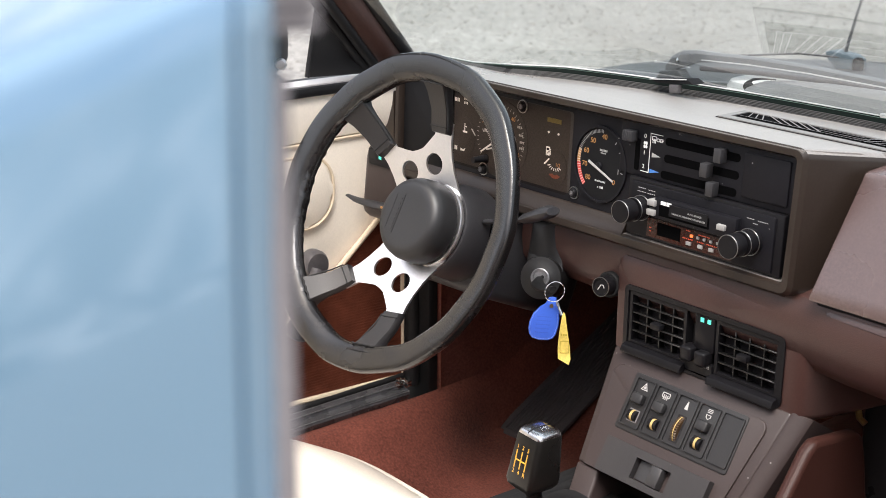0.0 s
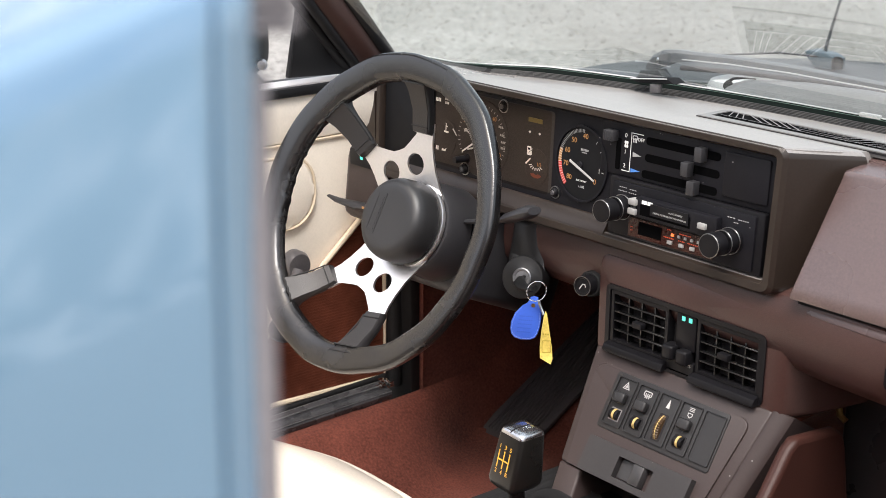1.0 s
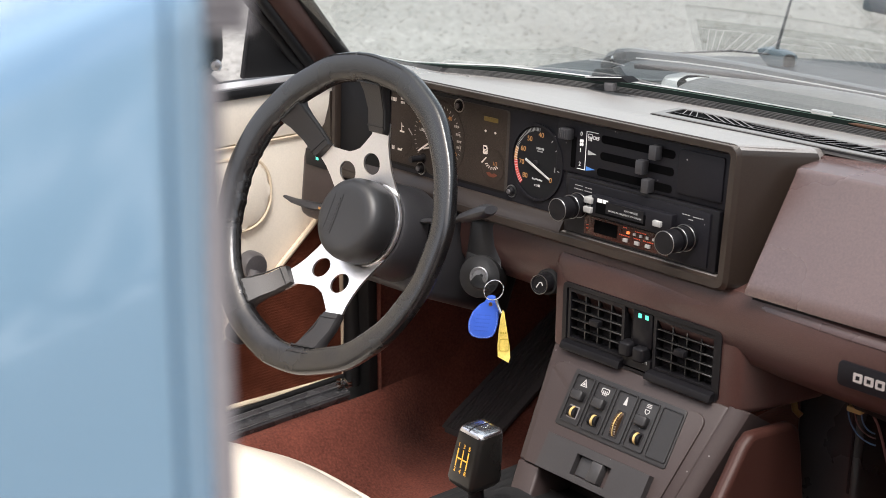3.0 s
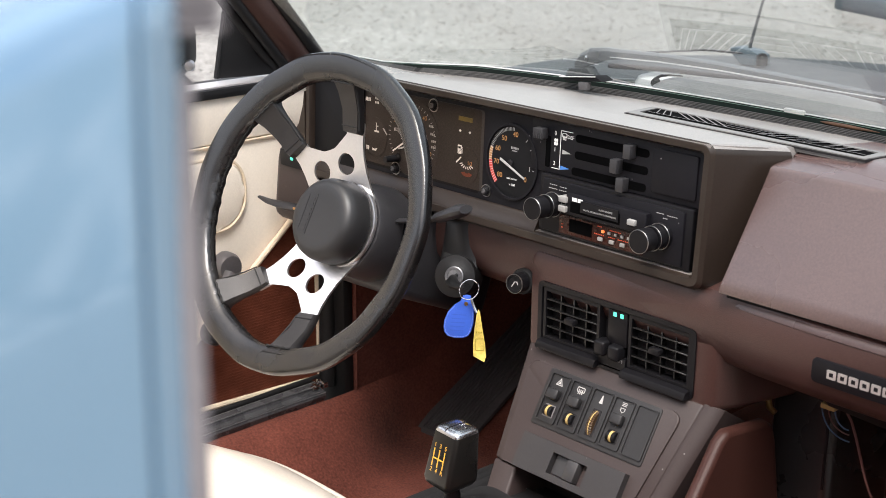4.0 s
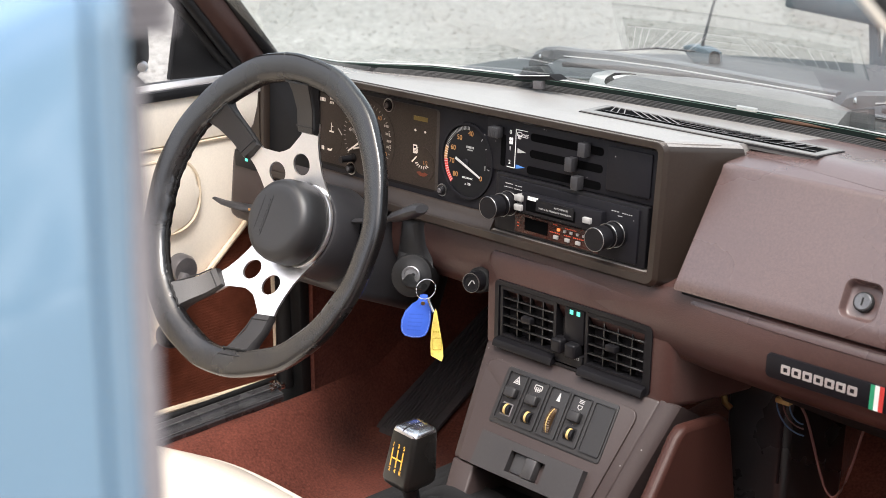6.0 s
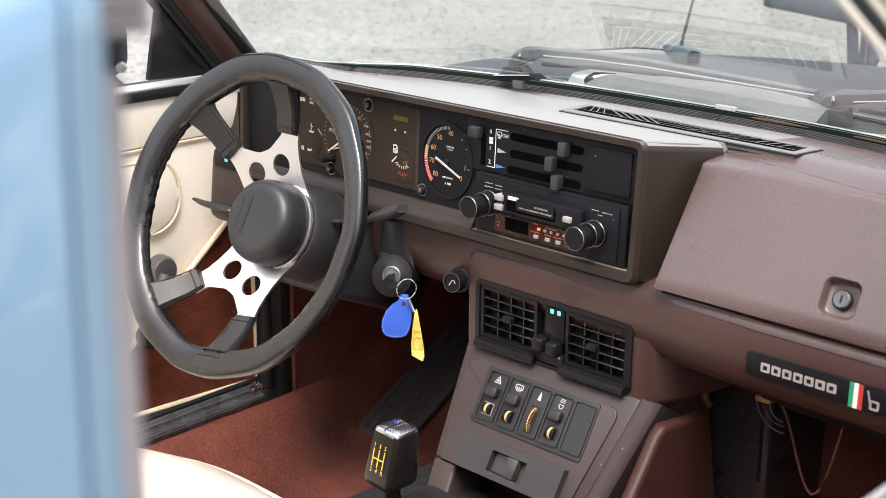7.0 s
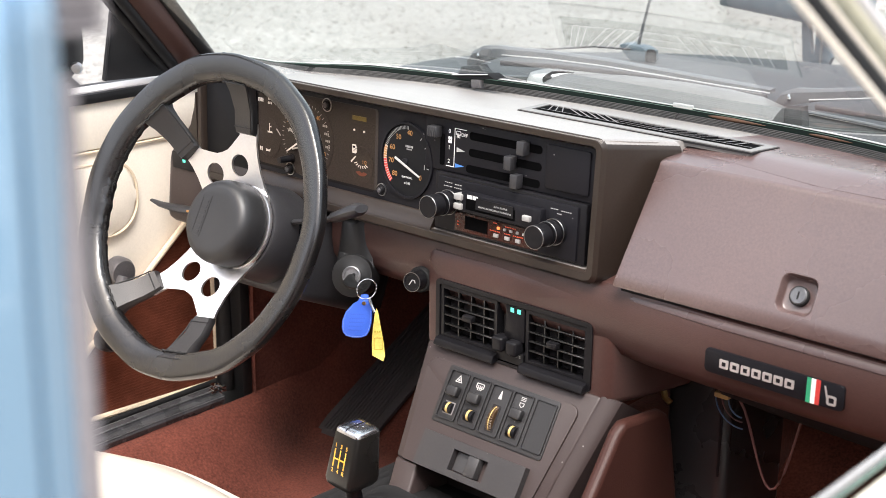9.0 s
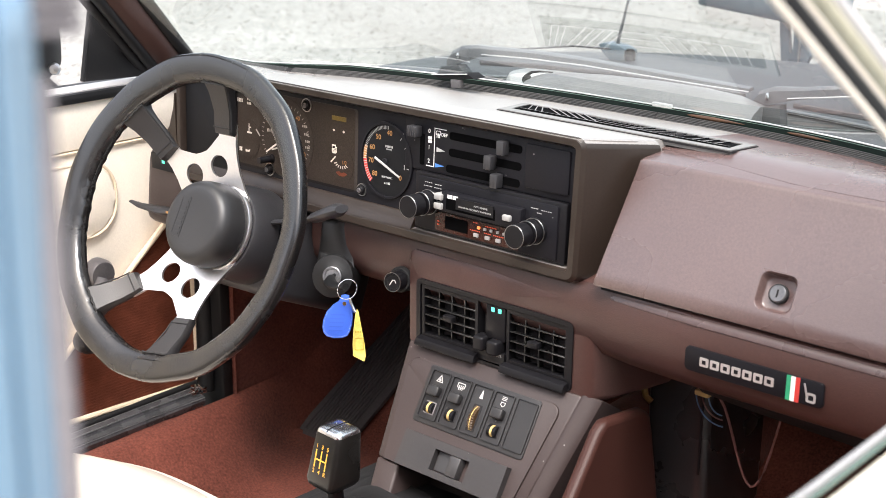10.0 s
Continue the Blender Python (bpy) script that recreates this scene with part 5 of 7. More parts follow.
def make_radio():
    root = thing("car_radio", "black cassette car radio with two shaft knobs, amber lights", "car radio")
    root.matrix_basis = FACE
    plate("bezel", rounded(-0.1095, 0.0065, 0.0880, 0.0690, 0.002, 3), 0.0002, 0.0060, BLACK, root, 0.001)
    plate("faceplate", rounded(-0.1035, 0.0095, 0.0790, 0.0650, 0.0015, 3), 0.006, 0.0085, PANEL, root, 0.0006)
    w = 0.0085
    bm = bmesh.new()
    block(bm, (-0.0690, 0.0350, w), (0.0350, 0.0565, w + 0.0085), 0.0012)
    door = part("cassette_surround", bm, PANEL, root)
    door.location.x = 0.005
    plate("tape_slot", rect(-0.0620, 0.0385, 0.0030, 0.0500), w + 0.0086, w + 0.0089, SLOT, door)
    plate("tape_flap", rect(-0.0480, 0.0410, 0.0010, 0.0530), w + 0.0086, w + 0.0098, SWITCH, door)
    bars(door, "maker_mark", -0.0600, -0.0450, 0.0525, 0.0040, 2, WHITE, w + 0.0092, 0.9)
    text_at("caption", "AUTO REVERSE", 0.0026, -0.0150, 0.0487, w + 0.0100, GREYPRINT, door)
    text_at("caption", "DIGITAL PLL FREQUENCY SYNTHESIZER", 0.0024, -0.0225, 0.0445, w + 0.0100, GREYPRINT, door)
    for x0, y0, x1, y1 in ((-0.0715, 0.0470, -0.0610, 0.0535), (-0.0715, 0.0370, -0.0610, 0.0435), (0.0190, 0.0420, 0.0290, 0.0480)):
        bm = bmesh.new()
        block(bm, (x0, y0, w), (x1, y1, w + 0.012), 0.0010)
        part("push_button", bm, SILVERBTN, root)
    plate("display_window", rect(-0.0780, 0.0110, 0.0330, 0.0310), w, w + 0.0006, DISPLAY, root, 0, "dark red display window")
    plate("screen", rect(-0.0640, 0.0150, -0.0330, 0.0285), w + 0.0007, w + 0.0010, SLOT, root)
    for k in range(6):
        x = -0.0180 + 0.0083 * k
        bm = bmesh.new()
        block(bm, (x - 0.0016, 0.0234, w + 0.0006), (x + 0.0016, 0.0262, w + 0.0026), 0.0004)
        part("station_button", bm, AMBER if k == 0 else SILVERBTN, root, "glowing amber button" if k == 0 else "")
    for x in (-0.0210, -0.0060, 0.0080, 0.0240):
        bm = bmesh.new()
        block(bm, (x - 0.0028, 0.0145, w + 0.0006), (x + 0.0032, 0.0182, w + 0.0030), 0.0004)
        part("station_button", bm, SILVERBTN, root)
    for x0, x1, y, n in ((-0.0260, -0.0200, 0.0290, 3), (-0.0300, -0.0160, 0.0205, 6), (-0.0110, -0.0020, 0.0205, 4), (0.0010, 0.0150, 0.0205, 6), (-0.0100, 0.0050, 0.0278, 7)):
        bars(root, "lit_print", x0, x1, y, 0.0011, n, AMBERDIM, w + 0.0008)
    for y in (0.0210, 0.0175):
        bars(root, "lit_print", -0.0745, -0.0715, y, 0.0013, 2, AMBERDIM, w + 0.0008)
    for x0, x1, y, n in ((-0.0940, -0.0830, 0.0600, 4), (-0.0800, -0.0700, 0.0595, 3), (-0.0950, -0.0830, 0.0560, 6), (-0.0810, -0.0700, 0.0558, 4), (0.0460, 0.0560, 0.0585, 3), (0.0590, 0.0720, 0.0580, 5), (0.0540, 0.0600, 0.0545, 3)):
        bars(root, "small_print", x0, x1, y, 0.0009, n, SYMBOL, w + 0.0003)
    for x, y in ((-0.085, 0.0400), (0.0540, 0.0365)):
        base = Matrix.Translation((x, y, w))
        bm = bmesh.new()
        turned(bm, [(0.0132, 0), (0.0132, 0.0045), (0.0124, 0.0055), (0.0105, 0.0058)], base, 36)
        kn = part("tuning_knob", bm, BLACK, root)
        for h0, h1, r in ((0.0068, 0.0170, 0.0124), (0.0205, 0.0370, 0.0118)):
            bm = bmesh.new()
            turned(bm, [(r * 0.9, h0), (r, h0 + 0.0006), (r, h1 - 0.0012), (r * 0.93, h1), (r * 0.1, h1)], base, 36)
            part("knob_ring", bm, BLACK, kn)
        for h, r in ((0.0050, 0.0132), (0.0164, 0.0124), (0.0364, 0.0117)):
            bm = bmesh.new()
            tube(bm, [(x + r * math.cos(2 * math.pi * i / 36), y + r * math.sin(2 * math.pi * i / 36), w + h) for i in range(36)], 0.00042, 6, closed=True)
            part("bright_ring", bm, CHROMEDULL, kn)


make_instruments()
make_heater_controls()
make_radio()
make_air_vents()
make_defroster_grille()
make_glovebox_lock()
make_badge()
make_lighter()
make_end_lamp()


# ---- steering wheel and column ----
WHEEL = pose(-0.3225, -0.1445, 0.7090, 66, 0, 3.6)   # its own z points at the driver


def make_steering_wheel():
    root = thing("steering_wheel", "sports steering wheel, black leather rim, drilled aluminium spokes", "steering wheel")
    root.matrix_basis = WHEEL
    R = 0.1671
    bm = bmesh.new()
    secs = []
    for i in range(480):
        a = 2 * math.pi * i / 480
        deg = math.degrees(a)
        creased = math.exp(-((deg - 178) / 30) ** 2) + 0.8 * sum(math.exp(-((deg - s) / 9) ** 2) for s in (90, 139, 229, 278))
        rr = R + 0.0006 * math.sin(7 * a + 1) + 0.0004 * math.sin(17 * a)
        sec = []
        for k in range(28):
            t = 2 * math.pi * k / 28
            c, d = math.cos(t), math.sin(t)
            reach = 0.0153 * math.copysign(abs(c) ** 0.72, c)
            pucker = creased * max(0.0, -c) ** 1.5 * (0.0005 * math.sin(52 * a + 1.5 * math.sin(9 * a)) + 0.0003 * math.sin(83 * a + 2 * d))
            out = rr + reach + 0.0003 * math.sin(11 * a) + pucker
            sec.append((out * math.cos(a), out * math.sin(a), 0.0098 * math.copysign(abs(d) ** 0.62, d) + 0.26 * reach + 0.0005 * math.sin(5 * a) + 0.7 * pucker))
        secs.append(sec)
    loft(bm, secs + secs[:1], caps=False)
    bmesh.ops.remove_doubles(bm, verts=bm.verts, dist=0.00001)
    rim = part("rim", bm, LEATHER, root, "rim wrapped in black stitched leather")
    # seams of the leather, and the lacing round its inside
    for a in (96, 196):
        bm = bmesh.new()
        c, s = math.cos(radians(a)), math.sin(radians(a))
        ring_pts = []
        for k in range(40):
            u, v = math.cos(2 * math.pi * k / 40), math.sin(2 * math.pi * k / 40)
            reach = 0.0155 * math.copysign(abs(u) ** 0.72, u)
            ring_pts.append(((R + reach) * c, (R + reach) * s, 0.0100 * math.copysign(abs(v) ** 0.62, v) + 0.26 * reach))
        tube(bm, ring_pts, 0.0004, 6, closed=True)
        part("seam", bm, LEATHER, rim)
    bm = bmesh.new()
    zig = []
    for i in range(331):
        a = radians(128 + 0.29 * i)
        t = radians(168 + (7 if i % 4 < 2 else -7))
        zig.append(((R - 0.0152) * math.cos(a), (R - 0.0152) * math.sin(a), -0.0036 + (0.0015 if i % 4 < 2 else -0.0012)))
    tube(bm, zig, 0.0007, 5)
    part("lacing", bm, STITCH, rim, "black thread lacing")
    # drilled aluminium plate: two wings, each with two spokes
    for axis, off in ((114.0, 0.0), (253.5, 0.006)):
        bm = bmesh.new()
        half = [(0.004, 0.046), (0.020, 0.0455), (0.034, 0.044), (0.050, 0.0435), (0.066, 0.0455), (0.080, 0.0490)]
        sp = radians(24.5)
        d, t = Vector((math.cos(sp), math.sin(sp))), Vector((-math.sin(sp), math.cos(sp)))
        half += [tuple(d * 0.116 + t * 0.0112), tuple(d * 0.116 - t * 0.0112), tuple(d * 0.100 - t * 0.0122), (0.0885, 0.0150), (0.0855, 0.0080)]
        outline = half + [(0.0850, 0.0)] + [(u, -v) for u, v in reversed(half)]
        loops = [outline]
        for s in (1, -1):
            a = radians(16 * s)
            loops.append(oval(0.068 * math.cos(a), 0.068 * math.sin(a), 0.0118, 0.0118, 28))
        edges = []
        for lp in loops:
            vs = [bm.verts.new((u, v, 0.36 * (u - 0.05))) for u, v in lp]
            edges += [bm.edges.new((vs[i], vs[(i + 1) % len(vs)])) for i in range(len(vs))]
        bmesh.ops.triangle_fill(bm, edges=edges, use_beauty=True, use_dissolve=False)
        geo = bmesh.ops.extrude_face_region(bm, geom=bm.faces[:])
        bmesh.ops.translate(bm, verts=[v for v in geo["geom"] if isinstance(v, bmesh.types.BMVert)], vec=(0, 0, -0.003))
        wing = part("spoke_plate", bm, ALU, root, "drilled brushed aluminium spoke plate")
        wing.matrix_basis = pose(off * math.cos(radians(axis)), off * math.sin(radians(axis)), -0.057 + 0.3 * off, 0, 0, axis)
        for s in (1, -1):
            a = axis + 24.5 * s
            bm = bmesh.new()
            secs = []
            for r, h, hw, th in ((0.102 + off, -0.0375, 0.0122, 0.0050), (0.106 + off, -0.0365, 0.0130, 0.0062), (0.125 + off / 2, -0.0290, 0.0136, 0.0068), (0.142, -0.0170, 0.0152, 0.0080), (0.152, -0.0085, 0.0180, 0.0098), (0.158, -0.0040, 0.0215, 0.0120)):
                secs.append([(r, hw * cx, h + th * cz) for cx, cz in ((-1, -0.5), (-0.9, -0.95), (0.9, -0.95), (1, -0.5), (1, 0.5), (0.9, 0.95), (-0.9, 0.95), (-1, 0.5))])
            loft(bm, secs)
            wrap = part("leather_sleeve", bm, SLEEVE, root, "stitched black leather sleeve on the spoke")
            wrap.matrix_basis = pose(0, 0, 0, 0, 0, a)
            bm = bmesh.new()
            tube(bm, [(0.108 + off, 0.0130 * k, -0.0355 + 0.0062) for k in (-1, -0.3, 0.3, 1)], 0.0008, 5)
            tube(bm, [(r, -0.0138 - max(0.0, r - 0.125) * 0.1, h) for r, h in ((0.106 + off, -0.032), (0.125, -0.024), (0.142, -0.011), (0.154, -0.001))], 0.0009, 5)
            tube(bm, [(0.1500 + 0.0008 * (k % 2), -0.018 + 0.0045 * k, 0.0005 + 0.001 * (k % 2)) for k in range(9)], 0.0012, 5)
            part("stitching", bm, STITCH, wrap)
    bm = bmesh.new()
    turned(bm, [(0.0490, -0.067), (0.0508, -0.0655), (0.0508, -0.0620), (0.0500, -0.0605), (0.020, -0.0600)], pose(0, 0, 0), 64)
    part("hub_ring", bm, ALU, root, "bright aluminium hub ring")
    bm = bmesh.new()
    turned(bm, [(0.0485, -0.0475), (0.0490, -0.0440), (0.0478, -0.0260), (0.0455, -0.0190), (0.0415, -0.0145), (0.0360, -0.0130), (0.0300, -0.0136), (0.0005, -0.0140)], None, 64)
    pad = part("horn_pad", bm, PAD, root, "round black horn pad with raised maker's mark")
    pad.location.z = -0.010
    # raised marks on the pad: a frame and plain strokes
    bm = bmesh.new()
    ring(bm, rounded(-0.024, -0.0068, 0.024, 0.0068, 0.001, 2), rounded(-0.0230, -0.0058, 0.0230, 0.0058, 0.001, 2), 0, 0.0006)
    for k in range(7):
        slab(bm, rect(-0.0205 + 0.0060 * k, -0.0040, -0.0172 + 0.0060 * k, 0.0040), 0, 0.0006)
    part("raised_mark", bm, PAD, pad).matrix_basis = pose(-0.019, 0.002, -0.0138, 0, 0, 84)


def make_column():
    root = thing("steering_column", "black plastic steering column shroud with ignition lock", "steering column")
    m = WHEEL
    bm = bmesh.new()
    turned(bm, [(0.046, -0.0675), (0.0525, -0.0685), (0.0545, -0.073), (0.0575, -0.125), (0.0560, -0.130), (0.02, -0.131)], m, 64)
    collar = part("collar", bm, COLUMN, root)
    # opening in the collar for the stalk
    bm = bmesh.new()
    arc = [radians(-38 + 6 * k) for k in range(12)]
    loft(bm, [[m @ Vector((r * math.cos(a), r * math.sin(a), -0.118 + (0.0125 if k > 7 else 0.0125 * (k / 7) ** 2) * e)) for r, e in ((0.0550, 0), (0.0580, 0), (0.0575, 1), (0.0545, 1))] for k, a in enumerate(arc)])
    part("stalk_opening", bm, SLOT, collar, "dark opening for the stalk")
    bm = bmesh.new()
    block(bm, (-0.052, -0.064, -0.30), (0.052, 0.045, -0.120), 0.012, 3, m)
    part("shroud", bm, COLUMN, root)
    # lower housing that runs down to the lock
    axis = Vector((0.42, -0.86, 0.28)).normalized()
    lock_m = Matrix.Translation((-0.226, -0.004, 0.6265)) @ axis.to_track_quat("Z", "Y").to_matrix().to_4x4()
    bm = bmesh.new()
    top = [Vector((-0.247, 0.024, 0.694)) + Vector((0.0175 * math.cos(a), 0.014 * math.sin(a), 0.014 * math.sin(a))) for a in [2 * math.pi * i / 24 for i in range(24)]]
    low = [lock_m @ Vector((0.0246 * math.cos(a), 0.0246 * math.sin(a), -0.008)) for a in [2 * math.pi * i / 24 for i in range(24)]]
    loft(bm, [top] + [[p * (1 - k) + q * k - Vector((0, 0, 0.006 * math.sin(math.pi * k))) for p, q in zip(top, low)] for k in (0.25, 0.5, 0.75)] + [low])
    part("lock_housing", bm, LOCKCASE, root)
    bm = bmesh.new()
    turned(bm, [(0.0246, -0.03), (0.0250, -0.002), (0.0241, 0.0002), (0.0225, 0.0005), (0.0135, 0.0005), (0.0125, 0.0012), (0.0040, 0.0015)], lock_m, 40)
    barrel = part("ignition_barrel", bm, LOCKCASE, root)
    bm = bmesh.new()
    turned(bm, [(0.0112, 0.001), (0.0112, 0.0030), (0.0102, 0.0036), (0.0082, 0.0032), (0.0078, 0.0024), (0.0010, 0.0024)], lock_m, 32)
    part("lock_face", bm, LOCKRING, barrel, "worn metal lock face")
    # stalks
    for name, path, w in (("wiper_stalk", [(-0.275, -0.045, 0.690), (-0.215, -0.052, 0.706), (-0.205, -0.0545, 0.7105), (-0.196, -0.055, 0.7140), (-0.162, -0.059, 0.7290), (-0.153, -0.060, 0.7325)], [0.006, 0.0065, 0.0070, 0.0125, 0.0150, 0.009]),
                          ("light_stalk", [(-0.375, -0.058, 0.682), (-0.43, -0.060, 0.674), (-0.46, -0.060, 0.6705), (-0.50, -0.062, 0.6700), (-0.520, -0.062, 0.6720)], [0.006, 0.008, 0.010, 0.006, 0.003])):
        bm = bmesh.new()
        tube(bm, path, w, 12, squash=0.5)
        st = part(name, bm, COLUMN, root)
        bm = bmesh.new()
        p = Vector(path[1]).lerp(Vector(path[2]), 0.3)
        block(bm, p + Vector((-0.003, -0.0095, 0.000)), p + Vector((0.006, -0.0080, 0.003)), 0.0005, 1)
        part("stalk_symbol", bm, ORANGE if name == "light_stalk" else GREYPRINT, st)


def make_keys():
    root = thing("car_key", "ignition key with ring, blue leather fob and yellow tag", "key")
    bm = bmesh.new()
    tube(bm, [(-0.222, -0.010, 0.6285), (-0.208, -0.026, 0.6290), (-0.196, -0.033, 0.6300), (-0.184, -0.036, 0.6320), (-0.173, -0.0365, 0.6345)], [0.0040, 0.0075, 0.0072, 0.0060, 0.0050], 14, squash=0.62)
    part("key_head", bm, RUBBER, root, "black rubber key head")
    bm = bmesh.new()
    tube(bm, [(-0.224, -0.002, 0.6285), (-0.216, -0.018, 0.6285)], 0.0022, 8)
    part("key_blade", bm, RUBBER, root)
    c = Vector((-0.168, -0.0385, 0.6335))
    bm = bmesh.new()
    u, v = Vector((0.62, 0.70, 0.15)).normalized(), Vector((-0.25, 0.2, 0.95)).normalized()
    for k in (0.0, 0.0011):
        tube(bm, [c + Vector((0.4, -0.5, 0.2)) * k + 0.0108 * (u * math.cos(a) + v * math.sin(a)) for a in [2 * math.pi * i / 40 for i in range(40)]], 0.0006, 8, closed=True)
    part("split_ring", bm, CHROME, root, "bright steel split ring")
    # blue fob, a rounded teardrop facing the passenger side
    fob_m = Matrix.Translation((-0.1735, -0.0365, 0.6225)) @ pose(0, 0, 0, 84, 0, 38)
    shape = [(-0.0040, 0.002), (0.0, 0.0030), (0.0045, 0.002), (0.0055, -0.005), (0.0080, -0.015), (0.0086, -0.022), (0.0080, -0.030), (0.0055, -0.039), (0.0025, -0.044), (-0.0030, -0.0465), (-0.0130, -0.0470), (-0.0205, -0.0450), (-0.0240, -0.0410), (-0.0252, -0.035), (-0.0245, -0.027), (-0.0205, -0.017), (-0.0130, -0.0085), (-0.0065, -0.0045)]
    bm = bmesh.new()
    slab(bm, shape, -0.0014, 0.0014, 0.0006)
    fob = part("fob", bm, BLUETAG, root, "cobalt blue leather fob")
    fob.matrix_basis = fob_m
    bm = bmesh.new()
    inner = [(-0.008 + (x + 0.008) * 0.91, -0.026 + (y + 0.026) * 0.93) for x, y in shape[4:17]]
    for p, q in zip(inner, inner[1:]):
        n = max(1, round(math.dist(p, q) / 0.0018))
        for k in range(n):
            a = [p[i] + (q[i] - p[i]) * k / n for i in (0, 1)]
            b = [p[i] + (q[i] - p[i]) * (k + 0.6) / n for i in (0, 1)]
            tube(bm, [(a[0], a[1], 0.0015), (b[0], b[1], 0.0015)], 0.0003, 5)
    part("stitching", bm, FOBTHREAD, fob)
    for k, y in enumerate((-0.020, -0.0245, -0.029, -0.0335, -0.038)):
        bars(fob, "faded_print", -0.0155 - 0.0006 * k, 0.0005 - 0.0008 * k, y, 0.0012, 7, FOBPRINT, 0.0015)
    bm = bmesh.new()
    turned(bm, [(0.0022, 0.0014), (0.0022, 0.0020), (0.0010, 0.0020)], pose(-0.0005, -0.0070, 0), 16)
    part("rivet", bm, BRASS, fob)
    tag_m = Matrix.Translation((-0.1538, -0.0375, 0.6170)) @ pose(0, 0, 0, 86, 0, 46)
    bm = bmesh.new()
    tag_shape = [(-0.0025, -0.008), (-0.0005, -0.003), (0.0015, -0.006), (0.0050, -0.025), (0.0088, -0.044), (0.0100, -0.057), (0.0078, -0.0625), (-0.0062, -0.0565), (-0.0068, -0.044), (-0.0052, -0.025)]
    slab(bm, tag_shape, -0.0010, 0.0010, 0.0004)
    bmesh.ops.bisect_plane(bm, geom=bm.verts[:] + bm.edges[:] + bm.faces[:], plane_co=(0, -0.056, 0), plane_no=(0, 1, 0))
    bmesh.ops.bisect_plane(bm, geom=bm.verts[:] + bm.edges[:] + bm.faces[:], plane_co=(0, -0.050, 0), plane_no=(0, 1, 0))
    for v in bm.verts:
        v.co.x *= 0.86
        v.co.z += 45.0 * max(0.0, -0.0505 - v.co.y) ** 2 * 0.6
    tag = part("yellow_tag", bm, YELLOW, root, "curled yellow plastic tag")
    tag.matrix_basis = tag_m
    bm = bmesh.new()
    ring(bm, rounded(-0.0035, -0.050, 0.0065, -0.036, 0.001, 2), rounded(-0.0029, -0.0494, 0.0059, -0.0366, 0.001, 2), 0.0012, 0.0014)
    part("printed_box", bm, TAGPRINT, tag)
    bars(tag, "faded_print", -0.0030, 0.0045, -0.029, 0.0020, 3, TAGPRINT, 0.0014)
    bm = bmesh.new()
    tube(bm, [(-0.1645, -0.0385, 0.6245), (-0.161, -0.0385, 0.6165), (-0.156, -0.0385, 0.6095)], 0.0017, 8)
    part("clip", bm, CHROME, root)


make_steering_wheel()
make_column()
make_keys()


# ---- console, gear lever, doors, seats ----
SLOPE = pose(0, -0.004, 0.560, 57.9, 0, 0)     # the console's sloping face: x across, y up the slope, z out


def make_console():
    root = thing("centre_console", "brown centre console sloping down from the dashboard", "console")
    root.matrix_basis = SLOPE
    # upper face, two rails beside the tray, and the dark cavity between them
    n = 5
    def taper(ob):
        for v in ob.data.vertices:
            v.co.x += min(0.0, v.co.y) * v.co.x * (1.70 if v.co.x > 0 else 1.20)
        return ob
    bm = bmesh.new()
    block(bm, (-0.1165, -0.113, -0.16), (0.1165, 0.020, 0.0), 0.004, 3)
    taper(part("face", bm, TRIM, root))
    bm = bmesh.new()
    slab(bm, rounded(-0.1035, -0.180, 0.1000, 0.0030, 0.013, n + 3), -0.002, 0.0026, 0.0016, 3)
    # only its upper part stands proud
    bmesh.ops.bisect_plane(bm, geom=bm.verts[:] + bm.edges[:] + bm.faces[:], plane_co=(0, -0.112, 0), plane_no=(0, -1, 0), clear_outer=True)
    taper(part("raised_field", bm, TRIM, root))
    for x0, x1 in ((-0.1165, -0.0790), (0.0860, 0.1165)):
        bm = bmesh.new()
        block(bm, (x0, -0.40, -0.16), (x1, -0.1125, 0.0), 0.004, 3)
        taper(part("side_rail", bm, TRIM, root))
    bm = bmesh.new()
    edge = [(0.1160, -0.0006), (0.1200, 0.0008), (0.1330, -0.0030), (0.1365, -0.0070), (0.1375, -0.0600), (0.1160, -0.0600)]
    loft(bm, [[(x, y, z - d) for x, z in edge] for y, d in ((0.0215, 0.002), (0.0200, 0.0), (-0.10, 0.0), (-0.20, 0.0), (-0.40, 0.0))])
    taper(part("side_bevel", bm, TRIM, root, "bevelled edge of the console"))
    bm = bmesh.new()
    block(bm, (-0.073, -0.36, -0.16), (0.077, -0.113, -0.062), 0.002, 1)
    part("cavity_floor", bm, CAVITY, root)
    bm = bmesh.new()
    prof = [(-0.024, 0.560), (-0.012, 0.568), (0.055, 0.558), (0.068, 0.549), (0.075, 0.53), (0.095, 0.44), (0.11, 0.26), (-0.30, 0.26), (-0.145, 0.400)]
    loft(bm, [[(x, y, z) for y, z in prof] for x in (0.1450, 0.160)])
    side = part("side_panel", bm, PANELRED, root, "red-brown padded side panel")
    side.matrix_basis = SLOPE.inverted()
    soften(side, 0.006, 4)


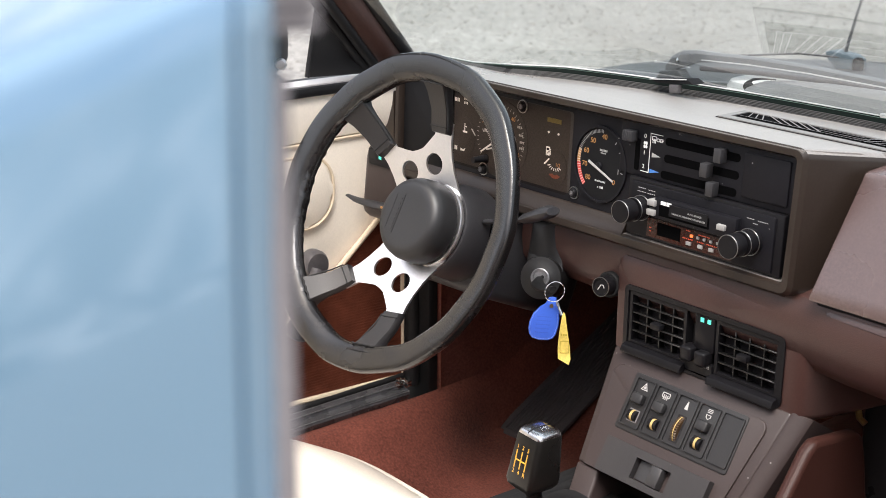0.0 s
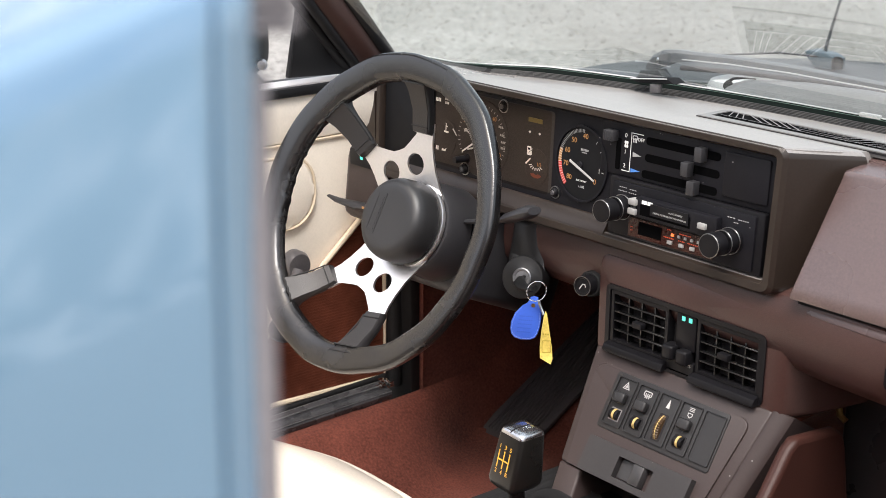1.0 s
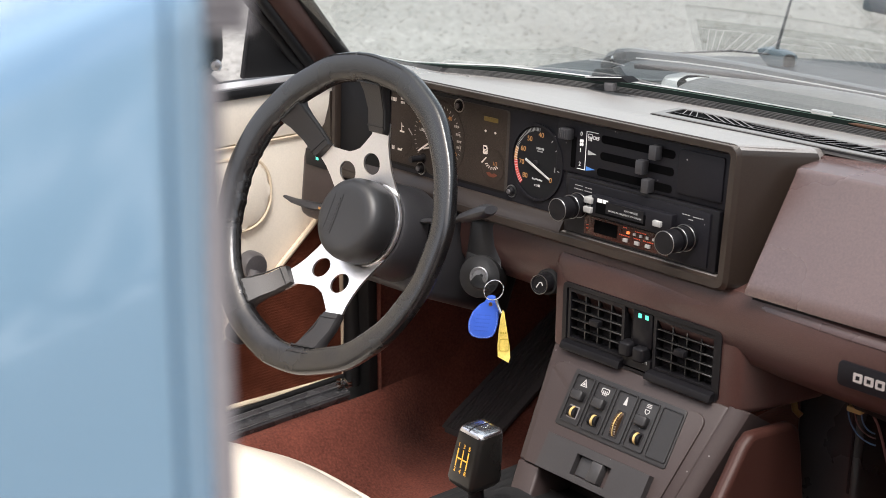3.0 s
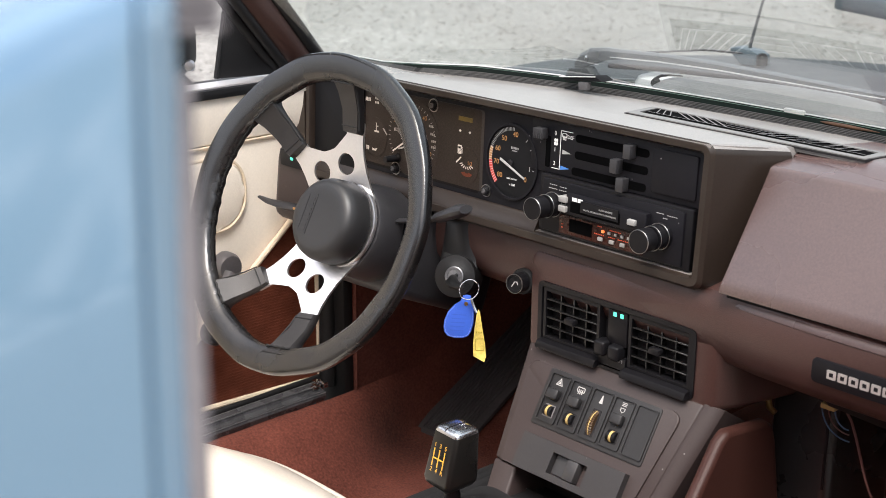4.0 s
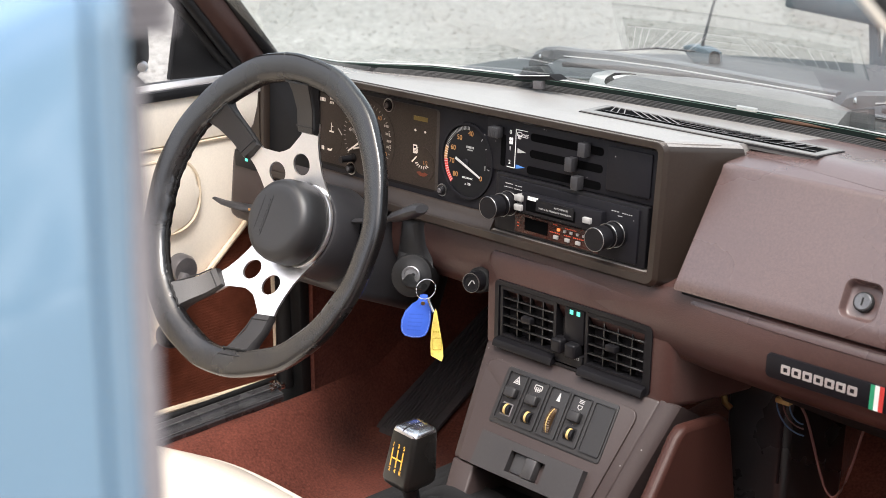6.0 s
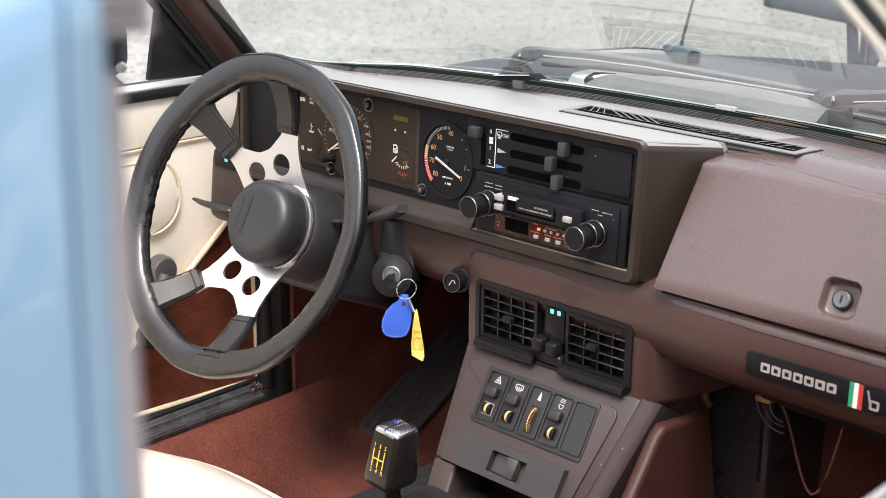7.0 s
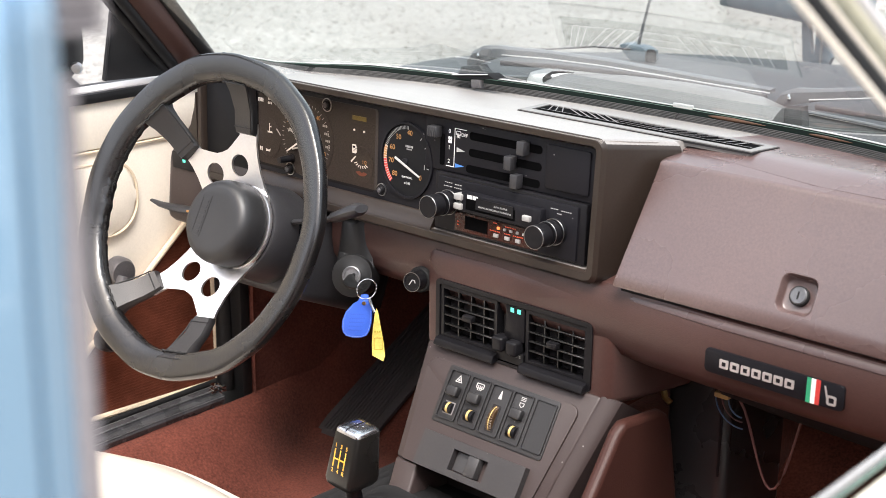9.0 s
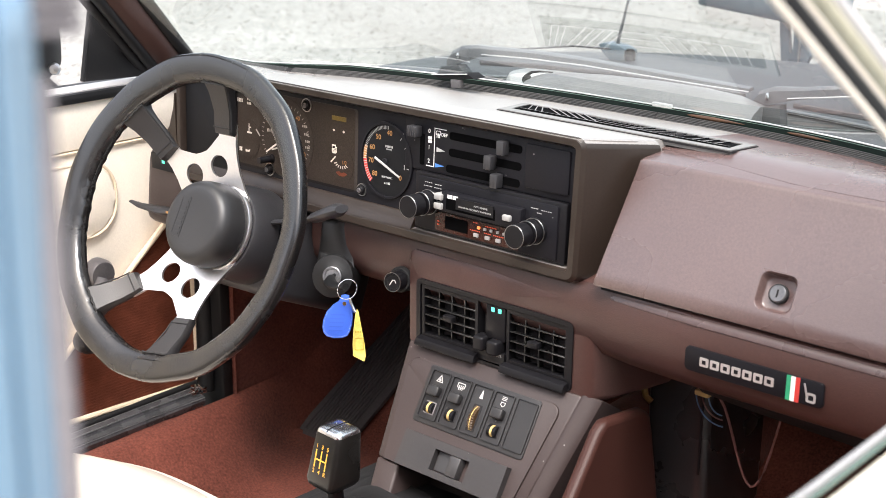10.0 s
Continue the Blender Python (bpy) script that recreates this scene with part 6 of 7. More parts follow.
def make_switch_panel():
    root = thing("switch_panel", "black panel of four rocker switches and a blank", "switch panel")
    root.matrix_basis = SLOPE
    n = 3
    plate("base", rounded(-0.0710, -0.0625, 0.0775, 0.0005, 0.003, n), 0.0010, 0.0040, MODULE, root, 0.0006)
    w = 0.0040
    centres = (-0.0530, -0.0240, 0.0050, 0.0335, 0.0630)
    for k, x in enumerate(centres):
        mat = SWITCHLIGHT if k == 0 else SWITCH
        bm = bmesh.new()
        ring(bm, rounded(x - 0.0128, -0.0570, x + 0.0128, -0.0035, 0.002, n), rounded(x - 0.0118, -0.0560, x + 0.0118, -0.0045, 0.0015, n), w, w + 0.0020)
        part("module_rim", bm, MODULE, root)
        if k == 4:
            plate("blank_cover", rounded(x - 0.0118, -0.0560, x + 0.0118, -0.0045, 0.0015, n), w, w + 0.0005, MODULE, root)
            continue
        if k != 2:
            bm = bmesh.new()
            block(bm, (x - 0.0075, -0.0320, w), (x + 0.0075, -0.0205, w + 0.0085), 0.0022, 3)
            part("rocker", bm, MODULE, root)
            plate("roller_well", rounded(x - 0.0070, -0.0515, x + 0.0070, -0.0375, 0.001, 2), w + 0.0001, w + 0.0004, WELL if k == 0 else DARK, root)
            bm = bmesh.new()
            tube(bm, [(x - 0.0055, -0.0445, w - 0.0005), (x + 0.0055, -0.0445, w - 0.0005)], 0.0058, 20)
            roll = part("roller", bm, BLACK, root)
            bm = bmesh.new()
            tube(bm, [(x - 0.0012, -0.0445, w - 0.0005), (x + 0.0016, -0.0445, w - 0.0005)], 0.0063, 20)
            part("buff_band", bm, BUFF, roll, "buff yellow band")
        else:
            plate("wheel_slot", rounded(x - 0.0055, -0.0535, x + 0.0055, -0.0240, 0.001, 2), w + 0.0001, w + 0.0004, DARK, root)
            bm = bmesh.new()
            pts = []
            for i in range(80):
                r = 0.0170 + (0.0006 if i % 2 else -0.0006)
                pts.append((r * math.cos(2 * math.pi * i / 80), r * math.sin(2 * math.pi * i / 80)))
            rings_ = [[(x + dx, -0.0388 + u * s, w - 0.0110 + v * s) for u, v in pts] for dx, s in ((-0.0034, 0.97), (-0.0026, 1), (0.0026, 1), (0.0034, 0.97))]
            loft(bm, rings_)
            wheel = part("thumbwheel", bm, BRONZE, root, "ribbed bronze thumbwheel")
            bm = bmesh.new()
            tube(bm, [(x - 0.0005, -0.0388, w - 0.0110), (x + 0.0005, -0.0388, w - 0.0110)], 0.0175, 60)
            part("centre_rib", bm, BUFF, wheel)
    # symbols
    def small(ob, at):
        ob.matrix_basis = Matrix.Translation((at, -0.0120, 0)) @ Matrix.Diagonal((0.78, 0.78, 1, 1)) @ Matrix.Translation((-at, 0.0120, 0))
    s = bmesh.new()
    x, y = centres[0], -0.0120
    ring(s, [(x - 0.0062, y - 0.0045), (x + 0.0062, y - 0.0045), (x, y + 0.0062)], [(x - 0.0042, y - 0.0033), (x + 0.0042, y - 0.0033), (x, y + 0.0038)], w + 0.0001, w + 0.0004)
    slab(s, [(x - 0.0026, y - 0.0024), (x + 0.0026, y - 0.0024), (x, y + 0.0018)], w + 0.0001, w + 0.0004)
    small(part("hazard_symbol", s, SYMBOL, root), centres[0])
    s = bmesh.new()
    x = centres[1]
    ring(s, rounded(x - 0.0068, y - 0.0030, x + 0.0068, y + 0.0045, 0.002, n), rounded(x - 0.0055, y - 0.0018, x + 0.0055, y + 0.0033, 0.0012, n), w + 0.0001, w + 0.0004)
    for d in (-0.0030, 0.0, 0.0030):
        slab(s, rect(x + d - 0.0007, y - 0.0055, x + d + 0.0007, y + 0.0012), w + 0.0001, w + 0.0004)
    small(part("rear_screen_symbol", s, SYMBOL, root), centres[1])
    s = bmesh.new()
    x = centres[2]
    slab(s, [(x - 0.0030, y - 0.0070), (x + 0.0030, y - 0.0070), (x + 0.0006, y + 0.0045), (x - 0.0006, y + 0.0045)], w + 0.0001, w + 0.0004)
    small(part("dimmer_symbol", s, SYMBOL, root), centres[2])
    s = bmesh.new()
    x = centres[3]
    for d in (0.0, 0.0020, 0.0040):
        slab(s, rect(x - 0.0038, y + 0.0010 + d, x + 0.0042, y + 0.0020 + d), w + 0.0001, w + 0.0004)
    shield = [(x - 0.0040, y - 0.0015), (x + 0.0040, y - 0.0015), (x + 0.0038, y - 0.0055), (x, y - 0.0085), (x - 0.0038, y - 0.0055)]
    ring(s, shield, [(x + (u - x) * 0.7, y - 0.0045 + (v - y + 0.0045) * 0.7) for u, v in shield], w + 0.0001, w + 0.0004)
    small(part("fog_lamp_symbol", s, SYMBOL, root), centres[3])


def make_ashtray():
    root = thing("ashtray", "charcoal plastic ashtray drawer with sliding catch", "ashtray")
    root.matrix_basis = SLOPE
    # the front is a block with a square well in it
    bm = bmesh.new()
    for a, b in (((-0.0670, -0.1120, -0.03), (-0.0215, -0.0735, 0.0115)), ((0.0245, -0.1120, -0.03), (0.0695, -0.0735, 0.0115)), ((-0.0215, -0.0825, -0.03), (0.0245, -0.0735, 0.0115)), ((-0.0215, -0.1120, -0.03), (0.0245, -0.1050, 0.0115)), ((-0.0215, -0.1050, -0.03), (0.0245, -0.0825, 0.0020))):
        block(bm, a, b)
    bmesh.ops.remove_doubles(bm, verts=bm.verts, dist=0.00001)
    part("drawer", bm, ASH, root)
    bm = bmesh.new()
    block(bm, (0.0005, -0.1045, 0.0022), (0.0145, -0.0830, 0.0135), 0.0012)
    part("catch", bm, ASHLIGHT, root)
    plate("catch_step", rect(-0.0195, -0.1035, 0.0, -0.0840), 0.0021, 0.0050, ASHLIGHT, root)


def make_gear_lever():
    root = thing("gear_lever", "gear lever with square black knob and gilt shift pattern", "gear lever")
    root.matrix_basis = pose(-0.0515, -0.175, 0.517, 0, 0, -4)
    secs = []
    bm = bmesh.new()
    for z, wx, wy, dy in ((-0.0270, 0.0110, 0.0130, -0.002), (-0.0258, 0.0150, 0.0170, -0.0025), (-0.0215, 0.0183, 0.0203, -0.003), (-0.0160, 0.0194, 0.0210, -0.0032), (0.0285, 0.0178, 0.0160, 0.0045), (0.0305, 0.0172, 0.0155, 0.0048)):
        secs.append([(u, v + dy, z) for u, v in rounded(-wx, -wy, wx, wy, 0.005, 4)])
    loft(bm, secs)
    knob = part("knob", bm, KNOB, root)
    # top of the black knob made bright metal, to imitate its sky reflection
    bm = bmesh.new()
    secs = []
    for z, wx, wy, dy in ((0.0305, 0.0173, 0.0156, 0.0048), (0.0335, 0.0166, 0.0150, 0.0050), (0.0350, 0.0150, 0.0135, 0.0052), (0.0362, 0.0090, 0.0080, 0.0052)):
        secs.append([(u, v + dy, z) for u, v in rounded(-wx, -wy, wx, wy, 0.005, 4)])
    loft(bm, secs)
    cap = part("cap", bm, KNOBCAP, root, "bright metal cap in place of sky reflected on the knob")
    bm = bmesh.new()
    tube(bm, [(-0.001, -0.0100, 0.0335), (-0.001, -0.0085, 0.0352), (-0.001, -0.003, 0.0363), (-0.001, 0.012, 0.0363), (-0.001, 0.0185, 0.0352)], 0.0005, 6)
    part("seam", bm, BLACK, cap)
    # shift pattern on the face towards the seats, which leans back a little
    fm = pose(0.0005, -0.0182, 0.0062, 75.8, 0, 0)
    bm = bmesh.new()
    wl = 0.0016
    for x in (-0.0078, 0.0, 0.0078):
        slab(bm, rect(x - 0.0006, -0.0085, x + 0.0006, 0.0095), wl, wl + 0.0004)
    slab(bm, rect(-0.0078, -0.0006, 0.0078, 0.0006), wl, wl + 0.0004)
    ob = part("shift_gate", bm, GILT, knob, "gilt shift pattern")
    ob.matrix_basis = fm
    for txt, x, y in (("1", -0.0078, 0.0132), ("3", 0.0, 0.0132), ("5", 0.0078, 0.0132), ("2", -0.0078, -0.0122), ("4", 0.0, -0.0122), ("R", 0.0078, -0.0122)):
        words("numeral", txt, 0.0060, fm @ pose(x, y, wl + 0.0002), GILT, knob, 0.0001, "CENTER")
    bm = bmesh.new()
    tube(bm, [(0, -0.002, -0.030), (0.002, 0.004, -0.075), (0.004, 0.010, -0.14)], [0.0085, 0.0075, 0.0075], 14)
    part("stick", bm, BLACK, root)
    bm = bmesh.new()
    secs = []
    for k in range(6):
        f = k / 5
        for d, z in ((0.0, 0.0), (0.004, 0.006), (0.010, 0.004)):
            x0, x1, y0, y1 = -0.118 * (1 - f) - 0.010 * f + d, 0.085 * (1 - f) + 0.020 * f - d, -0.100 * (1 - f) - 0.012 * f + d, 0.205 * (1 - f) + 0.020 * f - d
            secs.append([(u, v, -0.106 + 0.040 * f + z) for u, v in rounded(x0, y0, x1, y1, 0.030 * (1 - f) + 0.008 * f, 5)])
    loft(bm, secs)
    part("bellows", bm, RUBBER, root, "black rubber bellows")


def make_driver_door():
    root = thing("driver_door", "closed driver's door, cream vinyl panel with brown carpet below", "car door")
    # u along the car, v up; lifted off towards the cabin
    side = Matrix(((0, 0, 1, -0.604), (1, 0, 0, 0), (0, 1, 0, 0), (0, 0, 0, 1)))

    def flat(name, outline, lo, hi, mat, label="", bevel=0.0, parent=root):
        bm = bmesh.new()
        slab(bm, outline, lo, hi, bevel)
        bmesh.ops.transform(bm, matrix=side, verts=bm.verts)
        return part(name, bm, mat, parent, label)
    flat("lower_panel", [(-0.95, 0.376), (0.130, 0.350), (0.130, 0.7225), (-0.95, 0.7225)], -0.06, 0.0, CREAM, "", 0.003)
    flat("upper_panel", [(-0.95, 0.7250), (0.130, 0.7250), (0.130, 0.790), (-0.95, 0.790)], -0.06, 0.003, CREAM, "", 0.006)
    flat("waist_rail", [(-0.95, 0.7905), (0.130, 0.7845), (0.130, 0.7975), (-0.95, 0.8040)], -0.05, 0.010, RUBBER, "black rubber waist rail", 0.004)
    flat("inner_trim", [(-0.95, 0.8040), (0.060, 0.7978), (0.060, 0.7990), (-0.95, 0.8095)], -0.030, 0.004, PALETRIM, "bright strip along the window")
    flat("outer_skin", [(-0.95, 0.35), (0.130, 0.35), (0.130, 0.755), (-0.95, 0.755)], -0.13, -0.061, BLUE)
    tri = flat("mirror_triangle", [(-0.048, 0.806), (0.070, 0.800), (-0.029, 0.900)], -0.026, -0.016, RUBBER, "black triangular window corner", 0.001)
    bm = bmesh.new()
    tube(bm, [(-0.622, -0.049, 0.806), (-0.622, -0.0315, 0.896)], 0.0030, 8)
    part("window_channel", bm, RUBBER, root)
    # carpet below, bound with cream piping
    edge = [(-0.45, 0.3855), (0.086, 0.3580), (0.0865, 0.600), (0.078, 0.616), (0.055, 0.612), (0.030, 0.590), (-0.137, 0.452), (-0.45, 0.395)]
    carpet = flat("lower_carpet", edge, 0.0, 0.006, DOORCARPET, "rust-brown ribbed carpet")
    bm = bmesh.new()
    tube(bm, [(-0.597, u, v) for u, v in edge], 0.0042, 8, closed=True)
    part("piping", bm, BINDING, carpet, "cream piping round the carpet")
    for k in range(60):
        v = 0.372 + 0.0041 * k
        u1 = 0.082
        u0 = -0.30 if v < 0.41 else -0.137 + (v - 0.452) * 1.21 + 0.012
        if u0 >= u1 - 0.01:
            continue
        bm = bmesh.new()
        tube(bm, [(-0.5978, u0, v + 0.0), (-0.5978, u1, v - 0.004)], 0.0005, 5)
        part("carpet_rib", bm, DOORCARPET, carpet)
    # padded armrest with piping round its edge
    rest = flat("armrest", rounded(-0.52, 0.612, -0.030, 0.706, 0.042, 8), 0.0, 0.007, CREAM, "padded cream armrest", 0.004)
    bm = bmesh.new()
    tube(bm, [(-0.5990, u, v) for u, v in rounded(-0.52, 0.610, -0.0275, 0.7085, 0.043, 8)], 0.0020, 8, closed=True)
    part("piping", bm, BINDING, rest, "tan piping round the armrest")
    bm = bmesh.new()
    tube(bm, [(-0.6015, u, 0.7237) for u in (-0.95, -0.5, -0.1, 0.08)], 0.0016, 8)
    part("panel_piping", bm, BINDING, root)
    # window crank
    bm = bmesh.new()
    turned(bm, [(0.020, 0.0), (0.020, 0.012), (0.017, 0.018), (0.003, 0.019)], Matrix.Translation((-0.604, -0.064, 0.560)) @ pose(0, 0, 0, 0, 90, 0), 28)
    crank = part("window_crank", bm, CAPGREY, root, "dark grey window crank")
    bm = bmesh.new()
    tube(bm, [(-0.586, -0.066, 0.556), (-0.578, -0.085, 0.520), (-0.572, -0.112, 0.487)], [0.010, 0.009, 0.010], 12)
    part("crank_arm", bm, CAPGREY, crank)
    bm = bmesh.new()
    turned(bm, [(0.012, -0.002), (0.0155, 0.003), (0.0165, 0.018), (0.014, 0.026), (0.004, 0.028)], Matrix.Translation((-0.574, -0.112, 0.487)) @ pose(0, 0, 0, 0, 80, 0), 24)
    part("crank_knob", bm, BLACK, crank)
    for u, v in ((-0.053, 0.632), (-0.085, 0.584)):
        bm = bmesh.new()
        turned(bm, [(0.0035, 0.0), (0.003, 0.003), (0.0005, 0.0035)], Matrix.Translation((-0.604, u, v)) @ pose(0, 0, 0, 0, 90, 0), 14)
        part("trim_screw", bm, CHROMEDULL, root)


def make_door_mirror():
    root = thing("door_mirror", "black plastic door mirror outside the driver's window", "mirror", at=(0.010, 0.018, -0.028))
    bm = bmesh.new()
    secs = []
    for y, r in ((-0.145, 0.80), (-0.140, 0.96), (-0.10, 1.0), (-0.06, 0.92), (-0.035, 0.70), (-0.020, 0.40)):
        secs.append([(-0.775 + 0.072 * r * u / 0.072, y, 0.868 + v * r) for u, v in rounded(-0.072, -0.050, 0.072, 0.050, 0.025, 5)])
    loft(bm, secs)
    part("housing", bm, RUBBER, root)
    bm = bmesh.new()
    tube(bm, [(-0.775, -0.06, 0.83), (-0.735, -0.055, 0.815), (-0.70, -0.055, 0.80)], [0.012, 0.010, 0.010], 12)
    part("foot", bm, RUBBER, root)
    bm = bmesh.new()
    turned(bm, [(0.007, 0), (0.008, 0.006), (0.006, 0.011), (0.001, 0.012)], Matrix.Translation((-0.703, -0.060, 0.842)) @ pose(0, 0, 0, 0, 90, -40), 16)
    part("pivot_screw", bm, CHROMEDULL, root)


def make_sill():
    root = thing("door_sill", "scuffed grey sill trim above dark blue paint", "door sill")
    bm = bmesh.new()
    prof = [(-0.5520, 0.345), (-0.5500, 0.352), (-0.5530, 0.3575), (-0.5620, 0.3585), (-0.5640, 0.3630), (-0.5760, 0.3640), (-0.5780, 0.3560), (-0.5900, 0.3550), (-0.5900, 0.345)]
    loft(bm, [[(x, y, z) for x, z in prof] for y in (-0.95, -0.4, 0.0, 0.062)])
    trim = part("trim", bm, SILL, root)
    # highlights along the trim, modelled as thin bright tubes
    for x, z, r in ((-0.5515, 0.3560, 0.0008), (-0.5635, 0.3632, 0.0010), (-0.5765, 0.3636, 0.0007)):
        bm = bmesh.new()
        tube(bm, [(x + 0.0004 * math.sin(9 * k), -0.95 + 0.1012 * k, z + 0.0004 * math.sin(5 * k)) for k in range(11)], [r * (0.6 + 0.4 * math.sin(3 * k) ** 2) for k in range(11)], 6)
        part("edge_highlight", bm, ARM, trim, "bright line drawn as a highlight along the trim")
    bm = bmesh.new()
    loft(bm, [[(x, y, z) for x, z in ((-0.5905, 0.25), (-0.5905, 0.3520), (-0.5960, 0.3560), (-0.6150, 0.3560), (-0.66, 0.33), (-0.66, 0.25))] for y in (-0.95, 0.07)])
    part("painted_edge", bm, DARKBLUE, root)
    bm = bmesh.new()
    tube(bm, [(-0.5925, y, 0.3600) for y in (-0.95, -0.5, 0.0, 0.12)], 0.0045, 10)
    part("rubber_seal", bm, RUBBER, root)
    # crumpled end of the trim at the front
    bm = bmesh.new()
    random.seed(5)
    for k in range(7):
        c = Vector((-0.564 + 0.006 * random.uniform(-1, 1), 0.060 + 0.010 * random.uniform(-1, 1), 0.364 + 0.004 * random.uniform(-1, 1)))
        block(bm, c - Vector((0.005, 0.004, 0.002)), c + Vector((0.005, 0.004, 0.002)), 0.0012, 2, None)
    part("trim_end", bm, CHROME, root, "crumpled bright end of the sill trim")
    # upright rubber seal of the door frame
    bm = bmesh.new()
    tube(bm, [(-0.580, 0.088, 0.350), (-0.584, 0.094, 0.42), (-0.588, 0.098, 0.52), (-0.592, 0.100, 0.62)], 0.012, 12)
    part("upright_seal", bm, RUBBER, root)
    bm = bmesh.new()
    block(bm, (-0.605, 0.099, 0.30), (-0.5535, 0.117, 0.64), 0.004, 2)
    part("kick_post", bm, RUBBER, root)


def make_seat(x, group):
    root = thing("bucket_seat", "cream leather bucket seat with piped cushion", "car seat", group)
    bm = bmesh.new()
    nx, ny = 32, 24
    grid = []
    for j in range(ny + 1):
        row = []
        v = j / ny
        for i in range(nx + 1):
            u = -1 + 2 * i / nx
            front = -0.122 - 0.130 * abs(u) ** 3
            y = -0.62 + (front + 0.62) * v
            z = 0.392 - 0.012 * (1 - u * u) * math.sin(math.pi * v) + 0.012 * abs(u) ** 4 - 0.034 * max(0.0, (v - 0.86) / 0.14) ** 2.2 - 0.02 * max(0, abs(u) - 0.93) / 0.07
            z += 0.0030 * noise.noise(Vector((u * 3, v * 4, 2.0))) + 0.0012 * noise.noise(Vector((u * 9, v * 5, 5.0)))
            row.append(bm.verts.new((x + 0.250 * u, y, z)))
        grid.append(row)
    for a, b in zip(grid, grid[1:]):
        for i in range(nx):
            bm.faces.new((a[i], a[i + 1], b[i + 1], b[i]))
    rimline = grid[0] + [r[-1] for r in grid[1:]] + list(reversed(grid[-1][:-1])) + [r[0] for r in reversed(grid[1:-1])]
    low = [bm.verts.new((v.co.x, v.co.y - 0.004, 0.27)) for v in rimline]
    for i in range(len(rimline)):
        k = (i + 1) % len(rimline)
        bm.faces.new((rimline[i], low[i], low[k], rimline[k]))
    part("cushion", bm, CREAM_SEAT, root)
    bm = bmesh.new()
    path = []
    for i in range(41):
        u = -1 + 2 * i / 40
        path.append((x + 0.250 * u, -0.122 - 0.130 * abs(u) ** 3 + 0.001, 0.392 + 0.012 * abs(u) ** 4 - 0.034 - 0.02 * max(0, abs(u) - 0.93) / 0.07))
    tube(bm, path, 0.0032, 8)
    part("piping", bm, CREAM_SEAT, root)
    bm = bmesh.new()
    block(bm, (-0.23, -0.06, 0.0), (0.23, 0.06, 0.58), 0.05, 5, pose(x, -0.68, 0.36, 14, 0, 0))
    part("backrest", bm, CREAM_SEAT, root)
    bm = bmesh.new()
    block(bm, (x - 0.22, -0.60, 0.25), (x + 0.22, -0.14, 0.30))
    part("seat_base", bm, DARK, root)


def make_heel_pad():
    root = thing("rubber_heel_pad", "black ribbed rubber pad on the footwell carpet", "mat")
    m = Matrix.Translation((-0.488, 0.243, 0.2640)) @ pose(0, 0, 0, 27.5, 0, 2)
    bm = bmesh.new()
    slab(bm, rounded(-0.048, -0.030, 0.052, 0.340, 0.012, 4), 0.0, 0.006, 0.002)
    o = part("pad", bm, MAT, root)
    o.matrix_basis = m
    for k in range(13):
        x = -0.034 + 0.0058 * k
        bm = bmesh.new()
        tube(bm, [(x, -0.018, 0.0065), (x, 0.33, 0.0065)], 0.0014, 6)
        part("rib", bm, MAT, root).matrix_basis = m


def make_footwell_parts():
    root = thing("heater_box", "black heater box behind the console", "heater box")
    bm = bmesh.new()
    block(bm, (0.130, 0.105, 0.395), (0.205, 0.24, 0.600), 0.012, 3)
    part("case", bm, HEATER, root)
    bm = bmesh.new()
    block(bm, (0.125, 0.10, 0.36), (0.180, 0.20, 0.400), 0.015, 3)
    part("duct", bm, HEATER, root)
    bm = bmesh.new()
    tube(bm, [(0.146, 0.098, 0.445), (0.150, 0.096, 0.424), (0.166, 0.096, 0.420), (0.176, 0.098, 0.432)], [0.0016, 0.0022, 0.0022, 0.0012], 8)
    tube(bm, [(0.199, 0.103, 0.590), (0.199, 0.103, 0.48)], 0.0016, 8)
    part("pipe", bm, BLACK, root)
    bm = bmesh.new()
    tube(bm, [(0.137, 0.085, 0.575), (0.145, 0.080, 0.560), (0.152, 0.080, 0.556)], 0.0035, 8)
    part("clip", bm, BRASS, root)
    # dark tray added where the underside of the dash is only black
    bm = bmesh.new()
    loft(bm, [[(x, 0.030, 0.615), (x, 0.046, 0.600), (x, 0.085, 0.583 - d), (x, 0.200, 0.575 - d), (x, 0.200, 0.615)] for x, d in ((0.228, 0.0), (0.26, 0.006), (0.45, 0.012), (0.55, 0.012))])
    part("under_tray", bm, DARK, root, "dark tray added to fill the black underside of the dash")
    root = thing("loose_wires", "loose wires hanging under the dashboard", "wire")
    bm = bmesh.new()
    block(bm, (0.196, 0.088, 0.574), (0.212, 0.100, 0.580), 0.0015)
    part("connector", bm, BUFF, root)
    for k, (dx, dz, mat) in enumerate(((0.0, 0.0, WIREBLUE), (0.006, 0.006, WIREPINK), (0.012, 0.010, WIREBLUE))):
        bm = bmesh.new()
        tube(bm, [(0.224 - (0.029 - dx * 1.2) * math.cos(a), 0.094, 0.576 - (0.030 - dz * 1.2) * math.sin(a)) for a in [0.1 + 1.6 * k / 10 for k in range(11)]], 0.0008, 8)
        part("wire", bm, mat, root)
    bm = bmesh.new()
    pts = []
    for k in range(15):
        s = k / 14
        pts.append((0.228 + 0.068 * s ** 0.85, 0.080, 0.585 - 0.085 * math.sin(math.pi * s ** 1.25)))
    tube(bm, pts, 0.0013, 8)
    part("wire", bm, WIREPINK, root)


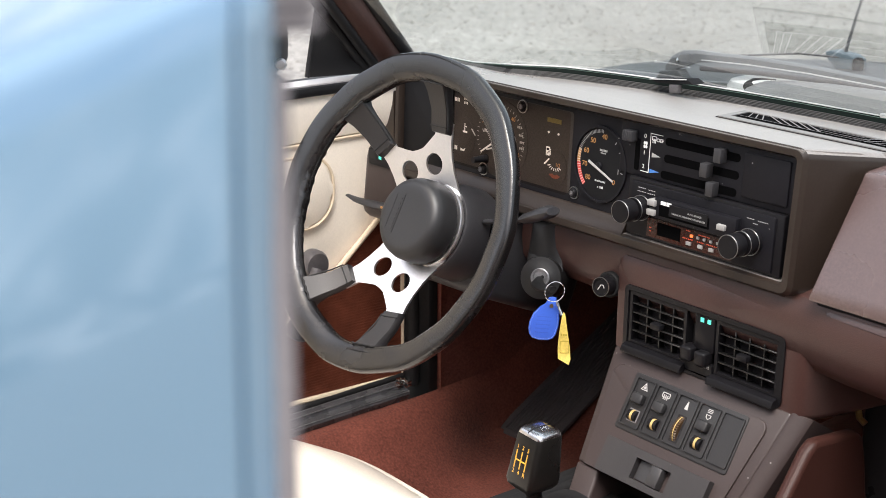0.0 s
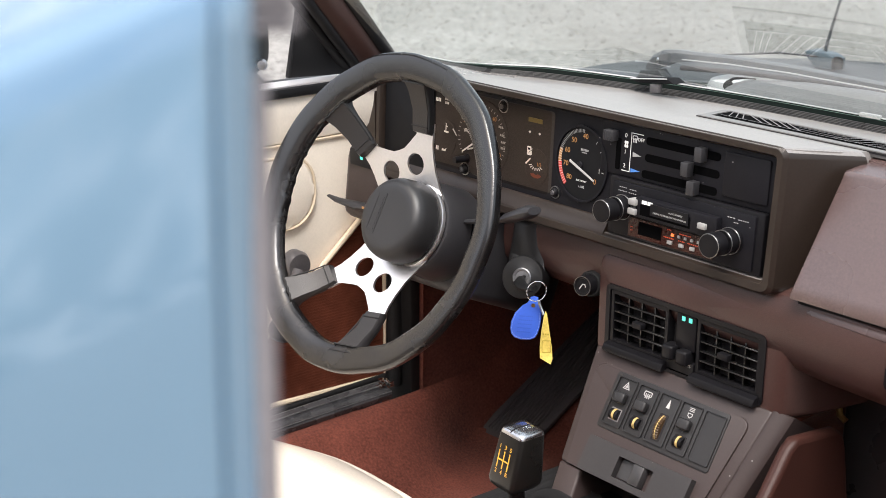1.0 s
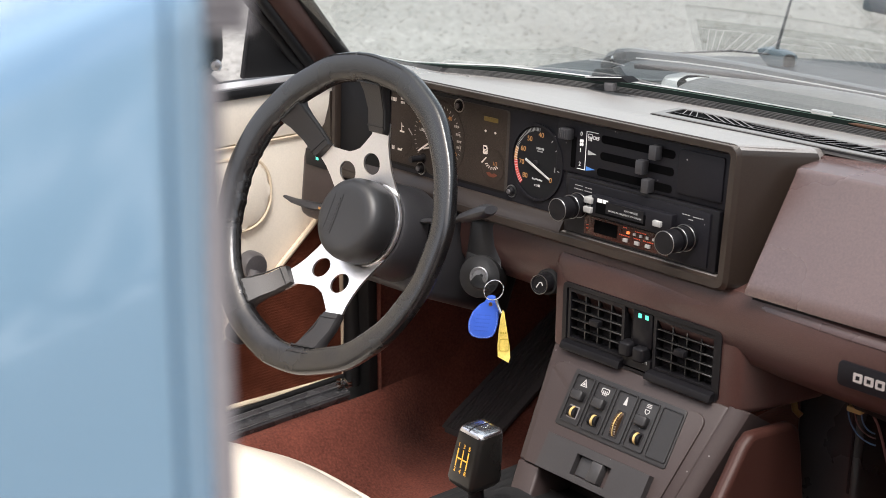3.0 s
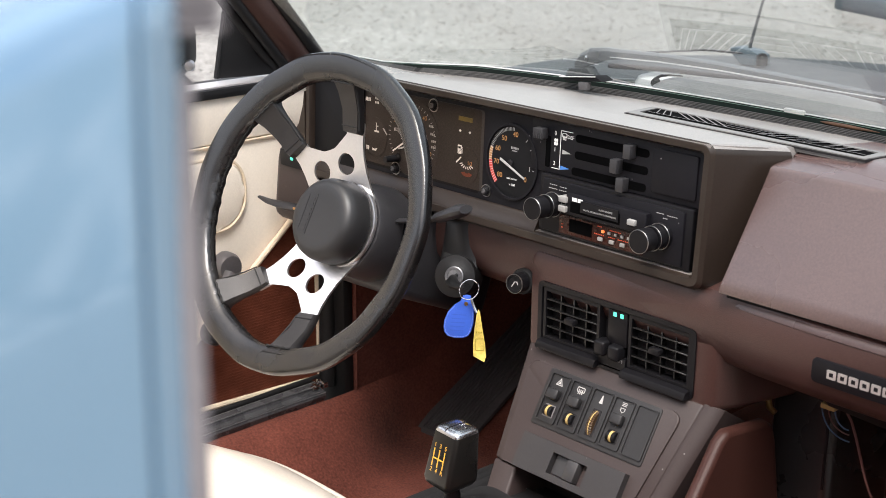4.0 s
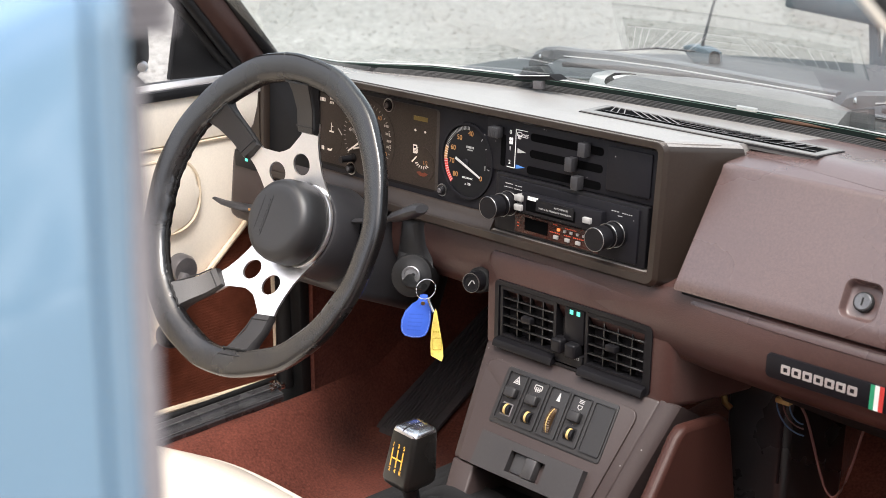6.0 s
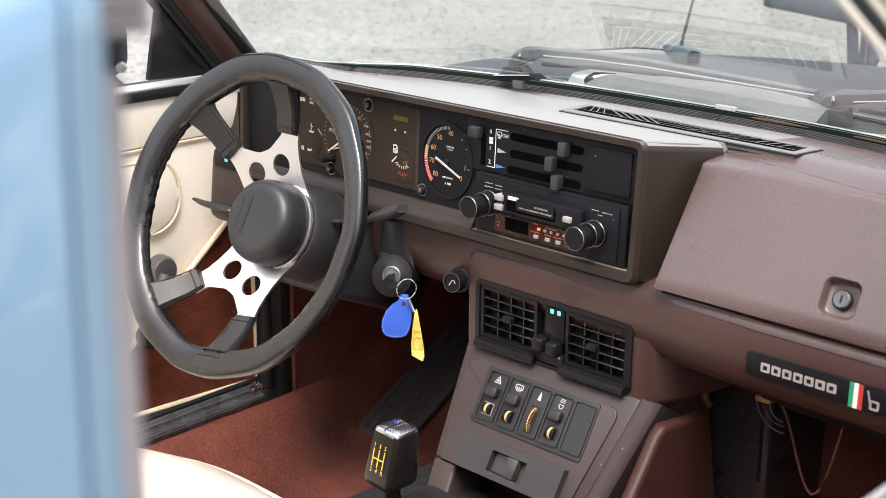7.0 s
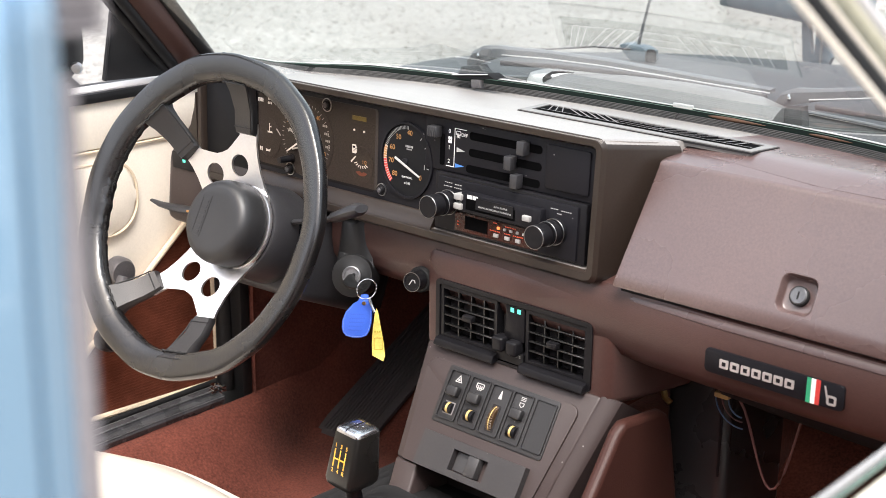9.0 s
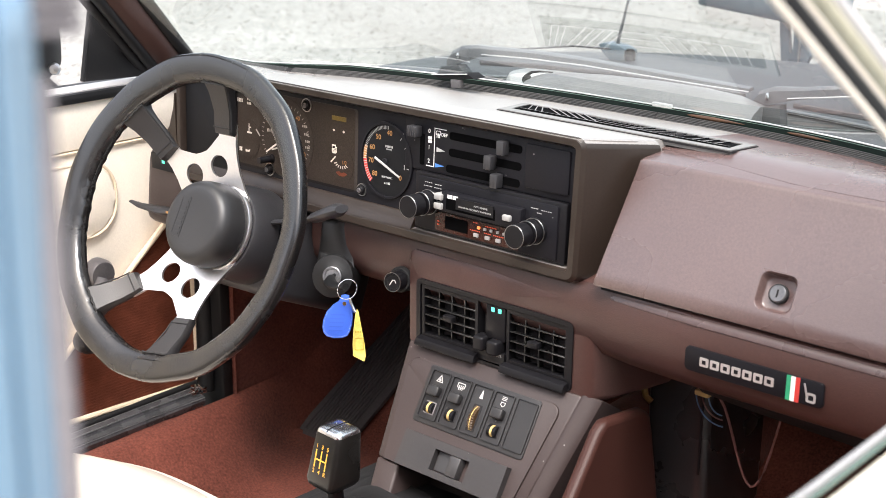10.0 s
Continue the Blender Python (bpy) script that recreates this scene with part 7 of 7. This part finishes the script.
def make_roll_bar():
    root = thing("roll_bar", "light blue painted roll-over bar beside the cabin", "roll bar")
    prof = [(0.655, 0.60), (0.630, 0.90), (0.6000, 1.045), (0.5945, 1.0760), (0.5935, 1.0830), (0.5920, 1.0862), (0.5885, 1.0882), (0.5800, 1.0897), (0.5600, 1.0915), (0.50, 1.0960), (0.40, 1.099), (0.0, 1.101)]
    prof = prof + [(-x, z) for x, z in reversed(prof[:-1])]
    inner = [(x * 0.94, z - 0.05 if z > 0.9 else z) for x, z in prof]
    outline = prof + list(reversed(inner))

    def hoop(name, ys, dx, mat, label=""):
        bm = bmesh.new()
        loft(bm, [[(x - d * (1 if x > 0 else -1), y + 0.143 * (min(z, 1.10) - 1.045), z - d + ((0.0047 + 0.29 * (max(y, -0.955) + 0.90)) if z > 1.075 else 0)) for x, z in outline] for y, d in zip(ys, dx)])
        return part(name, bm, mat, root, label)
    hoop("outer_skin", (-1.45, -1.2, -1.1, -1.0, -0.95, -0.8950, -0.8935, -0.8923, -0.8913), (0, 0, 0, 0, 0, 0, 0, 0.0004, 0.0016), BLUE)
    hoop("front_flange", (-0.8911, -0.8907, -0.8899, -0.8889, -0.8836, -0.8822, -0.8808), (0.0018, 0.0009, 0.0008, 0.0012, 0.0034, 0.0040, 0.0050), BLUE)
    bm = bmesh.new()
    tube(bm, [(0.5865 + 0.21 * (1.075 - z), -0.8795 + 0.143 * (z - 1.045), z) for z in [0.6 + 0.475 * k / 6 for k in range(7)]], 0.0034, 12)
    part("door_seal", bm, GREYRUB, root, "weathered grey rubber door seal")
    bm = bmesh.new()
    block(bm, (0.5505, -0.8825, 1.0820), (0.5867, -0.8640, 1.108), 0.0025, 2)
    seal = part("roof_seal", bm, GREYRUB, root, "ribbed grey rubber roof seal")
    for k in range(7):
        bm = bmesh.new()
        tube(bm, [(0.5872, -0.8815, 1.0835 + 0.0030 * k), (0.5872, -0.8645, 1.0828 + 0.0030 * k)], 0.0011, 6)
        part("seal_rib", bm, GREYRUB, seal)


def make_passenger_door():
    root = thing("passenger_door", "closed passenger door, window lowered, bright waist trim", "car door")
    bm = bmesh.new()
    block(bm, (0.625, -0.90, 0.30), (0.70, 0.14, 0.845), 0.02, 3)
    part("outer_skin", bm, BLUE, root)
    bm = bmesh.new()
    block(bm, (0.602, -0.90, 0.376), (0.626, 0.14, 0.850), 0.006, 3)
    part("inner_panel", bm, CREAM, root)
    for name, x, z, r, mat in (("waist_seal", 0.6060, 0.8700, 0.0019, WAISTGREY), ("glass_edge", 0.6095, 0.8695, 0.0010, GREENEDGE), ("outer_trim", 0.6215, 0.8610, 0.0110, POSTEDGE)):
        bm = bmesh.new()
        tube(bm, [(x, -0.90, z + 0.012), (x, -0.55, z), (x, -0.2, z - 0.006), (x, 0.1, z - 0.010)], r, 12)
        part(name, bm, mat, root)
    # raked front post of the window; the outermost pale tube is a modelled highlight
    lo, hi = Vector((0.600, -0.2785, 0.8757)), Vector((0.600, -0.690, 1.1182))
    for name, off, r, mat in (("post_trim", -0.0041, 0.0015, CREAM), ("post_seal", 0.0, 0.0031, RUBBER), ("post_lip", 0.0044, 0.0016, CREAM), ("post_edge", 0.0093, 0.0038, POSTPALE), ("post_highlight", 0.0155, 0.0030, PALETRIM)):
        bm = bmesh.new()
        tube(bm, [lo.lerp(hi, k / 4) + Vector((0, off * 0.55, off * 0.85)) for k in range(5)], r, 12)
        part(name, bm, mat, root)


make_console()
make_switch_panel()
make_ashtray()
make_gear_lever()
make_driver_door()
make_door_mirror()
make_sill()
make_seat(-0.33, "car seats")
make_heel_pad()
make_footwell_parts()
make_roll_bar()
make_passenger_door()


def make_wheels():
    """Wheels under the body, on the gravel."""
    root = thing("car_wheel_set", "black tyres on grey steel rims under the car", "car wheels")
    for x in (-0.69, 0.69):
        for y in (0.66, -1.30):
            m = Matrix.Translation((x, y, 0.285)) @ pose(0, 0, 0, 0, 90, 0)
            bm = bmesh.new()
            turned(bm, [(0.17, -0.08), (0.26, -0.08), (0.28, -0.07), (0.285, -0.05), (0.285, 0.05), (0.28, 0.07), (0.26, 0.08), (0.17, 0.08)], m, 48)
            tyre = part("tyre", bm, RUBBER, root)
            bm = bmesh.new()
            turned(bm, [(0.168, -0.082), (0.15, -0.06), (0.02, -0.055), (0.02, 0.055), (0.15, 0.06), (0.168, 0.082)], m, 40)
            part("rim", bm, SILL, tyre)


make_wheels()
